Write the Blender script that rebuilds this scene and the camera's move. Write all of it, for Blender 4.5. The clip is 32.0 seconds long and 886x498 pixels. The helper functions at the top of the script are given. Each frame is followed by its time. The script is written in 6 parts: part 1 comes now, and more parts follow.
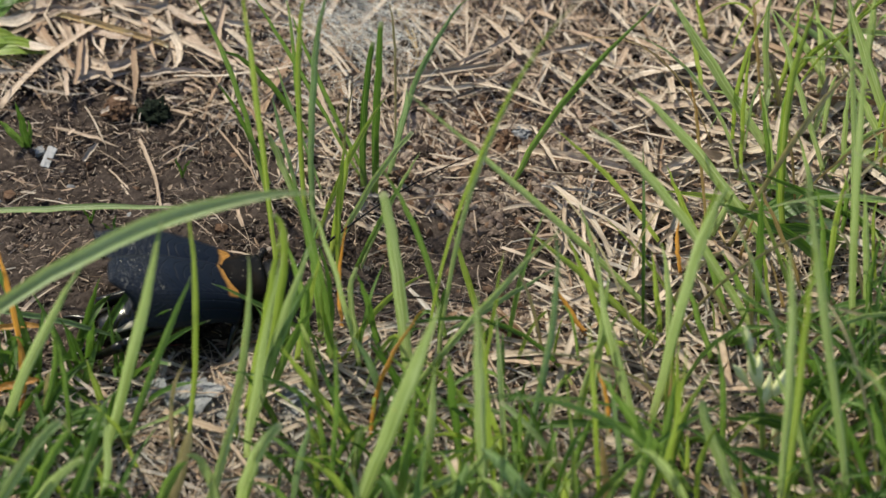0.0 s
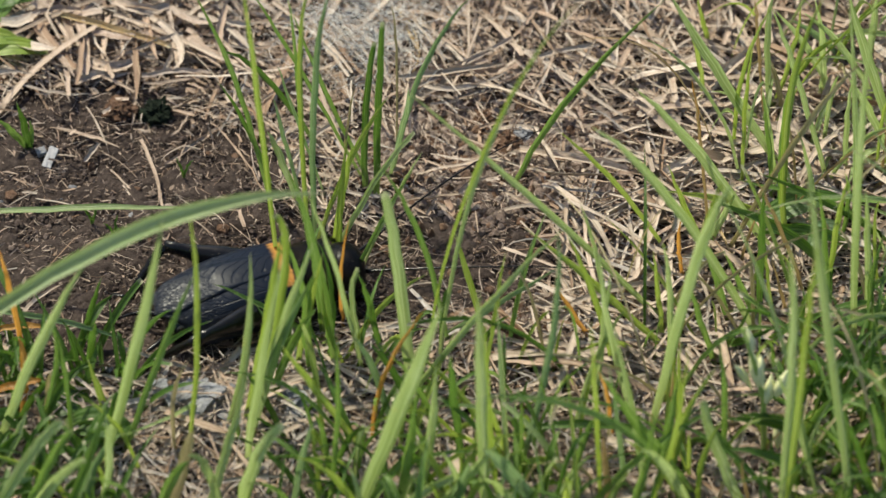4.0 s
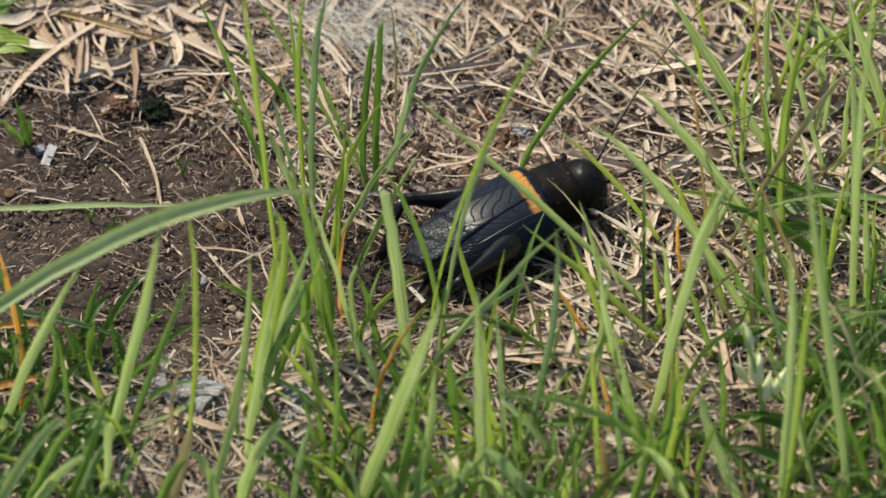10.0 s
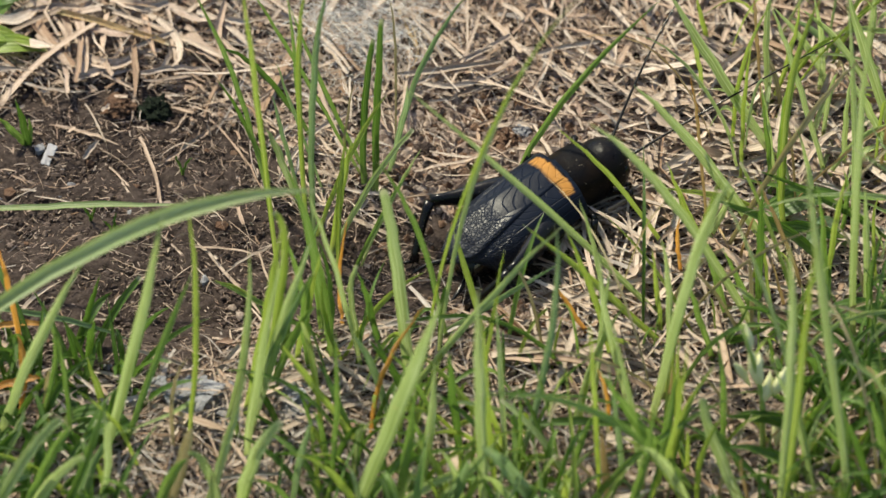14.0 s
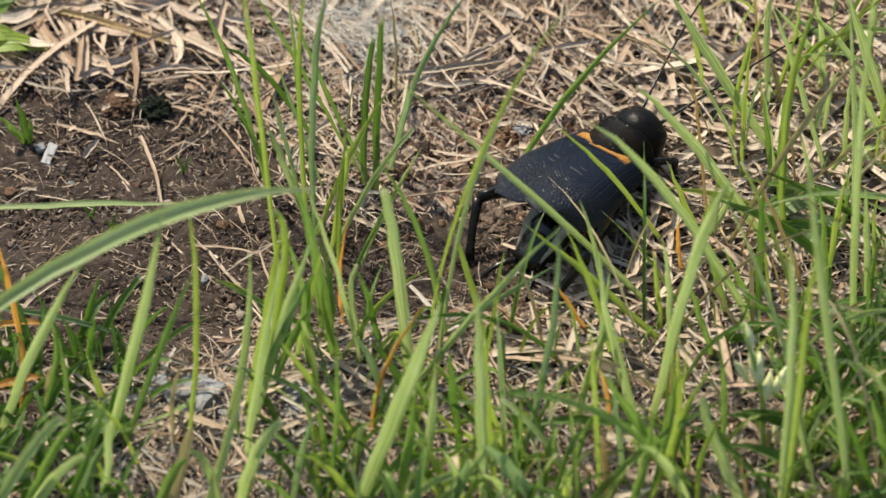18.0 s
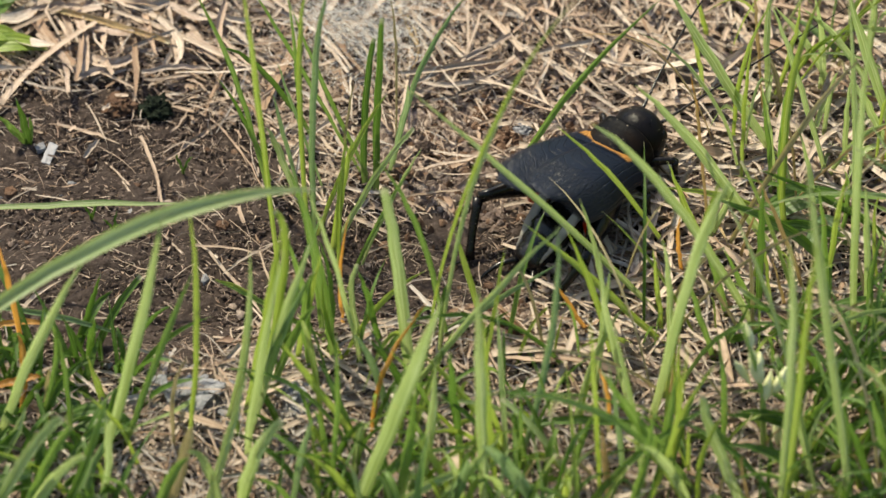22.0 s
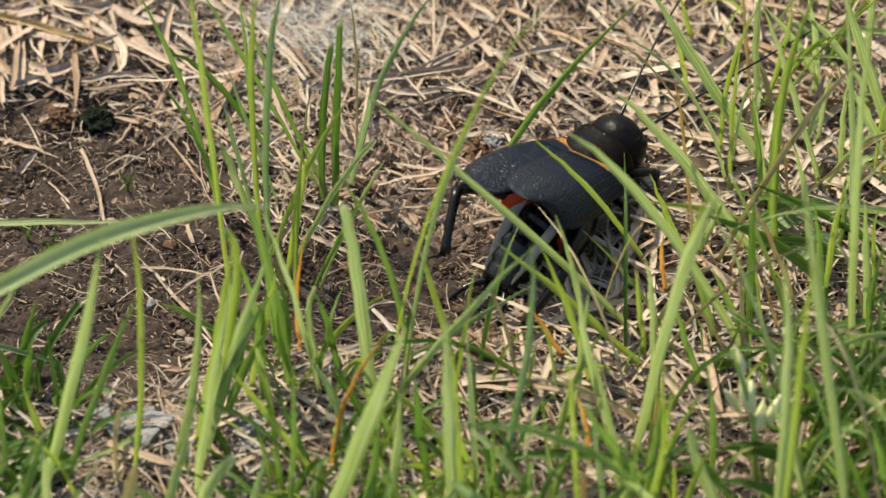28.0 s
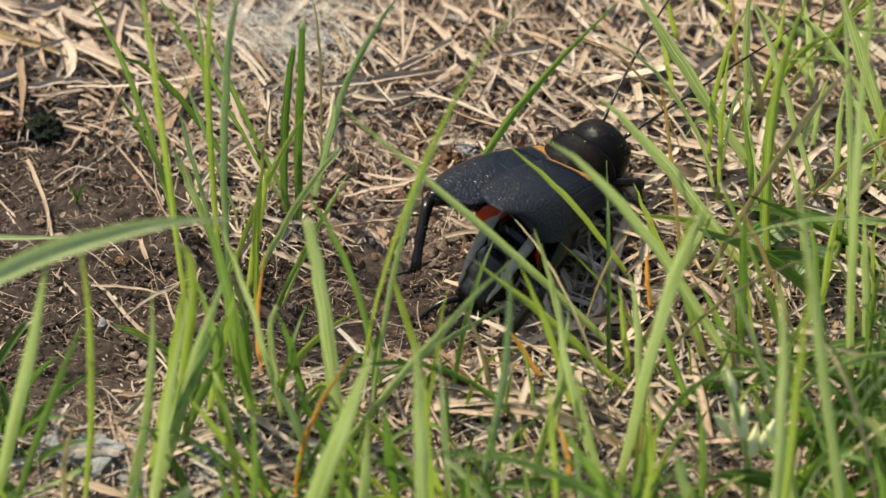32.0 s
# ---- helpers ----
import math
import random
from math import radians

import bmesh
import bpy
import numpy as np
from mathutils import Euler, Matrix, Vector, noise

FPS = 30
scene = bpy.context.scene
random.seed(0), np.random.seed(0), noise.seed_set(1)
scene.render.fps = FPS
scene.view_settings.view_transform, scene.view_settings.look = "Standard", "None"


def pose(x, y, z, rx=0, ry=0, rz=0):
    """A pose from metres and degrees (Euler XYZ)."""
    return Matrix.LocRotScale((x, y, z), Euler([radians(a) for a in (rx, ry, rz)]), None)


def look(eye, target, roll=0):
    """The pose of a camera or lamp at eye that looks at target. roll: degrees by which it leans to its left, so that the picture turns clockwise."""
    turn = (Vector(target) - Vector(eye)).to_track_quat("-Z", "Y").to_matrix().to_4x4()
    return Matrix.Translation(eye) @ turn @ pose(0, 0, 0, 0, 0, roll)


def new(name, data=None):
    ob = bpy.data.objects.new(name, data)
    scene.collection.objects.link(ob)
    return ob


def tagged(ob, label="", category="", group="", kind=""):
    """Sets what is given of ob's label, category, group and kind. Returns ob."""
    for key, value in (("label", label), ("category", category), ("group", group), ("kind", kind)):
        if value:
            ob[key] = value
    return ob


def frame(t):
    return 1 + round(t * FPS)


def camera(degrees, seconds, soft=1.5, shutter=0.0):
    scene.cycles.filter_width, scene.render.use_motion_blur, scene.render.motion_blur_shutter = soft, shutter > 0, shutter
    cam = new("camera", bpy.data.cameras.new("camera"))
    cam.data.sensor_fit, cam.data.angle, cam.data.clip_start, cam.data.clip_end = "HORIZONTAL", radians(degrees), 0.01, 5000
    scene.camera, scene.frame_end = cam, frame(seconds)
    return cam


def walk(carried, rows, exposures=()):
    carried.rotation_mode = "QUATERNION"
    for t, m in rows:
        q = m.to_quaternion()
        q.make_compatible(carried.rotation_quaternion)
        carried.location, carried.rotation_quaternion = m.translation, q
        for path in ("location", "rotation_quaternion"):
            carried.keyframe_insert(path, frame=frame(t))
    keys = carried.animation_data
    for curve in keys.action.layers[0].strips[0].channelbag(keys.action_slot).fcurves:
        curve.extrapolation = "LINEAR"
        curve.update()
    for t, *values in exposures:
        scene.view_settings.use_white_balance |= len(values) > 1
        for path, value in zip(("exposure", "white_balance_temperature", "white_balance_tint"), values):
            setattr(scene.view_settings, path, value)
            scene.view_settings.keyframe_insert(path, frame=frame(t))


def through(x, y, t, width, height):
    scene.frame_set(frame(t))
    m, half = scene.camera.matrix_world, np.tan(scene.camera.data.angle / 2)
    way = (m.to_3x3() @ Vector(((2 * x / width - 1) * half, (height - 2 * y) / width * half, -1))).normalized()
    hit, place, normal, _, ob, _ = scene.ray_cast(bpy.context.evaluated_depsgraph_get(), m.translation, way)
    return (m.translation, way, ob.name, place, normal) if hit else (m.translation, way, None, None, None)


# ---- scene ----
# the camera stands still, then slowly draws nearer to the cricket
cam = camera(7.0, 32.0, 1.5, shutter=0.5)
walk(cam, [
    (0.0, look((0.00000, -0.53530, 0.59452), (0.00009, 0.00028, 0.00025))),
    (0.5, look((0.00000, -0.53530, 0.59452), (0.00008, 0.00032, 0.00029))),
    (1.0, look((0.00000, -0.53530, 0.59452), (0.00003, 0.00038, 0.00035))),
    (1.5, look((0.00000, -0.53530, 0.59452), (-0.00007, 0.00042, 0.00038))),
    (2.0, look((0.00000, -0.53530, 0.59452), (-0.00001, 0.00045, 0.00041))),
    (2.5, look((0.00000, -0.53530, 0.59452), (-0.00011, 0.00047, 0.00042))),
    (3.0, look((0.00000, -0.53530, 0.59452), (0.00003, 0.00016, 0.00015))),
    (3.5, look((0.00000, -0.53530, 0.59452), (-0.00010, 0.00032, 0.00029))),
    (5.5, look((0.00000, -0.53530, 0.59452), (0.00001, 0.00020, 0.00018))),
    (6.0, look((0.00000, -0.53530, 0.59452), (0.00000, 0.00017, 0.00015))),
    (9.0, look((0.00000, -0.53530, 0.59452), (0.00004, 0.00015, 0.00013))),
    (12.0, look((0.00000, -0.53530, 0.59452), (0.00006, 0.00010, 0.00009))),
    (14.5, look((0.00000, -0.53530, 0.59452), (0.00004, 0.00009, 0.00008))),
    (16.5, look((0.00000, -0.53530, 0.59452), (0.00000, 0.00009, 0.00008))),
    (17.0, look((0.00000, -0.53530, 0.59452), (0.00000, 0.00000, 0.00000))),
    (20.0, look((0.00000, -0.53530, 0.59452), (0.00000, 0.00000, 0.00000))),
    (22.0, look((0.00000, -0.53530, 0.59452), (-0.00002, 0.00000, 0.00000))),
    (22.5, look((0.00000, -0.53530, 0.59452), (-0.00005, -0.00001, -0.00001))),
    (23.0, look((0.00000, -0.53452, 0.59364), (0.00003, 0.00001, 0.00001))),
    (23.5, look((0.00000, -0.53061, 0.58930), (0.00040, 0.00017, 0.00015))),
    (24.0, look((0.00001, -0.52661, 0.58487), (0.00076, 0.00029, 0.00026))),
    (25.0, look((0.00004, -0.51900, 0.57644), (0.00144, 0.00064, 0.00058))),
    (25.5, look((0.00007, -0.51490, 0.57191), (0.00178, 0.00073, 0.00066))),
    (27.5, look((0.00022, -0.49955, 0.55499), (0.00323, 0.00136, 0.00123))),
    (28.5, look((0.00032, -0.49188, 0.54656), (0.00394, 0.00170, 0.00153))),
    (29.0, look((0.00038, -0.48799, 0.54229), (0.00430, 0.00180, 0.00162))),
    (30.0, look((0.00052, -0.48007, 0.53360), (0.00501, 0.00208, 0.00188))),
    (31.0, look((0.00067, -0.47248, 0.52529), (0.00574, 0.00236, 0.00212))),
    (31.5, look((0.00075, -0.46859, 0.52104), (0.00607, 0.00249, 0.00224))),
    (32.0, look((0.00084, -0.46461, 0.51671), (0.00643, 0.00265, 0.00239))),
], exposures=((0,0.04,6400,6.2),(3.5,0.13,6450,6.3),(6,0.16,6500,6.7),(12,0.22,6600,6.8),(20,0.34,6800,7.2),(32,0.36,7000,7.6)))

# daylight from behind the cricket, a little from one side
SUN_UP, SUN_TURN = radians(56), radians(-42)
world = bpy.data.worlds.new("sky")
scene.world = world
world.use_nodes = True
sky = world.node_tree.nodes.new("ShaderNodeTexSky")
sky.sky_type, sky.sun_disc = "NISHITA", False
sky.sun_elevation, sky.sun_rotation = SUN_UP, SUN_TURN
sky.air_density, sky.dust_density = 1.0, 2.0
back = world.node_tree.nodes["Background"]
back.inputs["Strength"].default_value = 0.145
world.node_tree.links.new(sky.outputs["Color"], back.inputs["Color"])
sun = new("sun", bpy.data.lights.new("sun", "SUN"))
sun.data.energy, sun.data.angle, sun.data.color = 4.5, radians(2.0), (1.0, 0.93, 0.73)
towards = Vector((math.sin(SUN_TURN) * math.cos(SUN_UP), math.cos(SUN_TURN) * math.cos(SUN_UP), math.sin(SUN_UP)))
sun.matrix_world = look(towards, (0, 0, 0))


# ---- materials ----
class Shader:
    """A material with a few short ways to add nodes."""

    def __init__(self, name, rough=0.6, metal=0.0, spec=0.5):
        self.m = bpy.data.materials.new(name)
        self.m.use_nodes = True
        self.t = self.m.node_tree
        self.b = self.t.nodes["Principled BSDF"]
        self.b.inputs["Roughness"].default_value = rough
        self.b.inputs["Metallic"].default_value = metal
        self.b.inputs["Specular IOR Level"].default_value = spec

    def node(self, kind, **values):
        n = self.t.nodes.new(kind)
        for key, value in values.items():
            setattr(n, key, value)
        return n

    def link(self, a, b):
        self.t.links.new(a, b)

    def coord(self, which="Object"):
        return self.node("ShaderNodeTexCoord").outputs[which]

    def noise(self, scale, detail=4.0, rough=0.6, coord=None, stretch=None):
        n = self.node("ShaderNodeTexNoise")
        n.inputs["Scale"].default_value, n.inputs["Detail"].default_value = scale, detail
        n.inputs["Roughness"].default_value = rough
        src = coord or self.coord()
        if stretch:
            mp = self.node("ShaderNodeMapping")
            mp.inputs["Scale"].default_value = stretch
            self.link(src, mp.inputs["Vector"])
            src = mp.outputs["Vector"]
        self.link(src, n.inputs["Vector"])
        return n.outputs["Fac"]

    def shifted(self, coord, fac):
        """coord moved along z by a random share, so that no two strands look alike."""
        z = self.node("ShaderNodeCombineXYZ")
        self.link(self.math("MULTIPLY", fac, 43.0), z.inputs["Z"])
        add = self.node("ShaderNodeVectorMath", operation="ADD")
        self.link(coord, add.inputs[0])
        self.link(z.outputs[0], add.inputs[1])
        return add.outputs[0]

    def ramp(self, fac, *stops):
        r = self.node("ShaderNodeValToRGB")
        e = r.color_ramp.elements
        while len(e) < len(stops):
            e.new(0.5)
        for k, (at, c) in zip(e, stops):
            k.position, k.color = at, (*c, 1) if len(c) == 3 else c
        self.link(fac, r.inputs["Fac"])
        return r.outputs["Color"]

    def mix(self, fac, a, b, blend="MIX"):
        m = self.node("ShaderNodeMix", data_type="RGBA", blend_type=blend)
        for src, dst in ((fac, m.inputs[0]), (a, m.inputs[6]), (b, m.inputs[7])):
            if isinstance(src, (int, float)):
                dst.default_value = src
            elif isinstance(src, tuple):
                dst.default_value = (*src, 1)
            else:
                self.link(src, dst)
        return m.outputs[2]

    def math(self, op, a, b=0.0, c=0.0):
        m = self.node("ShaderNodeMath", operation=op)
        for src, dst in zip((a, b, c), m.inputs):
            if isinstance(src, (int, float)):
                dst.default_value = src
            else:
                self.link(src, dst)
        return m.outputs[0]

    def color(self, c):
        self.link(c, self.b.inputs["Base Color"])

    def bump(self, height, strength, distance):
        n = self.node("ShaderNodeBump")
        n.inputs["Strength"].default_value, n.inputs["Distance"].default_value = strength, distance
        self.link(height, n.inputs["Height"])
        self.link(n.outputs["Normal"], self.b.inputs["Normal"])
        return n.outputs["Normal"]


def leaf(name, dark, light, rib, through=0.46, rough=0.42):
    """Grass: veins along the blade, pale midrib, patches, light shining through."""
    s = Shader(name, rough, spec=0.5)
    uv = s.node("ShaderNodeUVMap", uv_map="along").outputs["UV"]
    sep = s.node("ShaderNodeSeparateXYZ")
    s.link(uv, sep.inputs[0])
    u, v = sep.outputs["X"], sep.outputs["Y"]
    veins = s.math("SINE", s.math("MULTIPLY", u, 31.0))
    own = s.node("ShaderNodeObjectInfo").outputs["Random"]
    isl = s.node("ShaderNodeNewGeometry").outputs["Random Per Island"]
    each = s.math("FRACT", s.math("ADD", own, isl))
    grain = s.noise(1.0, 4.0, 0.65, s.shifted(uv, each), (9.0, 2.2, 1.0))
    patch = s.noise(160.0, 3.0)
    col = s.mix(s.ramp(s.math("ADD", s.math("MULTIPLY", patch, 0.7), s.math("MULTIPLY", s.math("SUBTRACT", each, 0.2), 0.5)), (0.2, (0, 0, 0)), (0.85, (1, 1, 1))), dark, light)
    col = s.mix(s.math("MULTIPLY", s.math("ADD", veins, 1.0), 0.16), col, rib)
    col = s.mix(s.math("MULTIPLY", s.ramp(grain, (0.40, (1, 1, 1)), (0.58, (0, 0, 0))), 0.8), col, (dark[0] * 0.6, dark[1] * 0.62, dark[2] * 0.6))
    col = s.mix(s.math("MULTIPLY", s.ramp(grain, (0.54, (0, 0, 0)), (0.70, (1, 1, 1))), 0.7), col, rib)
    mid = s.ramp(s.math("ABSOLUTE", s.math("SUBTRACT", u, 0.5)), (0.0, (1, 1, 1)), (0.10, (0, 0, 0)))
    col = s.mix(s.math("MULTIPLY", mid, 0.45), col, rib)
    # dry blotches and a paler foot
    dry = s.ramp(s.noise(420.0, 4.0), (0.66, (0, 0, 0)), (0.74, (1, 1, 1)))
    col = s.mix(s.math("MULTIPLY", dry, 0.35), col, (0.50, 0.42, 0.16))
    foot = s.ramp(v, (0.0, (1, 1, 1)), (0.16, (0, 0, 0)))
    col = s.mix(s.math("MULTIPLY", foot, 0.5), col, (0.42, 0.42, 0.20))
    end = s.ramp(v, (0.945, (0, 0, 0)), (0.98, (1, 1, 1)))
    col = s.mix(s.math("MULTIPLY", end, 0.75), col, (0.70, 0.63, 0.46))
    s.color(col)
    nrm = s.bump(s.math("ADD", s.math("MULTIPLY", veins, 0.5), s.noise(900.0, 2.0)), 0.5, 0.00006)
    tr = s.node("ShaderNodeBsdfTranslucent")
    s.link(s.mix(0.4, col, (light[0] * 1.35, light[1] * 1.25, light[2] * 0.65)), tr.inputs["Color"])
    s.link(nrm, tr.inputs["Normal"])
    mx = s.node("ShaderNodeMixShader")
    mx.inputs[0].default_value = through
    s.link(s.b.outputs[0], mx.inputs[1])
    s.link(tr.outputs[0], mx.inputs[2])
    s.link(mx.outputs[0], s.t.nodes["Material Output"].inputs["Surface"])
    return s.m


GREEN = leaf("grass_green", (0.110, 0.240, 0.036), (0.245, 0.410, 0.088), (0.46, 0.59, 0.24))
LIGHT = leaf("grass_light", (0.280, 0.430, 0.125), (0.470, 0.610, 0.275), (0.74, 0.81, 0.53), 0.5)
LIME = leaf("grass_lime", (0.225, 0.360, 0.040), (0.390, 0.525, 0.092), (0.61, 0.70, 0.29), 0.5)
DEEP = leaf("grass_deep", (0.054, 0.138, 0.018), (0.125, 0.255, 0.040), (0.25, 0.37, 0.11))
BLUISH = leaf("grass_bluish", (0.14, 0.26, 0.10), (0.27, 0.41, 0.21), (0.42, 0.55, 0.36))
RUSTY = leaf("grass_rusty", (0.62, 0.24, 0.035), (0.80, 0.42, 0.10), (0.84, 0.56, 0.24), 0.5)
TAN = leaf("grass_tan", (0.40, 0.34, 0.17), (0.60, 0.50, 0.30), (0.70, 0.62, 0.42), 0.25, 0.6)
AMBER = leaf("grass_amber", (0.46, 0.30, 0.13), (0.68, 0.48, 0.25), (0.74, 0.60, 0.38), 0.25, 0.6)


def dry_stem(name, a, b, c):
    s = Shader(name, 0.65, spec=0.2)
    uv = s.node("ShaderNodeUVMap", uv_map="along").outputs["UV"]
    own = s.node("ShaderNodeObjectInfo").outputs["Random"]
    isl = s.node("ShaderNodeNewGeometry").outputs["Random Per Island"]
    each = s.math("FRACT", s.math("ADD", own, isl))
    mine = s.shifted(uv, each)
    fibre = s.noise(1.0, 5.0, 0.7, mine, (11.0, 0.9, 1.0))
    blotch = s.noise(1.0, 4.0, 0.7, mine, (1.3, 3.0, 1.0))
    col = s.ramp(each, (0.0, a), (0.25, b), (0.5, c), (0.66, (0.54, 0.385, 0.28)), (0.8, (0.61, 0.525, 0.44)), (0.9, (0.30, 0.19, 0.115)), (1.0, a))
    col = s.mix(s.math("MULTIPLY", s.ramp(fibre, (0.40, (1, 1, 1)), (0.56, (0, 0, 0))), 0.5), col, (0.24, 0.155, 0.11))
    col = s.mix(s.math("MULTIPLY", s.ramp(fibre, (0.56, (0, 0, 0)), (0.68, (1, 1, 1))), 0.4), col, (0.76, 0.68, 0.58))
    col = s.mix(s.math("MULTIPLY", s.ramp(blotch, (0.52, (0, 0, 0)), (0.66, (1, 1, 1))), 0.5), col, (0.30, 0.19, 0.13))
    col = s.mix(s.math("MULTIPLY", s.ramp(s.noise(350.0, 5.0), (0.55, (0, 0, 0)), (0.70, (1, 1, 1))), 0.45), col, (0.13, 0.09, 0.06))
    s.color(col)
    s.bump(fibre, 0.9, 0.00012)
    return s.m


STRAW = dry_stem("straw_pale", (0.66, 0.55, 0.445), (0.55, 0.44, 0.345), (0.75, 0.66, 0.56))
LITTER = dry_stem("straw_litter", (0.50, 0.38, 0.295), (0.64, 0.52, 0.42), (0.75, 0.65, 0.55))
OLD = dry_stem("straw_old", (0.40, 0.28, 0.22), (0.54, 0.42, 0.34), (0.62, 0.51, 0.43))
GREY = dry_stem("straw_grey", (0.36, 0.34, 0.32), (0.48, 0.45, 0.42), (0.58, 0.54, 0.50))


def earth(name, dark, mid, pale, big=90.0):
    s = Shader(name, 0.95, spec=0.15)
    fine, broad = s.noise(1500.0, 8.0, 0.7), s.noise(big, 4.0)
    col = s.ramp(fine, (0.36, dark), (0.52, mid), (0.68, pale))
    col = s.mix(s.math("MULTIPLY", s.ramp(broad, (0.4, (0, 0, 0)), (0.65, (1, 1, 1))), 0.45), col, (dark[0] * 0.8, dark[1] * 0.75, dark[2] * 0.7))
    isl = s.node("ShaderNodeNewGeometry").outputs["Random Per Island"]
    col = s.mix(0.35, col, s.ramp(isl, (0.0, dark), (0.6, mid), (1.0, pale)))
    s.color(col)
    s.bump(s.math("ADD", fine, s.noise(5000.0, 3.0)), 0.9, 0.0004)
    return s.m


SOIL = earth("soil", (0.033, 0.024, 0.021), (0.076, 0.057, 0.049), (0.16, 0.124, 0.107))
CRUMB = earth("soil_crumb", (0.060, 0.043, 0.037), (0.118, 0.087, 0.074), (0.24, 0.187, 0.160))
CLAY = earth("clay", (0.11, 0.062, 0.04), (0.20, 0.12, 0.08), (0.33, 0.22, 0.155))
PALE = earth("pale_soil", (0.25, 0.25, 0.265), (0.37, 0.37, 0.39), (0.50, 0.50, 0.52))
DUST = earth("dusty_soil", (0.26, 0.195, 0.155), (0.42, 0.335, 0.28), (0.56, 0.47, 0.41))
RUBBLE = earth("crumbled_earth", (0.13, 0.092, 0.074), (0.235, 0.175, 0.145), (0.38, 0.30, 0.255))
MOSS = earth("dark_dropping", (0.006, 0.009, 0.006), (0.018, 0.026, 0.016), (0.05, 0.07, 0.04), 600.0)


def chitin(name, base, brown, rough, pits, bump=0.25, spec=0.35):
    """Black insect shell with a brown sheen, fine pits and dusty specks."""
    s = Shader(name, rough, spec=spec)
    col = s.mix(s.ramp(s.noise(260.0, 3.0), (0.45, (0, 0, 0)), (0.75, (1, 1, 1))), base, brown)
    specks = s.ramp(s.noise(2600.0, 2.0), (0.69, (0, 0, 0)), (0.74, (1, 1, 1)))
    s.color(s.mix(s.math("MULTIPLY", specks, 0.5), col, (0.42, 0.36, 0.28)))
    s.link(s.ramp(s.noise(900.0, 3.0), (0.3, (rough * 0.7,) * 3), (0.8, (min(1.0, rough * 1.6),) * 3)), s.b.inputs["Roughness"])
    s.bump(s.noise(pits, 3.0), bump, 0.00008)
    return s.m


SHELL = chitin("black_shell", (0.005, 0.005, 0.007), (0.010, 0.007, 0.005), 0.36, 1600.0, 0.8, 0.12)
COLLAR = chitin("brown_black_shell", (0.004, 0.004, 0.005), (0.013, 0.008, 0.0045), 0.42, 1400.0, 0.9, 0.07)
BELLY = chitin("black_belly", (0.006, 0.006, 0.007), (0.014, 0.011, 0.010), 0.24, 1800.0, 0.3, 0.5)
LEG = chitin("black_leg", (0.005, 0.005, 0.006), (0.012, 0.008, 0.006), 0.20, 1800.0)
EYE = chitin("eye", (0.004, 0.004, 0.004), (0.008, 0.006, 0.004), 0.08, 4000.0, 0.05)
RED = chitin("red_thigh", (0.60, 0.035, 0.006), (0.75, 0.10, 0.01), 0.35, 1500.0)
MEMBRANE = chitin("grey_membrane", (0.30, 0.275, 0.24), (0.58, 0.53, 0.46), 0.6, 1500.0, 0.8)


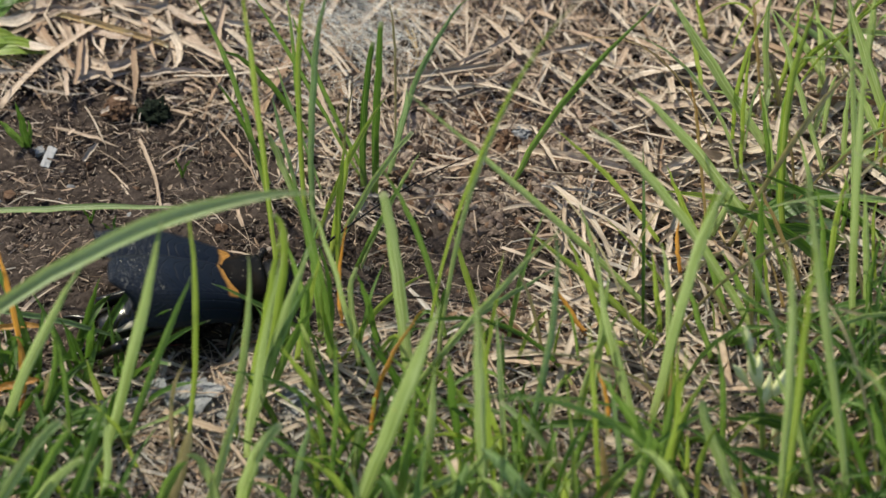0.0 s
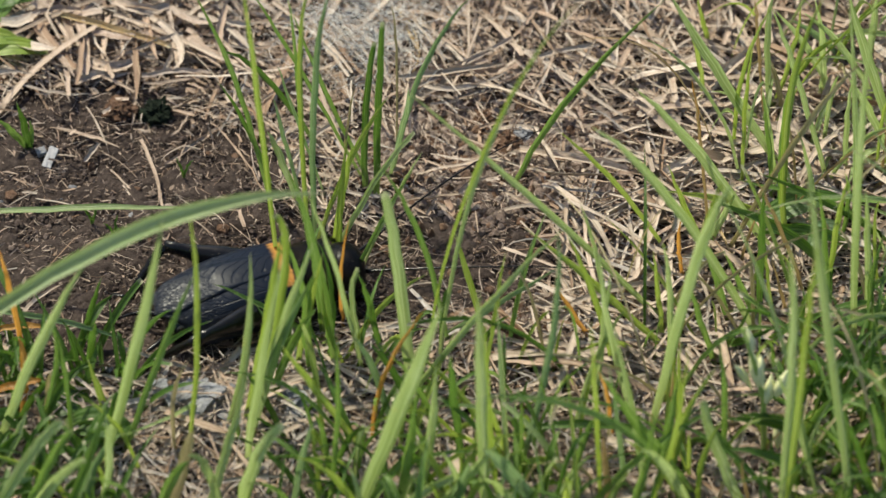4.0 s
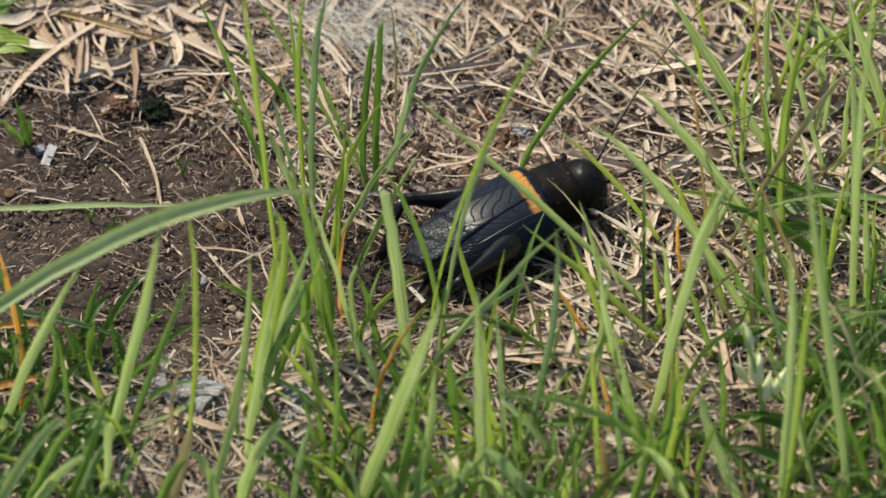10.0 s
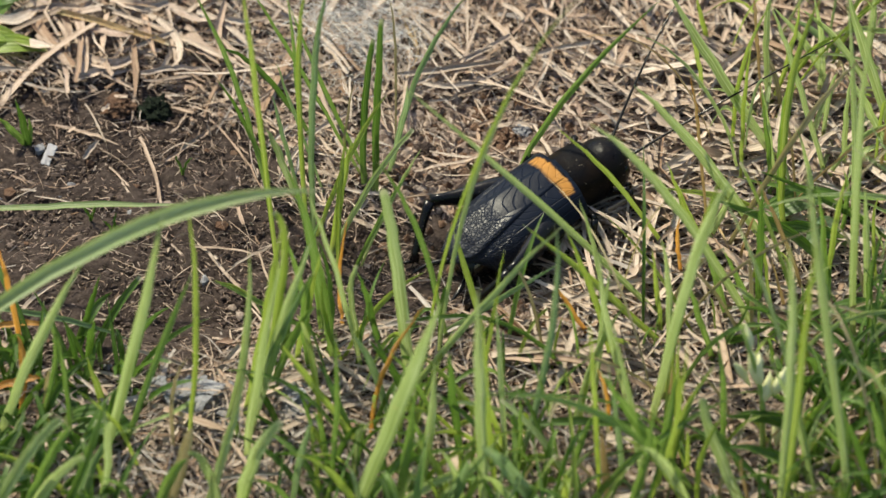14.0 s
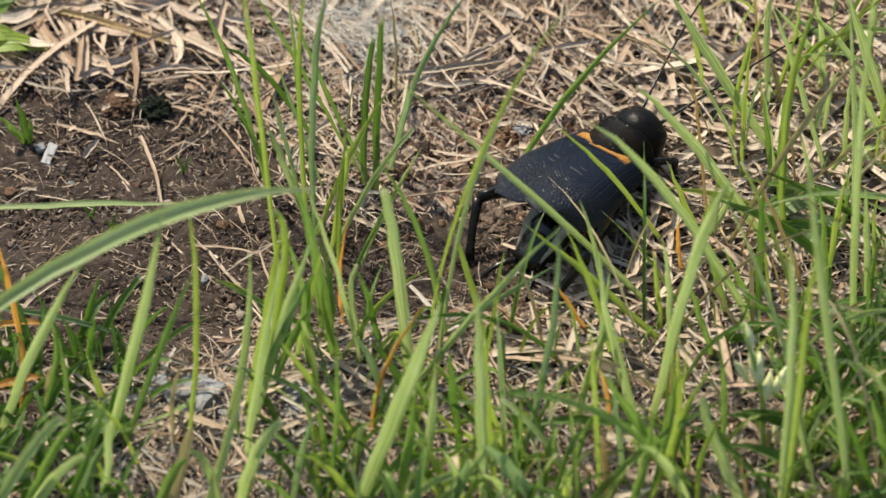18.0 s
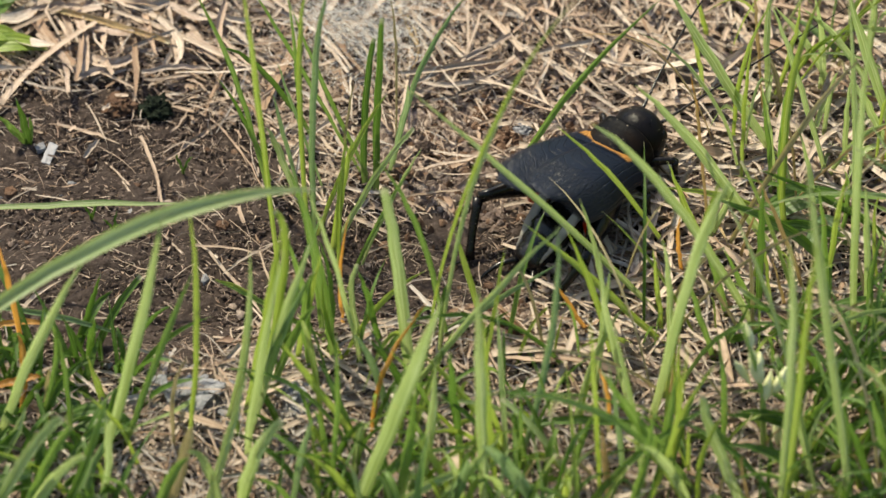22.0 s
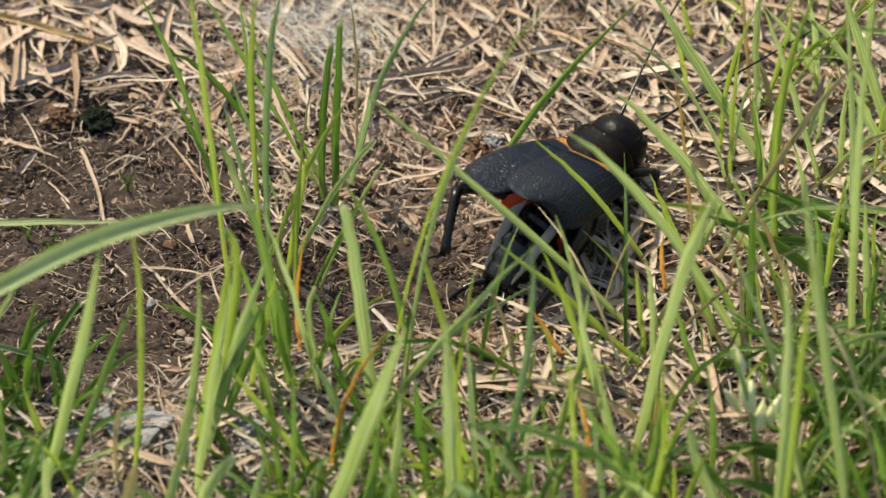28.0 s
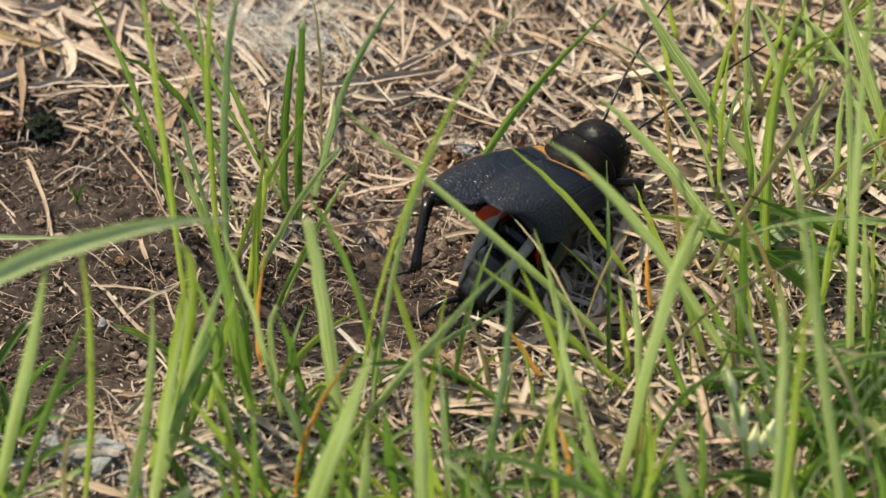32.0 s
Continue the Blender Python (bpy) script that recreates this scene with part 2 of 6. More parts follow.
def wing_skin():
    s = Shader("wing_skin", 0.22, spec=0.19)
    uv = s.node("ShaderNodeUVMap", uv_map="along").outputs["UV"]
    sep = s.node("ShaderNodeSeparateXYZ")
    s.link(uv, sep.inputs[0])
    u, v = sep.outputs["X"], sep.outputs["Y"]
    # yellow-orange band at the wing root, with frayed hind edge and a dark vein through it
    streak = s.noise(5.0, 3.0, 0.6, uv, (0.75, 0.4, 1.0))
    edge = s.math("ADD", v, s.math("MULTIPLY", s.math("SUBTRACT", streak, 0.5), 0.09))
    band = s.ramp(edge, (0.03, (0, 0, 0)), (0.045, (1, 1, 1)), (0.105, (1, 1, 1)), (0.14, (0, 0, 0)))
    reach = s.ramp(u, (0.0, (1, 1, 1)), (0.60, (1, 1, 1)), (0.66, (0, 0, 0)))
    band = s.math("MULTIPLY", band, reach)
    vein = s.ramp(s.math("ABSOLUTE", s.math("SUBTRACT", s.noise(3.0, 2.0, 0.5, uv, (1.6, 0.8, 1.0)), 0.5)), (0.0, (1, 1, 1)), (0.02, (0, 0, 0)))
    # sky sheen painted as a bluish base, sparkle as pale specks
    dark = s.mix(s.noise(300.0, 3.0), (0.006, 0.009, 0.018), (0.012, 0.016, 0.028))
    specks = s.ramp(s.noise(2200.0, 2.0), (0.74, (0, 0, 0)), (0.77, (1, 1, 1)))
    dark = s.mix(s.math("MULTIPLY", specks, 0.6), dark, (0.42, 0.44, 0.48))
    orange = s.mix(s.noise(500.0, 3.0), (0.32, 0.14, 0.03), (0.48, 0.25, 0.075))
    orange = s.mix(s.math("MULTIPLY", vein, 0.45), orange, (0.03, 0.015, 0.008))
    # network of veins towards the tip, slanting veins before
    cell = s.node("ShaderNodeTexVoronoi", feature="DISTANCE_TO_EDGE")
    cell.inputs["Scale"].default_value = 38.0
    mp = s.node("ShaderNodeMapping")
    mp.inputs["Scale"].default_value = (0.55, 1.0, 1.0)
    s.link(uv, mp.inputs["Vector"])
    s.link(mp.outputs["Vector"], cell.inputs["Vector"])
    net = s.ramp(cell.outputs["Distance"], (0.02, (1, 1, 1)), (0.17, (0, 0, 0)))
    tipward = s.ramp(v, (0.55, (0, 0, 0)), (0.68, (1, 1, 1)))
    s.link(s.ramp(v, (0.25, (0.06,) * 3), (0.85, (0.20,) * 3)), s.b.inputs["Specular IOR Level"])
    # long veins bowed across the back field, and a few oblique ones
    bow = s.math("ADD", s.math("MULTIPLY", v, 34.0), s.math("MULTIPLY", s.math("POWER", s.math("ABSOLUTE", s.math("SUBTRACT", u, 0.34)), 2.0), 46.0))
    bow = s.math("ADD", bow, s.math("MULTIPLY", s.noise(1.0, 1.0, 0.5, uv, (3.0, 4.0, 1.0)), 9.0))
    slant = s.ramp(s.math("ABSOLUTE", s.math("SINE", bow)), (0.0, (1, 1, 1)), (0.30, (0, 0, 0)))
    along = s.ramp(s.math("ABSOLUTE", s.math("SINE", s.math("MULTIPLY", u, 26.0))), (0.0, (1, 1, 1)), (0.35, (0, 0, 0)))
    slant = s.mix(s.ramp(u, (0.56, (0, 0, 0)), (0.60, (1, 1, 1))), slant, along)
    rel = s.mix(tipward, s.math("MULTIPLY", slant, 0.8), net)
    dark = s.mix(s.math("MULTIPLY", s.math("MULTIPLY", tipward, net), 0.8), dark, (0.020, 0.022, 0.030))
    s.color(s.mix(band, dark, orange))
    s.bump(s.math("ADD", rel, s.math("MULTIPLY", s.noise(1500.0, 3.0), 0.3)), 0.55, 0.00014)
    s.link(s.ramp(s.noise(700.0, 3.0), (0.3, (0.26,) * 3), (0.8, (0.46,) * 3)), s.b.inputs["Roughness"])
    return s.m


WING = wing_skin()


def plain(name, a, b, rough, scale):
    s = Shader(name, rough)
    s.color(s.mix(s.noise(scale, 5.0), a, b))
    s.bump(s.noise(scale * 4, 4.0), 0.4, 0.0001)
    return s.m


SILK = plain("web_silk", (0.62, 0.60, 0.56), (0.80, 0.78, 0.74), 0.5, 900.0)
CHALK = plain("white_chip", (0.26, 0.255, 0.27), (0.44, 0.43, 0.45), 0.7, 900.0)
SEED = plain("seed_husk", (0.70, 0.70, 0.36), (0.86, 0.85, 0.55), 0.5, 500.0)
LIME_STEM = plain("green_stem", (0.24, 0.36, 0.06), (0.36, 0.48, 0.14), 0.45, 400.0)


# ---- helpers of this scene: all lengths below are in millimetres ----
MM = 0.001


def part(name, bm, material, parent, label="", smooth=True):
    """Links a bmesh (in mm) as one mesh under a thing or a part, or at top level."""
    bmesh.ops.scale(bm, vec=(MM, MM, MM), verts=bm.verts)
    me = bpy.data.meshes.new(name)
    bm.to_mesh(me)
    bm.free()
    for p in me.polygons:
        p.use_smooth = smooth
    for m in material if isinstance(material, (list, tuple)) else (material,):
        me.materials.append(m)
    ob = new(name, me)
    ob.parent = parent
    if label:
        tagged(ob, label)
    return ob


def mesh_of(name, verts, faces, material, uvs=None, smooth=True):
    """A mesh object from arrays in mm; uvs: one (u, v) a vertex."""
    me = bpy.data.meshes.new(name)
    me.from_pydata((np.asarray(verts) * MM).tolist(), [], faces)
    if uvs is not None:
        layer = me.uv_layers.new(name="along")
        idx = np.empty(len(me.loops), dtype=np.int32)
        me.loops.foreach_get("vertex_index", idx)
        layer.data.foreach_set("uv", np.asarray(uvs, dtype=np.float32)[idx].ravel())
    me.polygons.foreach_set("use_smooth", [smooth] * len(me.polygons))
    for m in material if isinstance(material, (list, tuple)) else (material,):
        me.materials.append(m)
    return new(name, me)


LATTICE = np.random.default_rng(11).random((64, 64))


def rough(x, y, size, shift=0):
    """Smooth noise from -0.5 to 0.5 with bumps of that size."""
    x, y = np.asarray(x, float) / size + 17.3 * shift, np.asarray(y, float) / size + 5.7 * shift
    i, j = np.floor(x).astype(int), np.floor(y).astype(int)
    fx, fy = x - i, y - j
    fx, fy = fx * fx * (3 - 2 * fx), fy * fy * (3 - 2 * fy)
    g = lambda a, b: LATTICE[a % 64, b % 64]
    return (g(i, j) * (1 - fx) + g(i + 1, j) * fx) * (1 - fy) + (g(i, j + 1) * (1 - fx) + g(i + 1, j + 1) * fx) * fy - 0.5


def bare(x, y):
    """1 where the soil is bare (the hollow and the worn path from it), 0 under litter."""
    a = ((x + 37) / 20) ** 2 + ((y - 3) / 23) ** 2
    b = ((x + 4) / 13.0) ** 2 + ((y + 3.0) / 8.0) ** 2
    c = ((x + 20) / 16) ** 2 + ((y + 2) / 9) ** 2
    e = ((x - 3) / 10) ** 2 + ((y + 1.5) / 9) ** 2
    d = np.minimum(np.minimum(a, b), np.minimum(c, e)) + 0.7 * rough(x, y, 7.0, 3)
    worn = ((x - 2) / 12) ** 2 + ((y - 8) / 7) ** 2 + 0.8 * rough(x, y, 5.0, 4)
    return np.maximum(np.clip((1.3 - d) / 0.5, 0, 1), 0.45 * np.clip((1.3 - worn) / 0.5, 0, 1))


def rubble(x, y):
    """1 where crumbled clay and chaff lie instead of straw, 0 elsewhere."""
    a = ((x - 5) / 17) ** 2 + ((y - 14) / 10) ** 2 + 0.8 * rough(x, y, 5.0, 14)
    b = ((x - 8) / 5) ** 2 + ((y + 12) / 4) ** 2 + 0.8 * rough(x, y, 4.0, 15)
    return np.clip((1.25 - np.minimum(a, b)) / 0.6, 0, 1)


def ground_height(x, y):
    near = np.exp(-(np.asarray(x, float) ** 2 + np.asarray(y, float) ** 2) / 90.0 ** 2)
    h = 1.6 * rough(x, y, 22, 1) + 0.9 * rough(x, y, 7, 2)
    h = h - 2.4 * np.exp(-(((x + 29) / 11) ** 2 + ((y + 10) / 8) ** 2)) - 0.8 * np.exp(-(((x + 6) / 10) ** 2 + ((y + 4) / 6) ** 2))
    return h * near - 0.6


def spots(r, count, where, box=(-66, 66, -56, 66)):
    """count places (x, y) in the box, as dense as where(x, y) says."""
    got = np.empty((0, 2))
    while len(got) < count:
        x, y = r.uniform(box[0], box[1], 4 * count), r.uniform(box[2], box[3], 4 * count)
        keep = r.random(4 * count) < where(x, y)
        got = np.concatenate([got, np.stack([x[keep], y[keep]], 1)])
    return got[:count]


def ribbon(path, width, face, cut=False, sharp=1.0, keel=0.45, across=3):
    """Verts, faces and uvs of a grass blade or straw along path (n x 3, mm)."""
    path = np.asarray(path, float)
    n = len(path)
    s = np.linspace(0, 1, n)
    tang = np.gradient(path, axis=0)
    tang /= np.linalg.norm(tang, axis=1)[:, None] + 1e-9
    face = np.asarray(face, float)
    side = np.cross(tang, face)
    side /= np.linalg.norm(side, axis=1)[:, None] + 1e-9
    nrm = np.cross(side, tang)
    if cut:
        w = (0.72 + 0.28 * np.sin(math.pi * np.clip(s * 0.9 + 0.1, 0, 1))) * (1 - 0.12 * s)
    else:
        w = (0.62 + 0.38 * np.sin(math.pi * np.clip(s * 0.9 + 0.05, 0, 1))) * np.clip((1 - s) / (0.42 * sharp), 0, 1) ** 0.6
        w[-1] = 0.03
    w = w * width / 2
    verts, uvs, faces = [], [], []
    for k in range(across):
        a = 2 * k / (across - 1) - 1
        verts.append(path + side * (w * a)[:, None] + nrm * (w * keel * 2 * (abs(a) - 0.5))[:, None])
        uvs.append(np.stack([np.full(n, (a + 1) / 2), s if not cut else s * 1.0], 1))
    for k in range(across - 1):
        o = k * n
        faces += [(o + i, o + i + 1, o + n + i + 1, o + n + i) for i in range(n - 1)]
    return np.concatenate(verts), faces, np.concatenate(uvs)


def arc(base, mid, tip, n):
    """n points of a bow from base through mid to tip."""
    base, mid, tip = (np.asarray(p, float) for p in (base, mid, tip))
    c = 2 * mid - (base + tip) / 2
    s = np.linspace(0, 1, n)[:, None]
    return base * (1 - s) ** 2 + c * 2 * s * (1 - s) + tip * s * s


TOWARDS_VIEW = np.array((0.0, -0.67, 0.74))
dice = np.random.default_rng(5)


def grass_tuft(at, label):
    ob = new("grass_tuft")
    ob.location = Vector(at) * MM
    ob.empty_display_size = 0.004
    return tagged(ob, label, "grass tuft", "grass tufts")


def blade(tuft, base, mid, tip, width, material, cut=False):
    """One grass blade of a tuft, bowed from base over mid to tip."""
    face = TOWARDS_VIEW + dice.uniform(-0.45, 0.45, 3)
    origin = np.array(tuft.location) / MM
    path = arc(base, mid, tip, 13)
    path[1:-1] += dice.normal(0, 0.05, (11, 3))
    v, f, uv = ribbon(path - origin, width * 0.92, face, cut)
    ob = mesh_of("blade", v, f, material, uv)
    ob.parent = tuft
    return ob


def straw(a, b, c, width, material):
    """One dry straw lying on the ground."""
    path = arc((*a, 0), (*b, 0), (*c, 0), 9)
    lift = dice.uniform(1.8, 2.9) - 1.6 * float(bare(b[0], b[1]))
    z = ground_height(path[:, 0], path[:, 1]) + lift
    path[:, 2] = 0.5 * z + 0.5 * np.linspace(z[0], z[-1], 9)
    path[1:-1] += dice.normal(0, 0.05, (7, 3))
    o = path[4].copy()
    v, f, uv = ribbon(path - o, width, (dice.uniform(-0.9, 0.9), dice.uniform(-0.9, 0.4), 1.0), dice.random() < 0.5, keel=dice.uniform(0.1, 0.8))
    v = v + dice.normal(0, 0.025, v.shape)
    ob = mesh_of("dry_straw", v, f, material, uv)
    ob.location = Vector(o) * MM
    kind = "short" if np.linalg.norm(path[0] - path[-1]) < 7 else "long"
    return tagged(ob, "%s pale dry straw lying on the ground" % kind, "straw", "straws on the ground")


# ---- ground ----
def lines(edge):
    inner = np.linspace(-60, 60, 470)
    outer = 60 * (edge / 60) ** (np.linspace(0, 1, 26)[1:])
    return np.concatenate([-outer[::-1], inner, outer])


def build_ground():
    xs, ys = lines(1500.0), lines(1500.0)
    X, Y = np.meshgrid(xs, ys)
    Z = ground_height(X, Y)
    near = (np.abs(X) < 64) & (np.abs(Y) < 64)
    fine = 0.7 * rough(X, Y, 2.3, 4) + 0.55 * rough(X, Y, 1.1, 5) + 0.40 * rough(X, Y, 0.55, 6)
    Z = Z + np.where(near, fine, 0)
    n, m = len(ys), len(xs)
    i = np.arange(n * m).reshape(n, m)
    f = np.stack([i[:-1, :-1], i[:-1, 1:], i[1:, 1:], i[1:, :-1]], -1).reshape(-1, 4)
    ob = mesh_of("ground", np.stack([X, Y, Z], -1).reshape(-1, 3), f.tolist(), SOIL)
    return tagged(ob, "dark brown crumbly bare soil with a shallow hollow", "ground", kind="structure")


ground = build_ground()
# the lens is focused on the middle of the ground and has a small depth of field
cam.data.dof.use_dof, cam.data.dof.focus_object, cam.data.dof.aperture_fstop = True, ground, 31.0

BALL = bmesh.new()
bmesh.ops.create_icosphere(BALL, subdivisions=1, radius=1.0)
BALL_V = np.array([v.co[:] for v in BALL.verts])
BALL_F = np.array([[v.index for v in f.verts] for f in BALL.faces])
BALL.free()


def crumbs(name, count, low, high, material, label, where):
    r = np.random.default_rng(count)
    places = spots(r, count, where, (-58, 58, -56, 60))
    heights = ground_height(places[:, 0], places[:, 1])
    size = (low * (high / low) ** (r.random(count) ** 2.2))[:, None, None]
    verts = BALL_V[None] * r.uniform(0.6, 1.25, (count, *BALL_V.shape)) * size * r.uniform(0.6, 1.2, (count, 1, 3))
    verts = verts + np.stack([places[:, 0], places[:, 1], heights + 0.15 * size[:, 0, 0]], -1)[:, None, :]
    faces = BALL_F[None] + (np.arange(count) * len(BALL_V))[:, None, None]
    ob = mesh_of(name, verts.reshape(-1, 3), faces.reshape(-1, 3).tolist(), material, smooth=False)
    tagged(ob, label, "soil", kind="stuff")


crumbs("soil_crumbs", 42000, 0.05, 0.42, CRUMB, "loose brown soil crumbs on the bare ground", lambda x, y: 0.25 + 0.75 * bare(x, y))
crumbs("clay_crumbs", 300, 0.2, 1.1, CLAY, "reddish brown clay lumps among dry straw", lambda x, y: 0.02 + 0.75 * np.exp(-((x - 2) / 14) ** 2 - ((y - 9) / 8) ** 2))
crumbs("clay_crumbs", 700, 0.15, 1.1, CLAY, "reddish brown clay bits among broken straw", lambda x, y: 0.003 + 0.97 * np.maximum(np.exp(-((x - 5) / 6) ** 2 - ((y - 18) / 5) ** 2), np.exp(-((x - 9) / 6) ** 2 - ((y + 12) / 5) ** 2)))
crumbs("clay_rubble", 5200, 0.12, 0.85, RUBBLE, "brown crumbled earth mixed with chaff", lambda x, y: 0.003 + rubble(x, y))
crumbs("dusty_rubble", 2800, 0.15, 0.95, DUST, "pale dusty crumbs of earth among chaff", lambda x, y: 0.003 + rubble(x, y) * (1 - bare(x, y)))
crumbs("clay_crumbs", 1400, 0.1, 0.8, CLAY, "reddish brown clay bits in crumbled earth", lambda x, y: 0.002 + rubble(x, y))
crumbs("pale_crumbs", 240, 0.2, 0.9, PALE, "pale grey crumbs of soil among straw", lambda x, y: 0.003 + 0.9 * np.exp(-((x + 20) / 12) ** 2 - ((y + 23) / 6) ** 2) + 0.12 * np.exp(-((x - 18) / 9) ** 2 - ((y - 13) / 7) ** 2))


def litter(name, count, seed, long, wide, lift, material, label, where, lean=0.12, curl=0.5, seg=7):
    """Dry straws strewn at random, some kinked, curled or split, joined."""
    r = np.random.default_rng(seed)
    places = spots(r, count, where)
    x, y = places[:, :1], places[:, 1:]
    col = lambda v: np.asarray(v)[:, None]
    length = col(long[0] * (long[1] / long[0]) ** r.random(count))
    width = col(wide[0] * (wide[1] / wide[0]) ** (r.random(count) ** 1.3))
    flow = 2.6 + 3.0 * rough(x, y, 18, 7) + r.normal(0, 0.35, (count, 1))
    a = np.where(r.random((count, 1)) < 0.7, r.uniform(0, math.pi, (count, 1)), flow)
    s = np.linspace(-0.5, 0.5, seg)[None, :]
    ang = a + r.normal(0, curl, (count, 1)) * s + r.normal(0, curl, (count, 1)) * s * s * 2
    bend = np.where(r.random((count, 1)) < 0.22, r.normal(0, 0.8, (count, 1)), 0)
    ang = ang + np.where(s > r.uniform(-0.25, 0.3, (count, 1)), bend, 0)
    px = x + np.cumsum(np.cos(ang), 1) * length / seg - np.cos(a) * length / 2
    py = y + np.cumsum(np.sin(ang), 1) * length / seg - np.sin(a) * length / 2
    h = ground_height(px, py)
    z = h.mean(1, keepdims=True) * 0.6 + h * 0.4 + r.uniform(*lift, (count, 1)) + s * length * r.normal(0, lean, (count, 1))
    z = z + np.abs(r.normal(0, 0.6, (count, 1))) * (0.25 - s * s) * length * 0.3
    z = np.maximum(z, h + 0.12)
    path = np.stack([px, py, z], -1)
    tang = np.gradient(path, axis=1)
    face = np.stack([r.normal(0, 0.6, count), r.normal(0, 0.6, count), np.ones(count)], -1)[:, None, :]
    side = np.cross(tang, face)
    side /= np.linalg.norm(side, axis=-1, keepdims=True) + 1e-9
    up = np.cross(side, tang)
    up /= np.linalg.norm(up, axis=-1, keepdims=True) + 1e-9
    t = s + 0.5
    blunt = (0.75 + 0.25 * np.sin(math.pi * t)) * np.ones((count, 1))
    pointed = (0.62 + 0.38 * np.sin(math.pi * np.clip(t * 0.9 + 0.05, 0, 1))) * np.clip((1 - t) / (0.42 * r.uniform(0.4, 2.0, (count, 1))), 0.04, 1) ** 0.6
    w = np.where(r.random((count, 1)) < 0.5, blunt, pointed) * r.uniform(0.8, 1.2, (count, seg)) * width / 2
    keel = r.uniform(0.05, 0.7, (count, 1))
    rows = [path + side * (w * k)[..., None] + up * (w * keel * 2 * (abs(k) - 0.5))[..., None] for k in (-1.0, 0.0, 1.0)]
    verts = np.stack(rows, 1).reshape(-1, 3)
    uvs = np.stack([np.broadcast_to(np.array([0, 0.5, 1.0])[None, :, None], (count, 3, seg)), np.broadcast_to(t[:, None, :], (count, 3, seg))], -1).reshape(-1, 2)
    quad = np.array([(k * seg + i, k * seg + i + 1, (k + 1) * seg + i + 1, (k + 1) * seg + i) for k in range(2) for i in range(seg - 1)])
    faces = (quad[None] + (np.arange(count) * 3 * seg)[:, None, None]).reshape(-1, 4)
    ob = mesh_of(name, verts, faces.tolist(), material, uvs)
    tagged(ob, label, "straw litter", kind="stuff")


covered = lambda x, y: 1.0 - np.clip(1.25 * bare(x, y), 0, 1)
strawy = lambda x, y: covered(x, y) * (1.0 - 0.8 * rubble(x, y))
litter("old_litter", 9000, 21, (1.0, 8), (0.12, 0.8), (0.0, 0.8), OLD, "dark rotting grass litter on the soil", covered, curl=0.4)
litter("dry_litter", 6500, 22, (1.5, 11), (0.08, 0.75), (0.2, 1.5), LITTER, "thick layer of beige dry mown grass", strawy, curl=0.2)
litter("grey_litter", 1500, 23, (5, 18), (0.12, 0.6), (0.4, 1.8), GREY, "weathered grey dry grass strands", lambda x, y: strawy(x, y) * (0.2 + 0.8 * np.exp(-((x - 20) / 8) ** 2 - ((y - 0) / 10) ** 2) + 1.3 * np.exp(-((x + 22) / 13) ** 2 - ((y + 27) / 9) ** 2)), curl=0.5)
litter("fibre_litter", 9000, 24, (1.0, 8), (0.05, 0.2), (0.05, 2.0), LITTER, "fine dry grass fibres on the soil", lambda x, y: 0.12 + 0.7 * strawy(x, y), curl=0.35)
litter("top_litter", 420, 47, (5, 20), (0.2, 1.1), (1.0, 2.4), STRAW, "pale dry straws on top of the litter", lambda x, y: strawy(x, y) * np.where(y > 6, 1.0, 0.5) * np.where((y > 24) & (x < 0), 1.0, 0.5), curl=0.3)
litter("root_fibres", 4200, 28, (0.4, 2.6), (0.04, 0.20), (0.0, 0.3), OLD, "dark rootlets and rotted fibres on bare soil", lambda x, y: 0.02 + bare(x, y), curl=0.3, seg=4)
litter("pale_fibres", 900, 29, (0.4, 2.4), (0.04, 0.16), (0.0, 0.35), LITTER, "short beige fibres on bare soil", lambda x, y: 0.02 + bare(x, y), curl=0.3, seg=4)
litter("chaff", 26000, 26, (0.5, 3.2), (0.09, 0.55), (0.1, 1.3), LITTER, "broken bits of dry grass strewn over the soil", lambda x, y: (0.04 + 0.9 * np.minimum(1.0, 1.6 * covered(x, y))) * (1 - 0.5 * rubble(x, y)) * np.where(y < -12, np.where(x < 2, 0.2, 0.45), 1.0), 0.3, seg=4)
litter("long_strands", 1100, 52, (6, 18), (0.12, 0.5), (0.3, 1.9), GREY, "long weathered strands of dry grass", lambda x, y: strawy(x, y) * (y < -9), curl=0.3)
litter("long_strands", 800, 53, (5, 16), (0.12, 0.5), (0.4, 2.1), LITTER, "long beige strands of dry grass", lambda x, y: strawy(x, y) * (y < -9), curl=0.3)
litter("pale_litter", 1000, 27, (4, 16), (0.2, 1.2), (1.3, 3.2), STRAW, "sunlit pale dry grass at the foot of green blades", lambda x, y: strawy(x, y) * np.where((x > 22) & (y > 4), 1.0, (x > 14) * 0.35 + 0.9 * np.exp(-((x - 16) / 6) ** 2 - ((y + 8) / 11) ** 2)), curl=0.3)


# ---- tufts of grass, blade by blade ----
tuft = grass_tuft((-35.2, -25.6, -1.0), "loose tuft of tall bright green grass beside the bare hollow")
blade(tuft, (-48.4, -27.8, -1.5), (-43.4, -29.3, 16.6), (-37.2, -31.2, 33.4), 1.37, LIGHT)
blade(tuft, (-37.0, -31.0, -1.5), (-32.4, -32.1, 21.5), (-28.9, -33.3, 42.3), 1.43, LIGHT)
blade(tuft, (-34.7, -28.6, -1.5), (-30.0, -27.9, 14.9), (-26.4, -27.0, 26.5), 0.87, GREEN)
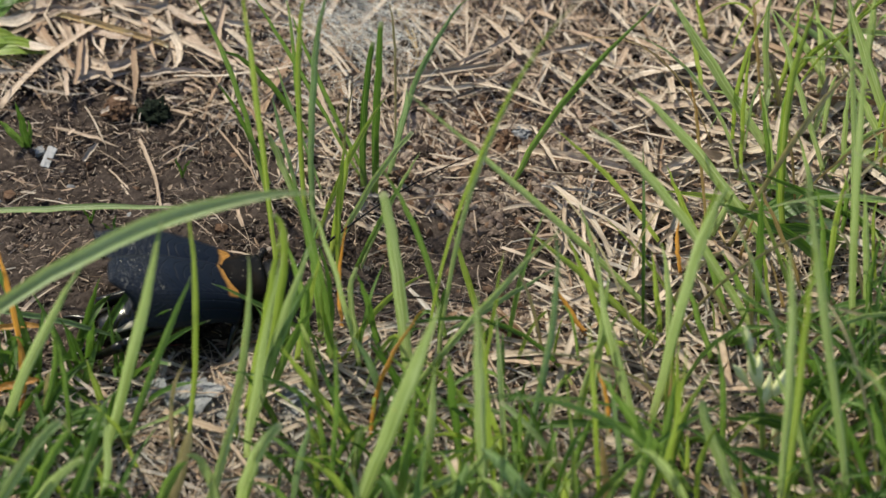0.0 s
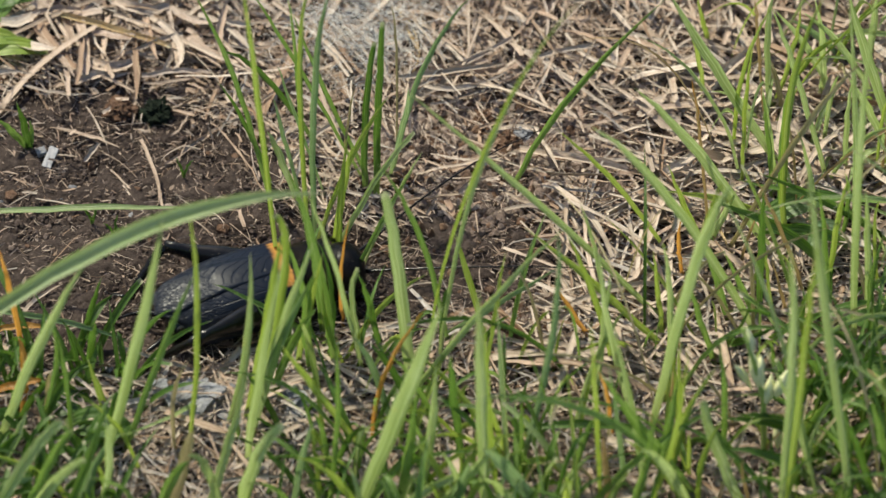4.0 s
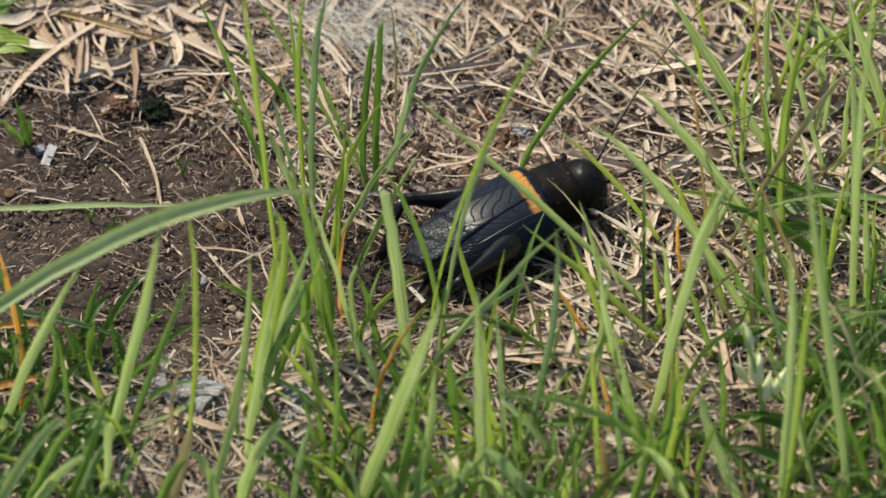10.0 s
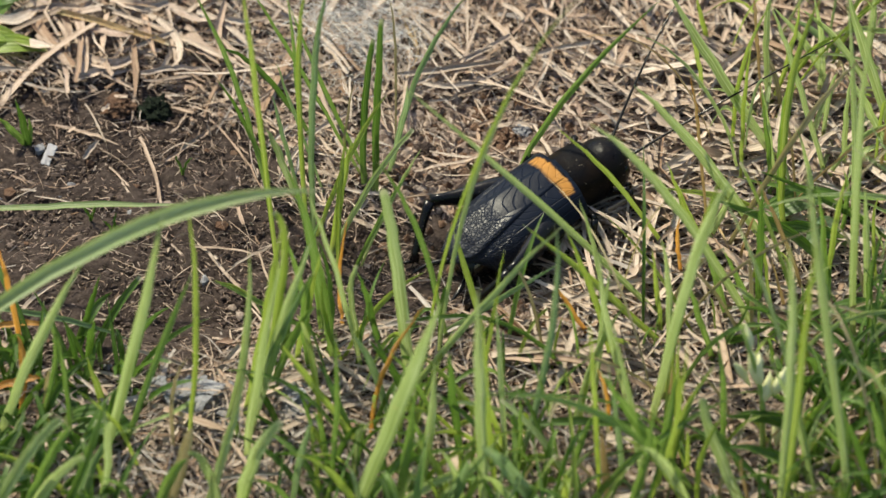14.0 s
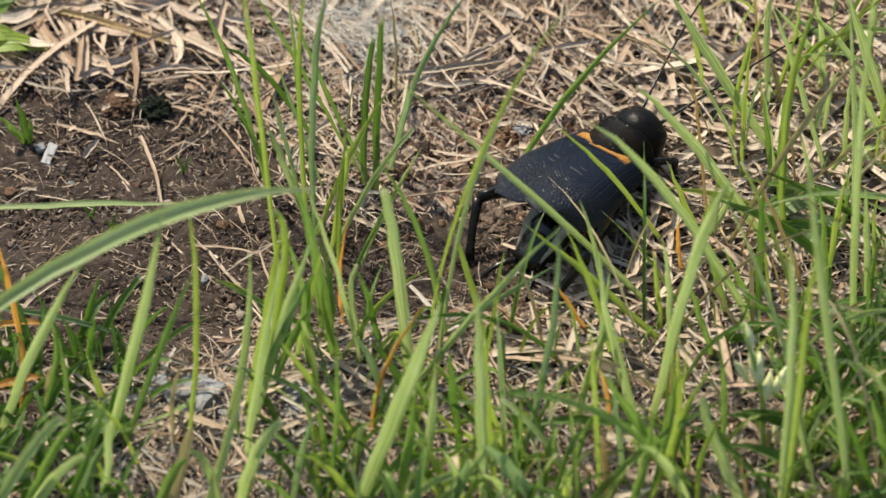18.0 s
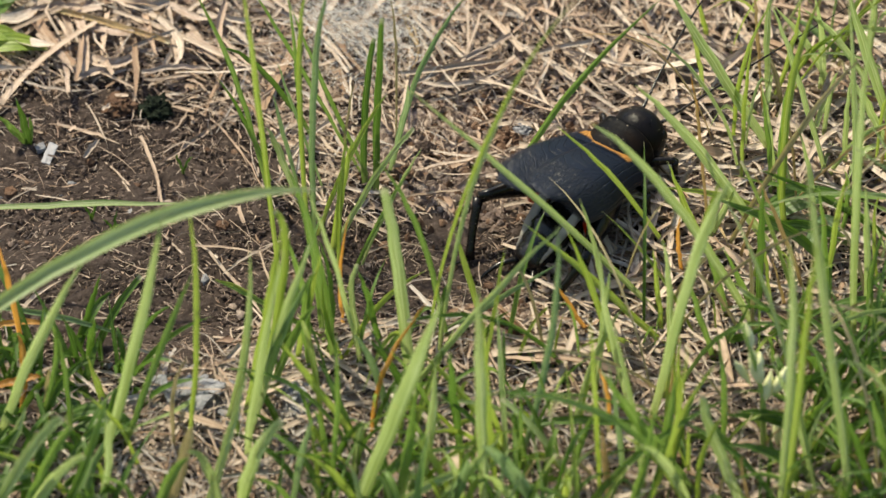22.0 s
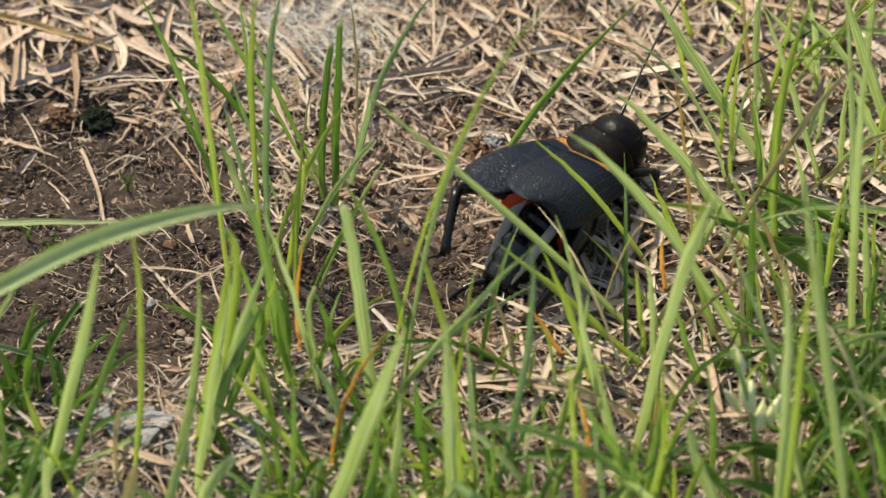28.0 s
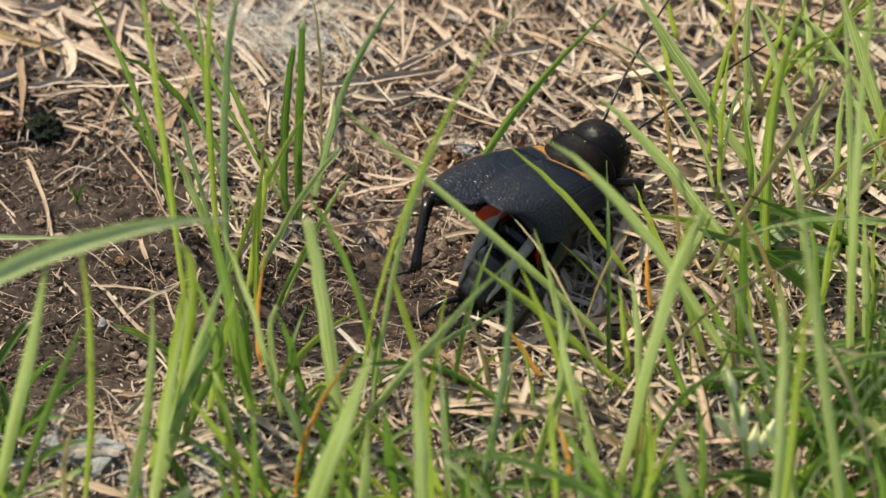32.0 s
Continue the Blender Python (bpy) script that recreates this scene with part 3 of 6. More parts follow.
blade(tuft, (-27.7, -28.6, -1.5), (-26.1, -28.6, 21.1), (-26.7, -28.5, 40.1), 0.69, LIME)
blade(tuft, (-44.2, -26.2, -1.5), (-41.2, -27.7, 12.9), (-41.6, -29.5, 22.2), 0.69, GREEN)
blade(tuft, (-39.9, -27.8, -1.5), (-40.4, -28.2, 13.5), (-41.4, -28.8, 18.6), 0.75, GREEN)
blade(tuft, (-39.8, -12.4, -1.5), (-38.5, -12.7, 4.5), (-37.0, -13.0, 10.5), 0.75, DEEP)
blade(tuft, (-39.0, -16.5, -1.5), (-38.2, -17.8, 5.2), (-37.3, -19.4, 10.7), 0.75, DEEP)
blade(tuft, (-36.3, -24.6, -1.5), (-37.1, -24.1, 4.1), (-38.2, -23.5, 8.9), 0.87, LIME)
blade(tuft, (-32.4, -31.8, -1.5), (-34.8, -33.2, 9.1), (-38.7, -35.0, 16.7), 0.56, LIME)
blade(tuft, (-20.3, -12.0, -1.5), (-26.5, -22.8, 1.2), (-34.7, -36.0, 10.9), 0.81, LIGHT)
blade(tuft, (-28.9, -29.4, -1.5), (-28.9, -30.0, 10.0), (-26.9, -30.7, 17.2), 0.56, TAN)
blade(tuft, (-29.3, -36.6, -1.5), (-27.5, -36.7, 8.6), (-26.5, -36.9, 13.0), 1.50, TAN)
tuft = grass_tuft((-38.1, -38.8, -1.0), "dense tuft of thick pale green mown grass blades")
blade(tuft, (-49.1, -39.7, -1.5), (-43.6, -42.4, 14.4), (-39.5, -45.7, 24.4), 1.62, LIGHT, cut=True)
blade(tuft, (-46.1, -39.7, -1.5), (-41.2, -42.4, 14.4), (-38.6, -45.7, 23.0), 1.06, GREEN, cut=True)
blade(tuft, (-45.5, -39.7, -1.5), (-41.3, -43.3, 11.7), (-37.5, -47.7, 21.0), 1.68, LIGHT, cut=True)
blade(tuft, (-41.3, -39.7, -1.5), (-37.2, -40.1, 12.6), (-35.0, -40.7, 22.4), 1.25, GREEN)
blade(tuft, (-37.0, -39.7, -1.5), (-35.4, -39.7, 12.0), (-35.8, -39.6, 19.3), 1.00, LIGHT)
blade(tuft, (-38.9, -38.9, -1.5), (-38.1, -38.4, 5.0), (-35.1, -37.8, 13.5), 1.25, BLUISH)
blade(tuft, (-50.0, -33.0, -1.5), (-46.2, -31.8, 4.7), (-44.6, -30.3, 8.5), 1.12, LIGHT)
blade(tuft, (-34.0, -39.7, -1.5), (-33.1, -42.4, 8.8), (-37.2, -45.7, 15.5), 1.00, GREEN)
blade(tuft, (-31.6, -39.7, -1.5), (-28.9, -40.6, 8.6), (-26.7, -41.7, 13.5), 1.25, GREEN)
blade(tuft, (-23.2, -39.7, -1.5), (-24.8, -39.5, 9.0), (-27.1, -39.2, 11.5), 1.25, LIGHT)
blade(tuft, (-22.0, -39.7, -1.5), (-20.5, -41.5, 11.5), (-16.7, -43.7, 21.5), 1.75, LIGHT, cut=True)
blade(tuft, (-25.6, -38.1, -1.5), (-23.0, -37.7, 9.8), (-20.3, -37.3, 22.9), 1.25, LIGHT)
blade(tuft, (-51.0, -37.3, -1.5), (-46.5, -38.2, 5.7), (-43.4, -39.3, 7.5), 1.25, BLUISH)
tuft = grass_tuft((-51.7, -16.2, -1.0), "long green grass blades arching over bare soil")
blade(tuft, (-51.9, -32.5, 22.0), (-30.6, -32.5, 40.1), (-12.3, -32.5, 45.2), 1.93, LIGHT)
blade(tuft, (-52.1, -2.4, 9.0), (-39.1, -2.4, 10.0), (-27.6, -2.4, 9.9), 0.81, LIGHT)
blade(tuft, (-51.2, -13.6, 6.0), (-42.0, -13.6, 4.1), (-34.0, -13.6, 0.4), 0.69, BLUISH)
tuft = grass_tuft((-46.7, -20.0, -1.0), "withered rust-orange grass blades among green ones")
blade(tuft, (-45.9, -14.8, -1.5), (-46.5, -16.6, 11.3), (-47.6, -18.8, 21.9), 0.75, RUSTY)
blade(tuft, (-50.0, -14.6, 3.0), (-45.7, -14.6, 4.4), (-42.3, -14.6, 3.7), 0.75, RUSTY)
blade(tuft, (-45.8, -23.0, -1.5), (-45.2, -21.7, 6.0), (-45.9, -20.2, 8.8), 0.87, RUSTY)
blade(tuft, (-42.7, -24.6, -1.5), (-42.5, -25.5, 5.7), (-42.0, -26.5, 10.6), 0.87, TAN)
blade(tuft, (-49.1, -23.1, 3.0), (-45.3, -23.1, 4.7), (-43.2, -23.1, 5.0), 1.00, RUSTY)
tuft = grass_tuft((-14.8, 7.9, -1.0), "tuft of slender upright yellow-green grass blades")
blade(tuft, (-18.0, -4.1, -1.5), (-19.9, -4.9, 29.9), (-21.3, -5.9, 50.8), 0.69, LIME)
blade(tuft, (-19.4, 9.0, -1.5), (-23.0, 10.0, 17.7), (-27.5, 11.2, 30.6), 0.62, GREEN)
blade(tuft, (-8.8, 12.0, -1.5), (-16.4, 12.0, 18.3), (-21.1, 12.1, 29.3), 0.50, GREEN)
blade(tuft, (-14.8, 1.8, -1.5), (-15.5, 1.5, 26.7), (-14.1, 1.1, 42.0), 0.69, LIME)
blade(tuft, (-14.2, 0.9, -1.5), (-13.9, 1.6, 25.7), (-11.8, 2.3, 40.2), 0.81, BLUISH)
blade(tuft, (-15.6, 9.0, -1.5), (-16.0, 7.3, 22.4), (-17.0, 5.2, 36.0), 0.50, GREEN)
blade(tuft, (-8.1, 11.5, -1.5), (-13.0, 12.0, 12.9), (-16.6, 12.5, 25.8), 0.62, GREEN)
blade(tuft, (-19.1, 11.1, -1.5), (-21.8, 10.5, 9.0), (-24.8, 9.7, 17.2), 0.56, DEEP)
blade(tuft, (-14.0, 16.7, -1.5), (-19.9, 15.2, 12.2), (-24.9, 13.3, 18.3), 0.75, DEEP)
blade(tuft, (-15.8, 9.0, -1.5), (-17.6, 9.2, 8.9), (-18.7, 9.6, 14.9), 0.56, BLUISH)
blade(tuft, (-16.1, 8.1, -1.5), (-18.1, 9.3, 5.7), (-19.6, 10.6, 8.4), 0.87, LIGHT)
blade(tuft, (-13.1, 9.4, -1.5), (-16.4, 8.2, 14.1), (-18.1, 6.8, 22.8), 0.50, BLUISH)
tuft = grass_tuft((-9.4, 6.8, -1.0), "tuft of dark green grass with mown blunt tips")
blade(tuft, (-8.7, 10.2, -1.5), (-8.5, 10.4, 12.7), (-7.5, 10.7, 22.4), 0.94, DEEP, cut=True)
blade(tuft, (-7.5, 9.0, -1.5), (-7.2, 8.1, 16.1), (-6.6, 7.1, 29.4), 0.94, DEEP, cut=True)
blade(tuft, (-14.0, 3.0, -1.5), (-9.8, 3.6, 12.3), (-6.0, 4.2, 20.7), 0.69, LIME)
blade(tuft, (-12.2, 0.8, -1.5), (-7.6, 1.2, 10.0), (-3.2, 1.8, 17.6), 0.75, LIGHT, cut=True)
blade(tuft, (-6.3, 12.0, -1.5), (-4.6, 10.8, 9.5), (-3.8, 9.5, 16.4), 0.94, BLUISH)
blade(tuft, (-5.9, 12.4, -1.5), (-2.4, 13.2, 15.2), (3.2, 14.2, 26.2), 0.69, BLUISH)
blade(tuft, (-5.3, 16.3, -1.5), (-5.2, 16.5, 15.3), (-5.8, 16.9, 22.1), 0.37, TAN)
blade(tuft, (-11.3, 11.1, -1.5), (-10.5, 11.5, 8.9), (-9.8, 11.9, 14.1), 0.31, TAN)
blade(tuft, (-10.7, -5.4, -1.5), (-7.5, -4.6, 8.4), (-3.3, -3.6, 17.3), 0.50, GREEN)
blade(tuft, (-11.5, -1.6, -1.5), (-11.2, -2.0, 10.7), (-10.4, -2.6, 21.4), 0.75, LIME)
tuft = grass_tuft((-14.1, -17.3, -1.0), "thick tuft of lush green grass beside the hollow")
blade(tuft, (-20.6, -23.0, -1.5), (-16.9, -22.4, 21.4), (-17.8, -21.7, 30.1), 1.00, LIME, cut=True)
blade(tuft, (-11.8, -17.3, -1.5), (-13.7, -16.3, 17.3), (-16.7, -15.1, 30.3), 1.12, GREEN)
blade(tuft, (-8.7, -17.3, -1.5), (-11.4, -18.8, 17.3), (-14.6, -20.6, 32.9), 0.69, LIGHT)
blade(tuft, (-21.1, -27.0, -1.5), (-17.6, -26.1, 15.6), (-13.7, -25.1, 29.4), 1.25, LIGHT)
blade(tuft, (-21.6, -24.6, -1.5), (-18.9, -25.2, 17.2), (-16.9, -25.8, 32.3), 1.06, LIME)
blade(tuft, (-8.4, -15.3, -1.5), (-9.8, -15.5, 7.8), (-9.2, -15.9, 15.2), 0.81, LIGHT, cut=True)
blade(tuft, (-6.9, -14.0, -1.5), (-7.9, -15.4, 8.0), (-9.2, -17.0, 15.5), 0.81, DEEP)
blade(tuft, (-11.4, -13.6, -1.5), (-18.7, -13.2, 5.1), (-25.1, -12.7, 9.1), 0.69, GREEN)
blade(tuft, (-14.7, -14.8, -1.5), (-15.2, -15.7, 10.3), (-17.1, -16.8, 21.5), 0.87, GREEN)
blade(tuft, (-12.9, -16.5, -1.5), (-12.1, -15.5, 10.1), (-13.6, -14.4, 17.9), 0.75, DEEP)
blade(tuft, (-16.2, -16.5, -1.5), (-14.6, -17.4, 10.3), (-12.9, -18.6, 20.7), 0.87, LIME)
blade(tuft, (-14.1, -18.1, -1.5), (-14.9, -18.1, 9.3), (-13.6, -18.2, 16.7), 1.00, GREEN)
blade(tuft, (-10.4, -16.5, -1.5), (-12.8, -17.0, 8.0), (-12.7, -17.7, 15.2), 0.62, LIME)
blade(tuft, (-17.5, -14.8, -1.5), (-16.8, -14.7, 5.4), (-14.3, -14.6, 10.8), 0.75, DEEP)
blade(tuft, (-10.8, -9.9, -1.5), (-11.3, -11.1, 6.9), (-10.1, -12.5, 19.4), 0.50, RUSTY)
blade(tuft, (-13.8, -13.2, -1.5), (-12.5, -14.4, 5.1), (-13.2, -15.9, 15.5), 0.56, LIGHT, cut=True)
blade(tuft, (-19.2, -21.4, -1.5), (-16.1, -20.8, 8.7), (-13.6, -20.1, 13.4), 1.00, GREEN)
tuft = grass_tuft((-5.0, -30.5, -1.0), "tuft of broad light green grass blades and one orange blade")
blade(tuft, (-3.6, -18.1, -1.5), (-4.8, -17.5, 16.0), (-6.3, -16.8, 28.2), 1.56, LIGHT, cut=True)
blade(tuft, (-10.6, -39.7, -1.5), (-4.6, -39.7, 21.0), (-0.2, -39.7, 36.2), 2.6, LIGHT)
blade(tuft, (0.7, -14.0, -1.5), (-2.4, -12.9, 16.3), (-7.0, -11.6, 27.0), 0.69, GREEN)
blade(tuft, (-7.5, -29.4, -1.5), (-13.8, -30.6, 12.5), (-17.0, -32.0, 20.9), 0.81, LIME)
blade(tuft, (-12.6, -37.3, -1.5), (-11.3, -36.5, 13.8), (-11.3, -35.4, 27.0), 0.75, GREEN)
blade(tuft, (-16.3, -37.3, -1.5), (-15.1, -38.6, 9.9), (-13.5, -40.2, 18.3), 0.87, BLUISH)
blade(tuft, (-7.7, -27.6, -1.5), (-6.4, -26.4, 9.5), (-1.3, -24.9, 19.7), 0.56, RUSTY)
blade(tuft, (-5.1, -37.3, -1.5), (-3.8, -37.2, 9.1), (-2.9, -37.0, 19.0), 1.12, GREEN)
blade(tuft, (-8.7, -35.0, -1.5), (-6.2, -34.9, 10.1), (-5.0, -34.7, 17.3), 1.12, BLUISH)
blade(tuft, (-2.7, -35.8, -1.5), (-1.4, -34.5, 9.7), (-0.8, -33.0, 18.9), 1.12, LIGHT)
blade(tuft, (-5.1, -26.2, -1.5), (-7.5, -25.5, 9.4), (-9.6, -24.7, 14.0), 0.87, BLUISH)
blade(tuft, (-1.5, -26.2, -1.5), (-5.1, -25.5, 8.5), (-8.1, -24.7, 13.1), 0.87, DEEP)
blade(tuft, (0.4, -26.2, -1.5), (-2.7, -27.8, 9.3), (-5.6, -29.8, 17.1), 0.62, GREEN)
blade(tuft, (-0.2, -34.2, -1.5), (-3.3, -34.8, 6.4), (-5.6, -35.6, 8.2), 0.87, DEEP)
blade(tuft, (2.2, -31.0, -1.5), (1.0, -32.5, 12.9), (0.7, -34.4, 22.3), 1.00, DEEP)
blade(tuft, (-0.8, -39.7, -1.5), (1.6, -40.9, 8.0), (2.7, -42.3, 14.3), 1.37, BLUISH)
blade(tuft, (-8.1, -39.7, -1.5), (-11.0, -40.8, 8.8), (-15.7, -42.2, 15.0), 0.87, LIME)
blade(tuft, (-5.8, -23.0, -1.5), (4.0, -22.1, 15.1), (13.1, -21.0, 27.8), 0.81, LIGHT)
blade(tuft, (-1.5, -12.0, -1.5), (5.9, -13.4, 6.7), (12.6, -15.1, 14.7), 0.75, BLUISH)
blade(tuft, (-3.9, -39.7, -1.5), (2.2, -40.6, 9.4), (5.7, -41.6, 16.2), 1.00, LIGHT)
tuft = grass_tuft((5.7, -29.0, -1.0), "tuft of tall lime-green grass stalks")
blade(tuft, (-2.4, -16.5, -1.5), (3.2, -16.7, 31.2), (12.6, -17.0, 55.6), 0.62, LIME)
blade(tuft, (-0.6, -16.5, -1.5), (4.4, -15.6, 32.6), (14.3, -14.5, 55.5), 0.62, LIGHT)
blade(tuft, (5.0, -13.2, -1.5), (2.7, -12.0, 8.8), (1.2, -10.4, 14.9), 0.75, LIME)
blade(tuft, (4.0, -20.6, -1.5), (5.3, -20.1, 11.6), (6.6, -19.6, 22.0), 0.69, LIME)
blade(tuft, (4.7, -39.7, -1.5), (4.0, -40.8, 22.5), (3.6, -42.2, 41.3), 1.37, LIGHT)
blade(tuft, (6.1, -37.3, -1.5), (4.6, -37.4, 16.8), (4.3, -37.5, 31.3), 1.00, LIME)
blade(tuft, (8.0, -31.0, -1.5), (11.5, -30.6, 20.7), (11.8, -30.1, 37.2), 0.87, BLUISH)
blade(tuft, (7.1, -29.4, -1.5), (5.8, -31.0, 6.6), (4.0, -33.0, 14.4), 0.87, LIME)
blade(tuft, (8.2, -34.2, -1.5), (8.1, -33.8, 8.9), (8.3, -33.4, 14.0), 0.62, GREEN)
blade(tuft, (13.0, -40.5, -1.5), (6.9, -43.2, 13.4), (3.9, -46.5, 21.0), 1.62, BLUISH)
blade(tuft, (10.0, -40.5, -1.5), (6.9, -43.2, 9.8), (3.9, -46.5, 16.4), 1.25, LIGHT)
tuft = grass_tuft((20.5, -22.1, -1.0), "tuft of crossing slanted green grass blades over straw")
blade(tuft, (25.4, -10.3, -1.5), (10.7, -11.0, 19.3), (-4.3, -11.7, 39.0), 0.81, LIGHT)
blade(tuft, (25.3, -14.4, -1.5), (16.9, -14.4, 10.1), (8.5, -14.3, 20.1), 0.87, LIME)
blade(tuft, (17.3, -14.0, -1.5), (14.0, -13.7, 5.4), (12.0, -13.3, 9.6), 0.56, RUSTY)
blade(tuft, (18.8, -14.0, -1.5), (16.6, -13.7, 14.0), (14.6, -13.3, 22.8), 0.69, LIGHT)
blade(tuft, (18.8, -17.3, -1.5), (16.2, -17.5, 12.2), (13.1, -17.6, 22.6), 0.75, LIME)
blade(tuft, (16.3, -22.2, -1.5), (17.1, -22.2, 12.1), (17.8, -22.3, 21.8), 0.75, LIGHT)
blade(tuft, (16.8, -37.3, -1.5), (15.9, -38.5, 17.1), (15.1, -40.0, 34.0), 0.87, LIME)
blade(tuft, (13.3, -33.8, -1.5), (14.8, -34.0, 7.3), (16.1, -34.3, 12.0), 0.75, GREEN)
blade(tuft, (27.5, -38.9, -1.5), (17.8, -41.6, 19.4), (3.0, -44.9, 27.4), 1.00, GREEN)
blade(tuft, (18.1, -27.0, -1.5), (17.6, -28.4, 8.2), (16.3, -30.1, 14.7), 0.50, RUSTY)
blade(tuft, (17.8, -37.3, -1.5), (17.3, -37.6, 6.9), (16.7, -38.0, 13.6), 0.87, AMBER)
blade(tuft, (19.2, -34.2, -1.5), (18.7, -34.3, 7.6), (17.3, -34.4, 20.6), 0.87, BLUISH)
blade(tuft, (21.6, -35.8, -1.5), (20.1, -35.1, 12.3), (17.5, -34.3, 27.7), 0.87, LIGHT)
blade(tuft, (7.4, 9.8, -1.5), (13.2, 9.4, 14.0), (24.0, 9.0, 31.0), 0.81, GREEN)
blade(tuft, (22.2, -29.6, 4.0), (14.3, -29.6, 5.4), (7.0, -29.6, 4.0), 1.00, DEEP)
tuft = grass_tuft((28.2, -18.0, -1.0), "tall tuft of broad light green grass with leaning blades")
blade(tuft, (25.6, -0.3, -1.5), (18.9, -0.9, 12.1), (12.2, -1.6, 21.7), 0.69, LIME)
blade(tuft, (35.0, -12.4, -1.5), (24.2, -14.1, 23.9), (15.3, -16.2, 38.0), 1.12, LIGHT)
blade(tuft, (36.9, 0.1, -1.5), (28.0, -0.1, 16.0), (20.6, -0.2, 26.7), 1.37, LIGHT)
blade(tuft, (22.0, -26.2, -1.5), (26.3, -27.4, 28.7), (30.1, -28.8, 42.7), 1.50, LIGHT)
blade(tuft, (23.5, -23.0, -1.5), (26.3, -22.4, 21.4), (29.4, -21.8, 36.2), 0.94, LIME)
blade(tuft, (24.4, -16.5, -1.5), (24.4, -17.1, 11.8), (23.2, -17.8, 21.6), 0.75, LIGHT)
blade(tuft, (26.2, -29.4, -1.5), (25.1, -30.0, 10.0), (25.0, -30.7, 20.9), 0.62, LIME)
blade(tuft, (25.4, -27.0, -1.5), (24.9, -25.9, 6.2), (24.5, -24.6, 13.0), 0.62, LIME)
blade(tuft, (24.6, -34.2, -1.5), (25.0, -34.7, 10.0), (28.8, -35.4, 21.7), 0.75, LIME)
blade(tuft, (29.9, -16.5, -1.5), (27.8, -17.2, 8.2), (25.8, -18.0, 16.5), 0.75, GREEN)
blade(tuft, (29.1, 1.8, -1.5), (26.8, 1.1, 5.4), (24.4, 0.2, 14.1), 0.75, LIME)
blade(tuft, (31.3, -9.9, -1.5), (29.9, -10.2, 5.9), (27.8, -10.5, 15.4), 0.87, GREEN)
blade(tuft, (26.5, -3.3, -1.5), (25.7, -4.8, 6.3), (25.8, -6.6, 12.9), 0.50, RUSTY)
blade(tuft, (32.1, -2.4, -1.5), (33.2, -2.5, 4.7), (34.6, -2.6, 10.4), 0.56, AMBER)
blade(tuft, (33.5, -39.7, -1.5), (29.0, -38.6, 11.7), (27.3, -37.3, 18.2), 1.37, LIGHT, cut=True)
blade(tuft, (29.8, -31.0, -1.5), (29.8, -31.0, 11.2), (28.9, -31.1, 21.2), 0.75, GREEN)
blade(tuft, (22.8, -35.8, -1.5), (23.7, -35.2, 10.5), (24.8, -34.6, 18.9), 1.00, GREEN)
tuft = grass_tuft((40.5, 16.0, -1.0), "tuft of long green and bluish grass with tan stalks")
blade(tuft, (38.1, 13.2, -1.5), (29.8, 14.4, 14.8), (24.7, 15.9, 24.5), 1.25, LIGHT)
blade(tuft, (33.2, 10.7, -1.5), (29.1, 11.5, 13.3), (21.4, 12.6, 21.4), 0.62, LIGHT)
blade(tuft, (33.2, 9.8, -1.5), (33.1, 10.4, 11.8), (33.9, 11.0, 21.8), 0.62, LIME)
blade(tuft, (35.9, 20.2, -1.5), (35.1, 20.9, 9.8), (34.3, 21.8, 18.3), 0.37, AMBER)
blade(tuft, (29.1, 9.0, -1.5), (28.2, 9.8, 9.8), (27.1, 10.7, 17.1), 0.37, RUSTY)
blade(tuft, (29.1, 23.6, -1.5), (28.3, 22.6, 8.0), (25.7, 21.4, 17.4), 0.62, LIME)
blade(tuft, (30.6, 31.1, -1.5), (29.4, 30.8, 4.0), (28.3, 30.5, 9.8), 0.62, LIME)
blade(tuft, (36.9, 22.3, -1.5), (36.2, 21.6, 11.8), (36.5, 20.7, 19.9), 1.12, LIGHT)
blade(tuft, (37.0, 9.0, -1.5), (36.0, 8.0, 8.9), (34.8, 6.8, 19.3), 0.81, LIGHT)
blade(tuft, (43.2, 10.2, -1.5), (38.8, 10.2, 17.4), (35.5, 10.2, 28.6), 0.75, LIGHT)
blade(tuft, (44.0, 24.9, -1.5), (40.9, 24.2, 6.8), (36.7, 23.2, 14.7), 0.87, LIGHT)
blade(tuft, (38.0, 0.9, -1.5), (37.4, 1.1, 22.7), (40.8, 1.3, 39.6), 0.94, LIME)
blade(tuft, (37.6, 22.3, -1.5), (41.4, 22.4, 8.3), (45.1, 22.4, 10.5), 0.56, LIME)
blade(tuft, (37.0, 23.2, -1.5), (38.8, 21.7, 8.9), (39.5, 19.9, 19.0), 0.62, LIME)
blade(tuft, (30.6, -0.3, -1.5), (38.9, -0.7, 20.8), (45.0, -1.2, 32.0), 0.75, TAN)
blade(tuft, (49.1, 23.2, -1.5), (44.5, 22.6, 8.9), (39.7, 21.9, 15.6), 0.87, LIGHT)
blade(tuft, (51.0, 17.1, -1.5), (47.0, 17.5, 12.4), (44.4, 18.1, 22.7), 1.25, LIGHT)
blade(tuft, (48.0, 29.3, -1.5), (48.3, 27.8, 7.1), (48.2, 26.0, 15.4), 0.87, LIGHT)
blade(tuft, (42.4, 24.1, -1.5), (42.3, 22.8, 8.7), (41.0, 21.3, 18.5), 0.87, LIGHT)
blade(tuft, (44.9, -14.0, -1.5), (44.0, -14.2, 25.8), (44.6, -14.4, 56.7), 1.06, LIGHT)
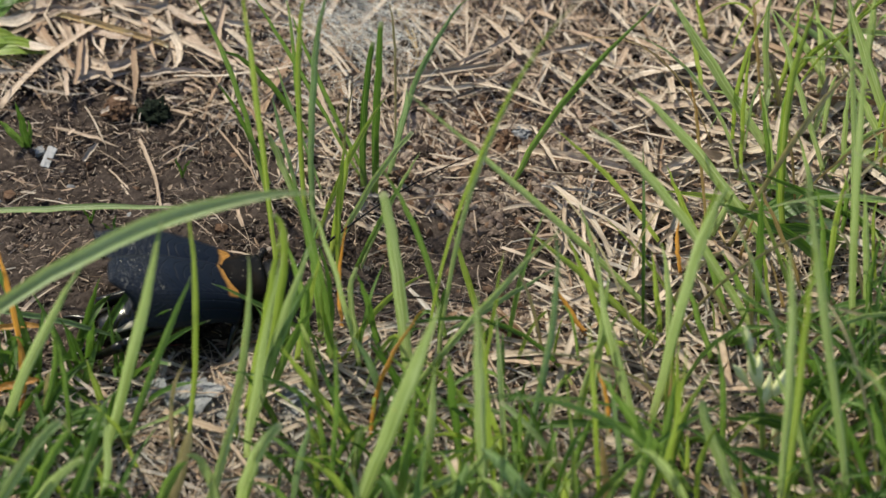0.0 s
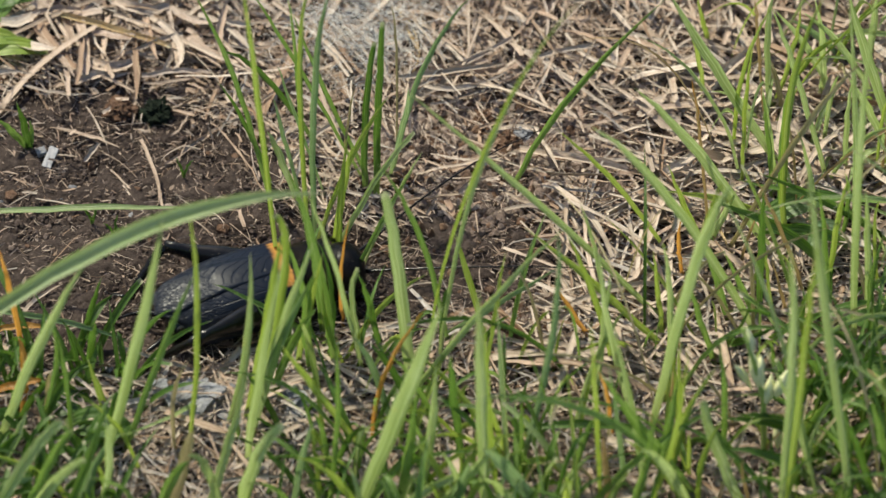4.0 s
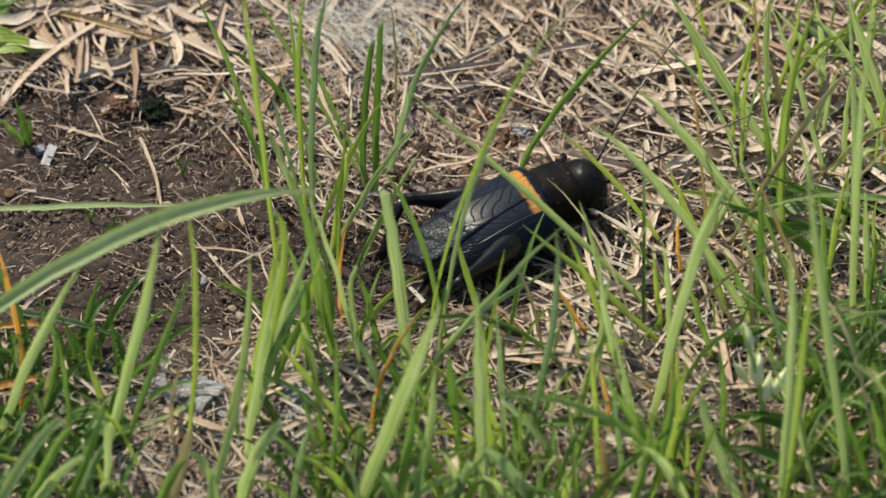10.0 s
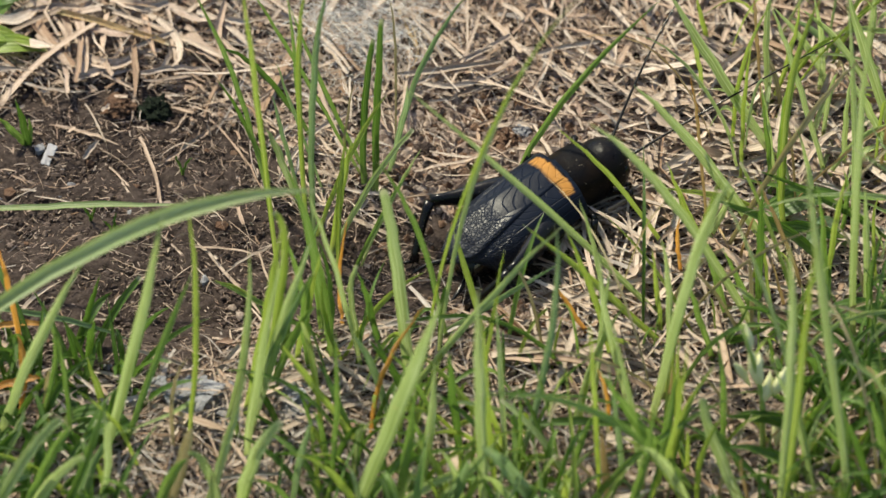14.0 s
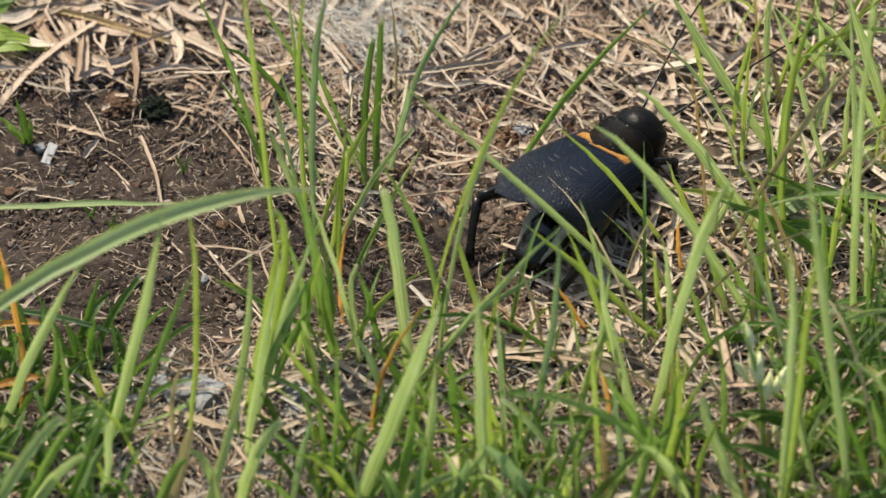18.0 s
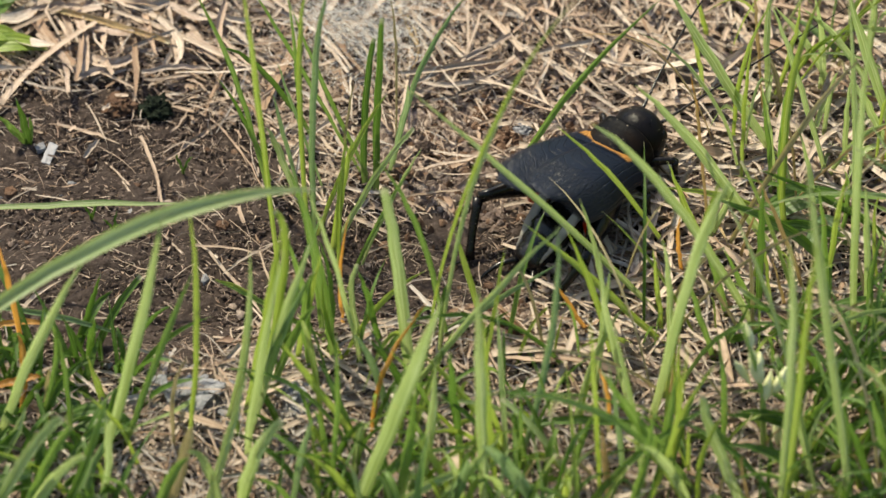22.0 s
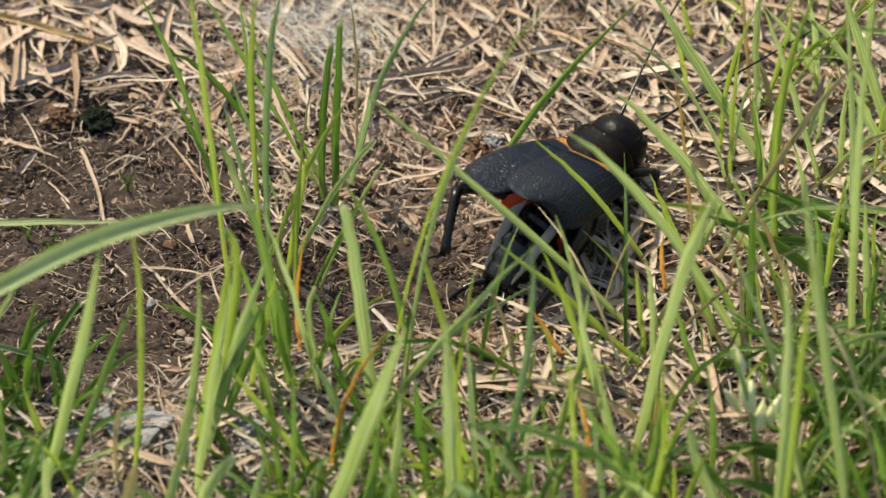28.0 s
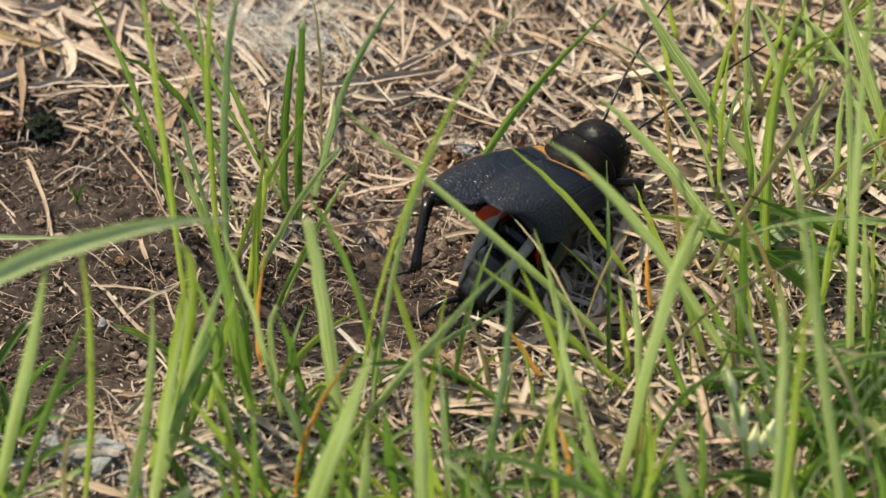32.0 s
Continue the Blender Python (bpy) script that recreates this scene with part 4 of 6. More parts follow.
blade(tuft, (45.5, 20.6, -1.5), (43.3, 14.7, 0.8), (41.7, 7.4, 4.0), 0.75, LIGHT)
blade(tuft, (45.1, 12.0, -1.5), (44.6, 12.3, 6.2), (45.1, 12.6, 15.8), 0.75, LIGHT)
blade(tuft, (50.8, 12.8, -1.5), (47.3, 12.1, 9.1), (44.4, 11.1, 16.5), 1.00, LIGHT)
blade(tuft, (51.3, 28.1, 5.0), (47.4, 28.1, 5.9), (43.6, 28.1, 5.0), 0.75, LIGHT)
blade(tuft, (51.0, 17.1, -1.5), (46.9, 12.3, 2.4), (44.8, 6.5, 4.1), 1.12, LIGHT)
blade(tuft, (28.0, -35.7, -1.5), (21.9, -36.7, 11.3), (16.4, -37.7, 23.0), 1.5, GREEN)
tuft = grass_tuft((39.5, -21.8, -1.0), "dense tuft of mixed green grass over dry litter")
blade(tuft, (44.1, -39.7, -1.5), (39.6, -38.6, 34.2), (36.9, -37.2, 54.7), 1.25, LIGHT)
blade(tuft, (36.3, -39.7, -1.5), (37.3, -40.7, 27.8), (38.0, -42.0, 48.4), 0.87, LIME)
blade(tuft, (35.7, -39.7, -1.5), (36.2, -41.0, 29.9), (35.0, -42.7, 48.8), 1.06, LIGHT)
blade(tuft, (46.5, -9.9, -1.5), (45.9, -10.8, 13.0), (45.1, -12.0, 23.5), 0.87, LIGHT)
blade(tuft, (41.9, -7.4, -1.5), (42.5, -8.2, 12.8), (43.4, -9.0, 22.1), 0.75, LIME)
blade(tuft, (34.4, -8.7, -1.5), (34.4, -9.8, 11.8), (34.2, -11.1, 22.8), 0.94, DEEP)
blade(tuft, (40.2, -7.4, -1.5), (36.9, -7.5, 11.2), (33.1, -7.7, 21.5), 0.56, AMBER)
blade(tuft, (36.3, -9.9, -1.5), (35.1, -8.8, 7.1), (34.7, -7.4, 11.9), 0.62, LIME)
blade(tuft, (41.8, -9.9, -1.5), (41.3, -11.3, 11.7), (39.8, -13.0, 25.4), 0.75, GREEN)
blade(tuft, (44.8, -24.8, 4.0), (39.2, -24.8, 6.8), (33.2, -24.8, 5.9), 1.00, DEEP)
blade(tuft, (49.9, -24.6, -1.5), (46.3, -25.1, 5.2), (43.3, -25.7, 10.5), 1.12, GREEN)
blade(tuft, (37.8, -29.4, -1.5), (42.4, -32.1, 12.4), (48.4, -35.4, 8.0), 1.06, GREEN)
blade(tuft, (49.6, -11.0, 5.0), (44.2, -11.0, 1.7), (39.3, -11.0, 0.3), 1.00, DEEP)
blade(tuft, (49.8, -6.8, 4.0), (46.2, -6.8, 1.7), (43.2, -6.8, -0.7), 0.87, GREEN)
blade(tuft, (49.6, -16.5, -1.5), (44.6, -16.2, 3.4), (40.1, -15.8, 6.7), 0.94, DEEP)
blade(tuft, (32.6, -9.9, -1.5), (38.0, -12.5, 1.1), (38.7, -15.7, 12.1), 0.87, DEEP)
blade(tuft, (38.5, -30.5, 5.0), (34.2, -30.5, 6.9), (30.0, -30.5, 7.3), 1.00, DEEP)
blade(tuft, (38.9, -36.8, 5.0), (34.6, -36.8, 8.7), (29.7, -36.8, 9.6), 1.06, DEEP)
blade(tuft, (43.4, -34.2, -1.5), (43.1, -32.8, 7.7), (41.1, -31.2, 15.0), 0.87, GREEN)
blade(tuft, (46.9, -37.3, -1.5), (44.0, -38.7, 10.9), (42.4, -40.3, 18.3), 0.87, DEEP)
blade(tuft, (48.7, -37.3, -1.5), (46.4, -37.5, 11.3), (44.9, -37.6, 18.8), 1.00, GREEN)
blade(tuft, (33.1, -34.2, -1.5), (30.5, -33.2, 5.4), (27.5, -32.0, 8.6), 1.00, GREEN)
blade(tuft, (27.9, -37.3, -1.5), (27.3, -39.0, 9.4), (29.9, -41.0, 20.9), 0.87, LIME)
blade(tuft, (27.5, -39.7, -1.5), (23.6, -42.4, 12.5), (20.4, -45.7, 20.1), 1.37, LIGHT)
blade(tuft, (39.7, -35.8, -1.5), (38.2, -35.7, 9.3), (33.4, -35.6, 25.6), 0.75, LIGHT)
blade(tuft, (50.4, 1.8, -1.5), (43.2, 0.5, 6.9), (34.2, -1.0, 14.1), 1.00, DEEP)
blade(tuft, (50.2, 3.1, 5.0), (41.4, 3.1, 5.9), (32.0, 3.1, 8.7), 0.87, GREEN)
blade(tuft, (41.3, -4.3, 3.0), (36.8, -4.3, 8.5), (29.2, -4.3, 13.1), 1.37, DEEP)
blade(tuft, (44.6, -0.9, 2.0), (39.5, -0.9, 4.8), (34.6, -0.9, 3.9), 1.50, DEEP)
blade(tuft, (47.8, -14.8, -1.5), (46.2, -14.2, 8.6), (47.5, -13.5, 18.7), 0.87, GREEN)
blade(tuft, (26.5, -16.5, -1.5), (31.1, -15.3, 2.4), (33.4, -13.9, 8.2), 0.62, GREEN)
blade(tuft, (27.6, -9.9, -1.5), (31.2, -14.5, 1.5), (36.8, -20.1, 11.6), 0.94, DEEP)
blade(tuft, (33.6, -38.9, -1.5), (32.1, -40.7, 7.7), (31.2, -42.9, 15.8), 0.62, AMBER)
blade(tuft, (17.9, -39.7, -1.5), (20.7, -41.3, 8.4), (22.1, -43.3, 25.3), 1.00, GREEN)
blade(tuft, (19.7, -39.7, -1.5), (23.6, -40.2, 12.7), (25.2, -40.8, 31.4), 0.94, LIME)
blade(tuft, (48.2, -4.9, -1.5), (47.0, -4.1, 6.5), (47.7, -3.0, 13.5), 0.62, LIME)
tuft = grass_tuft((-12.3, 1.0, -1.0), "loose tuft of light green blades leaning over the hollow")
blade(tuft, (-23.8, -25.3, -1.5), (-21.0, -26.1, 12.9), (-20.3, -27.3, 30.4), 1.10, LIGHT)
blade(tuft, (-21.3, -30.1, -1.5), (-19.9, -30.9, 12.9), (-16.5, -32.1, 35.8), 1.20, LIGHT)
blade(tuft, (-21.0, -25.3, -1.5), (-18.2, -26.1, 12.0), (-14.5, -27.3, 25.1), 1.00, BLUISH)
blade(tuft, (-20.5, -5.9, -1.5), (-22.9, -6.7, 1.3), (-25.0, -7.9, 3.9), 0.60, LIME)
blade(tuft, (-12.3, 1.0, -1.5), (-11.1, 0.2, 9.6), (-9.9, -1.0, 18.8), 0.90, LIME)
blade(tuft, (-9.0, -1.1, -1.5), (-5.2, -1.9, 11.2), (-2.3, -3.1, 19.8), 0.45, LIGHT)
blade(tuft, (-19.3, -20.1, -1.5), (-17.3, -20.9, 8.7), (-13.4, -22.1, 21.9), 0.90, GREEN)
blade(tuft, (-13.2, -11.9, -1.5), (-13.6, -12.7, 10.5), (-14.3, -13.9, 20.0), 0.90, GREEN)
tuft = grass_tuft((46.0, 29.4, -1.0), "sunlit tuft of thin yellow-green and tan grass blades")
blade(tuft, (35.9, 26.4, -1.5), (35.3, 25.6, 6.7), (34.7, 24.4, 15.3), 0.45, AMBER)
blade(tuft, (32.6, 14.6, -1.5), (32.8, 13.8, 13.6), (36.2, 12.6, 27.0), 0.60, LIME)
blade(tuft, (37.7, 4.4, -1.5), (37.2, 3.6, 17.3), (39.8, 2.4, 35.0), 0.80, GREEN)
blade(tuft, (45.3, 1.0, -1.5), (44.8, 0.2, 20.0), (42.9, -1.0, 41.5), 0.95, LIGHT)
blade(tuft, (36.6, 7.8, -1.5), (35.9, 7.0, 9.1), (34.7, 5.8, 20.3), 0.65, GREEN)
blade(tuft, (41.0, 1.0, -1.5), (40.3, 0.2, 10.0), (38.1, -1.0, 21.3), 0.70, LIGHT)
blade(tuft, (46.0, 29.4, -1.5), (42.5, 28.6, 4.2), (38.9, 27.4, 8.6), 0.90, BLUISH)
blade(tuft, (38.2, 25.0, -1.5), (40.6, 24.2, 5.5), (44.5, 23.0, 10.5), 0.65, LIME)
blade(tuft, (39.0, 4.6, -1.5), (31.6, 3.8, 4.0), (24.1, 2.6, 7.2), 0.90, LIME)
blade(tuft, (28.4, 1.0, -1.5), (30.3, 0.2, 4.7), (32.0, -1.0, 11.5), 0.90, LIGHT)
blade(tuft, (43.5, 1.0, -1.5), (44.4, 0.2, 8.2), (43.6, -1.0, 14.2), 0.60, GREEN)
blade(tuft, (29.5, 2.3, -1.5), (28.2, 1.5, 13.2), (26.9, 0.3, 28.0), 0.40, AMBER)
tuft = grass_tuft((24.0, -12.3, -1.0), "tuft of curved green blades and a few tan ones")
blade(tuft, (34.6, -9.6, -1.5), (32.5, -10.4, 5.4), (30.2, -11.6, 13.1), 0.90, GREEN)
blade(tuft, (34.0, -13.9, -1.5), (38.1, -14.7, 4.7), (43.9, -15.9, 8.7), 0.90, GREEN)
blade(tuft, (37.5, -27.7, -1.5), (40.3, -28.5, 6.3), (45.6, -29.7, 9.7), 1.00, LIME)
blade(tuft, (48.9, -20.7, -1.5), (46.5, -21.5, 3.2), (44.0, -22.7, 7.3), 1.40, LIGHT)
blade(tuft, (20.7, -23.5, -1.5), (17.7, -24.3, 14.0), (16.4, -25.5, 28.6), 0.75, LIGHT)
blade(tuft, (24.0, -12.3, -1.5), (23.3, -13.1, 7.3), (22.5, -14.3, 16.2), 0.60, LIME)
blade(tuft, (34.3, -5.7, -1.5), (34.3, -6.5, 3.6), (34.3, -7.7, 8.8), 0.70, LIME)
blade(tuft, (38.0, -8.8, -1.5), (37.1, -9.6, 2.6), (35.5, -10.8, 11.3), 0.45, AMBER)
blade(tuft, (24.2, -25.1, -1.5), (24.4, -25.9, 5.2), (24.6, -27.1, 12.1), 0.45, AMBER)
blade(tuft, (45.3, -34.7, -1.5), (43.1, -35.5, 7.1), (39.2, -36.7, 14.0), 0.90, GREEN)
blade(tuft, (39.8, -34.7, -1.5), (38.9, -35.5, 7.1), (40.8, -36.7, 17.7), 0.70, LIGHT)

# ---- single straws ----
straw((-31.8, 13.5), (-27.8, 17.1), (-24.3, 20.4), 0.50, LITTER)
straw((-34.0, 16.8), (-32.3, 12.0), (-31.3, 6.7), 0.45, LITTER)
straw((-43.3, 18.7), (-39.5, 17.6), (-36.3, 16.2), 0.50, LITTER)
straw((-46.0, 31.4), (-43.5, 28.6), (-41.6, 25.3), 0.75, LITTER)
straw((-41.2, 32.3), (-40.9, 28.4), (-41.3, 24.0), 0.70, LITTER)
straw((-44.4, 29.0), (-43.0, 25.8), (-42.1, 22.2), 0.30, LITTER)
straw((-35.0, 29.7), (-34.8, 24.6), (-35.1, 19.2), 0.45, LITTER)
straw((-40.2, 22.0), (-38.6, 18.6), (-37.5, 14.9), 0.25, LITTER)
straw((-37.8, 13.6), (-35.3, 10.6), (-33.5, 7.2), 0.30, LITTER)
straw((-35.8, 11.0), (-30.2, 2.1), (-24.5, -4.2), 0.30, LITTER)
straw((-27.9, 2.5), (-23.9, -2.5), (-20.0, -8.5), 0.45, LITTER)
straw((-27.4, 0.8), (-23.9, 0.6), (-20.2, -0.6), 0.30, LITTER)
straw((-20.3, -0.0), (-19.5, -2.9), (-18.5, -6.4), 0.25, STRAW)
straw((-24.3, -3.1), (-20.8, -0.4), (-17.4, 1.4), 0.25, LITTER)
straw((-43.9, 35.0), (-37.4, 32.8), (-30.9, 30.0), 0.75, AMBER)
straw((-37.5, 35.0), (-29.0, 30.6), (-19.3, 24.4), 0.60, LITTER)
straw((-26.2, 20.1), (-23.0, 15.7), (-20.0, 9.6), 0.25, LITTER)
straw((-42.3, 27.2), (-38.5, 26.5), (-35.2, 27.2), 0.60, LITTER)
straw((-30.2, 25.3), (-22.5, 25.5), (-15.5, 26.8), 0.40, LITTER)
straw((-19.5, 36.8), (-14.3, 31.4), (-10.3, 25.1), 0.50, STRAW)
straw((-0.6, 31.9), (2.9, 27.9), (6.9, 23.4), 0.40, STRAW)
straw((10.0, 23.7), (11.5, 20.5), (13.6, 16.2), 0.40, STRAW)
straw((5.3, -17.6), (12.0, -17.0), (18.9, -18.2), 1.10, STRAW)
straw((5.6, -15.8), (9.6, -14.9), (13.9, -14.5), 0.70, STRAW)
straw((5.3, -10.0), (8.1, -13.3), (11.1, -16.6), 0.60, STRAW)
straw((-48.5, -22.8), (-41.8, -22.0), (-35.4, -21.7), 0.40, LITTER)
straw((-35.8, -19.6), (-29.7, -19.0), (-23.3, -17.6), 0.25, LITTER)
straw((-21.9, -24.9), (-17.4, -21.9), (-11.3, -19.0), 0.55, LITTER)
straw((-14.1, -15.5), (-10.1, -19.4), (-5.7, -22.7), 0.55, STRAW)
straw((-10.4, 5.1), (-7.7, 3.4), (-5.1, 1.5), 0.45, STRAW)
straw((11.2, 27.0), (15.6, 22.7), (20.0, 19.0), 0.40, STRAW)
straw((25.3, 28.1), (29.7, 27.0), (34.7, 25.1), 1.00, STRAW)
straw((20.5, 5.6), (20.8, -0.4), (22.0, -11.2), 0.35, STRAW)
straw((22.9, 2.1), (23.7, -4.6), (26.0, -11.4), 0.45, STRAW)
straw((24.3, 3.8), (20.6, 0.4), (19.3, -7.9), 0.50, STRAW)
straw((4.8, 13.6), (9.2, 11.9), (13.6, 10.4), 0.35, STRAW)
straw((-3.1, 10.8), (1.0, 11.9), (6.0, 13.3), 0.35, STRAW)
straw((7.0, 8.0), (10.4, 5.9), (14.5, 4.5), 0.50, STRAW)
straw((10.0, 16.4), (11.4, 13.1), (12.9, 9.6), 0.70, STRAW)
straw((11.2, -10.0), (11.8, -14.5), (12.6, -18.2), 0.50, STRAW)
straw((-5.3, 24.8), (1.0, 25.5), (7.4, 26.3), 0.75, STRAW)
straw((7.7, 30.6), (2.3, 27.0), (-3.4, 23.5), 0.60, STRAW)
straw((-11.8, 35.0), (-8.6, 28.8), (-6.0, 23.5), 0.30, STRAW)
straw((13.8, 31.4), (17.0, 27.0), (22.7, 25.3), 0.45, STRAW)
straw((21.9, 19.2), (24.5, 21.8), (26.4, 20.9), 1.10, STRAW)
straw((6.1, 22.7), (11.1, 19.2), (18.7, 18.3), 0.35, STRAW)
straw((-11.9, -19.4), (-14.9, -20.2), (-21.6, -22.7), 0.50, STRAW)
straw((-10.1, -13.7), (-5.2, -11.2), (-0.2, -12.9), 0.40, STRAW)
straw((-23.4, -27.5), (-18.5, -28.7), (-12.4, -29.9), 0.40, LITTER)
straw((-38.9, -19.0), (-33.9, -20.4), (-27.8, -22.7), 0.35, LITTER)
straw((13.3, -14.5), (17.0, -12.9), (18.9, -11.2), 0.50, STRAW)
straw((7.1, -22.7), (13.2, -19.4), (18.2, -17.8), 0.45, STRAW)
straw((8.9, -25.9), (13.8, -24.3), (18.1, -21.9), 0.45, STRAW)
straw((3.5, 7.2), (-1.5, 7.0), (-5.9, 6.2), 0.40, STRAW)
straw((16.2, 15.7), (19.9, 14.0), (24.3, 10.6), 0.45, STRAW)
straw((20.2, 31.4), (24.0, 29.2), (27.8, 28.4), 0.60, STRAW)
straw((26.6, -13.7), (29.3, -16.2), (31.7, -17.8), 0.45, STRAW)
straw((-32.1, 26.2), (-30.9, 28.8), (-30.3, 31.4), 0.65, LITTER)
straw((-47.3, 24.4), (-43.5, 23.5), (-39.7, 23.5), 0.30, LITTER)
straw((-47.2, -11.2), (-44.9, -7.1), (-41.8, -4.6), 0.40, LITTER)
straw((21.7, 7.2), (23.5, 4.6), (25.3, 2.1), 1.10, STRAW)
straw((-50.2, 33.0), (-48.3, 33.9), (-46.3, 34.1), 1.00, LITTER)
straw((-46.8, 34.8), (-43.9, 35.5), (-41.2, 35.3), 0.70, LITTER)
straw((-44.2, 34.5), (-42.8, 31.9), (-42.0, 28.1), 0.50, LITTER)
straw((-40.6, 31.4), (-38.7, 33.0), (-37.0, 31.6), 0.40, LITTER)
straw((-37.0, 31.6), (-36.5, 29.2), (-38.4, 27.7), 0.40, LITTER)
straw((-39.9, 32.3), (-38.9, 29.7), (-37.5, 27.7), 0.45, LITTER)
straw((-41.5, 25.1), (-39.7, 26.2), (-37.5, 26.9), 1.00, LITTER)
straw((-39.4, 26.6), (-36.8, 25.3), (-33.9, 23.5), 0.35, LITTER)
straw((-46.0, 23.5), (-44.4, 23.7), (-42.7, 24.2), 0.25, LITTER)
straw((-38.3, 20.7), (-37.4, 21.6), (-37.1, 22.0), 0.50, LITTER)
straw((-31.0, 31.3), (-30.6, 29.2), (-30.1, 26.9), 0.70, LITTER)
straw((-33.7, 25.1), (-30.2, 25.6), (-26.9, 26.2), 0.35, LITTER)
straw((-28.9, 24.8), (-27.5, 24.1), (-26.8, 23.0), 0.30, LITTER)
straw((-30.6, 17.8), (-29.3, 19.8), (-28.7, 21.4), 0.25, LITTER)
straw((-34.8, 18.8), (-33.5, 18.6), (-32.8, 18.1), 0.25, LITTER)
straw((-49.2, 21.6), (-48.2, 22.4), (-47.8, 22.8), 0.25, LITTER)
straw((-40.1, 13.5), (-39.4, 15.0), (-38.4, 16.2), 0.65, LITTER)
straw((-27.8, 29.3), (-26.1, 28.3), (-25.0, 26.9), 0.60, LITTER)
straw((-33.9, 33.2), (-32.1, 32.3), (-30.9, 30.9), 0.80, LITTER)
straw((-29.1, 33.2), (-27.9, 31.8), (-27.3, 30.0), 0.70, LITTER)
straw((-32.1, 37.1), (-31.2, 34.8), (-30.8, 32.2), 0.60, LITTER)
straw((-20.1, 33.0), (-18.5, 35.2), (-17.5, 37.0), 0.40, STRAW)
straw((-24.7, 34.1), (-23.0, 33.6), (-21.3, 33.7), 0.70, LITTER)
straw((-25.9, 32.3), (-23.9, 29.5), (-21.8, 26.9), 0.50, LITTER)
straw((-18.6, 15.7), (-15.7, 14.9), (-12.9, 14.4), 0.50, STRAW)
straw((-13.8, 15.7), (-12.7, 13.8), (-11.5, 12.6), 0.40, STRAW)
straw((-22.4, 20.9), (-21.1, 19.3), (-20.4, 17.3), 0.40, LITTER)
straw((-9.1, 33.7), (-9.5, 31.8), (-10.5, 29.5), 0.25, STRAW)
straw((-6.0, 37.1), (-5.6, 34.1), (-5.2, 31.3), 0.40, STRAW)
straw((-5.4, 36.8), (-3.5, 34.8), (-1.4, 33.0), 0.60, STRAW)
straw((-4.1, 34.1), (-2.9, 29.2), (-4.2, 24.2), 0.35, AMBER)
straw((-3.3, 24.6), (-4.0, 22.9), (-5.3, 20.7), 0.40, STRAW)
straw((-3.6, 22.5), (-1.5, 23.5), (0.5, 25.5), 0.70, STRAW)
straw((-2.8, 27.4), (-0.8, 29.7), (0.5, 31.6), 0.45, STRAW)
straw((0.4, 26.0), (2.6, 26.9), (5.0, 27.6), 0.70, STRAW)
straw((2.8, 27.7), (4.5, 28.6), (5.6, 29.0), 0.45, STRAW)
straw((6.1, 25.1), (7.4, 26.4), (8.2, 27.2), 0.40, STRAW)
straw((11.2, 28.1), (12.8, 26.3), (14.5, 24.2), 0.45, STRAW)
straw((13.8, 28.8), (15.7, 26.2), (17.7, 22.5), 0.80, STRAW)
straw((14.3, 31.4), (16.0, 31.4), (17.1, 30.9), 0.50, STRAW)
straw((10.1, 35.2), (9.3, 33.4), (7.9, 31.3), 0.45, STRAW)
straw((6.8, 35.2), (8.2, 34.3), (9.1, 33.0), 0.60, STRAW)
straw((19.0, 35.2), (20.6, 32.8), (22.2, 29.5), 0.50, STRAW)
straw((20.1, 31.4), (22.7, 30.9), (24.8, 30.0), 0.45, STRAW)
straw((20.8, 28.1), (21.4, 26.4), (21.4, 24.2), 0.45, STRAW)
straw((16.2, 27.0), (18.5, 26.3), (20.2, 25.1), 0.40, STRAW)
straw((12.9, 20.9), (14.6, 18.9), (15.7, 16.4), 0.40, STRAW)
straw((4.0, 17.8), (6.1, 18.3), (7.5, 18.5), 0.45, STRAW)
straw((27.4, 36.1), (28.6, 34.3), (29.3, 32.2), 0.50, STRAW)
straw((31.6, 31.6), (33.3, 30.1), (35.1, 27.7), 0.60, STRAW)
straw((26.3, 25.3), (28.7, 24.1), (30.4, 22.5), 0.45, STRAW)
straw((32.5, 18.5), (34.1, 15.9), (35.2, 13.0), 0.45, STRAW)
straw((36.9, 13.0), (38.9, 14.6), (40.3, 15.7), 0.40, STRAW)
straw((38.8, 12.1), (40.5, 13.7), (41.5, 14.9), 0.40, STRAW)
straw((35.0, 29.7), (34.5, 27.6), (33.3, 25.1), 0.80, STRAW)
straw((42.9, 26.3), (44.3, 25.5), (45.0, 24.2), 0.40, STRAW)
straw((41.3, 9.9), (40.5, 9.1), (39.1, 7.9), 0.40, STRAW)
straw((-5.9, -11.4), (-3.0, -11.2), (-0.1, -12.2), 0.40, STRAW)
straw((5.8, -18.0), (9.9, -18.8), (14.0, -18.6), 0.80, STRAW)
straw((13.3, -16.3), (15.7, -17.8), (18.3, -19.1), 0.60, STRAW)
straw((10.7, -18.6), (11.5, -20.6), (12.3, -22.8), 0.50, STRAW)
straw((3.3, -19.1), (5.0, -19.9), (6.0, -21.2), 0.40, STRAW)
straw((4.7, -17.8), (5.9, -19.7), (6.6, -22.0), 0.40, STRAW)
straw((7.0, -24.4), (9.8, -23.3), (12.7, -21.7), 0.40, STRAW)
straw((8.9, -25.2), (13.5, -25.6), (18.2, -25.4), 0.30, STRAW)
straw((10.6, -27.3), (11.9, -28.5), (12.6, -30.0), 0.35, STRAW)
straw((16.4, -14.4), (18.2, -16.0), (19.5, -18.0), 0.40, STRAW)
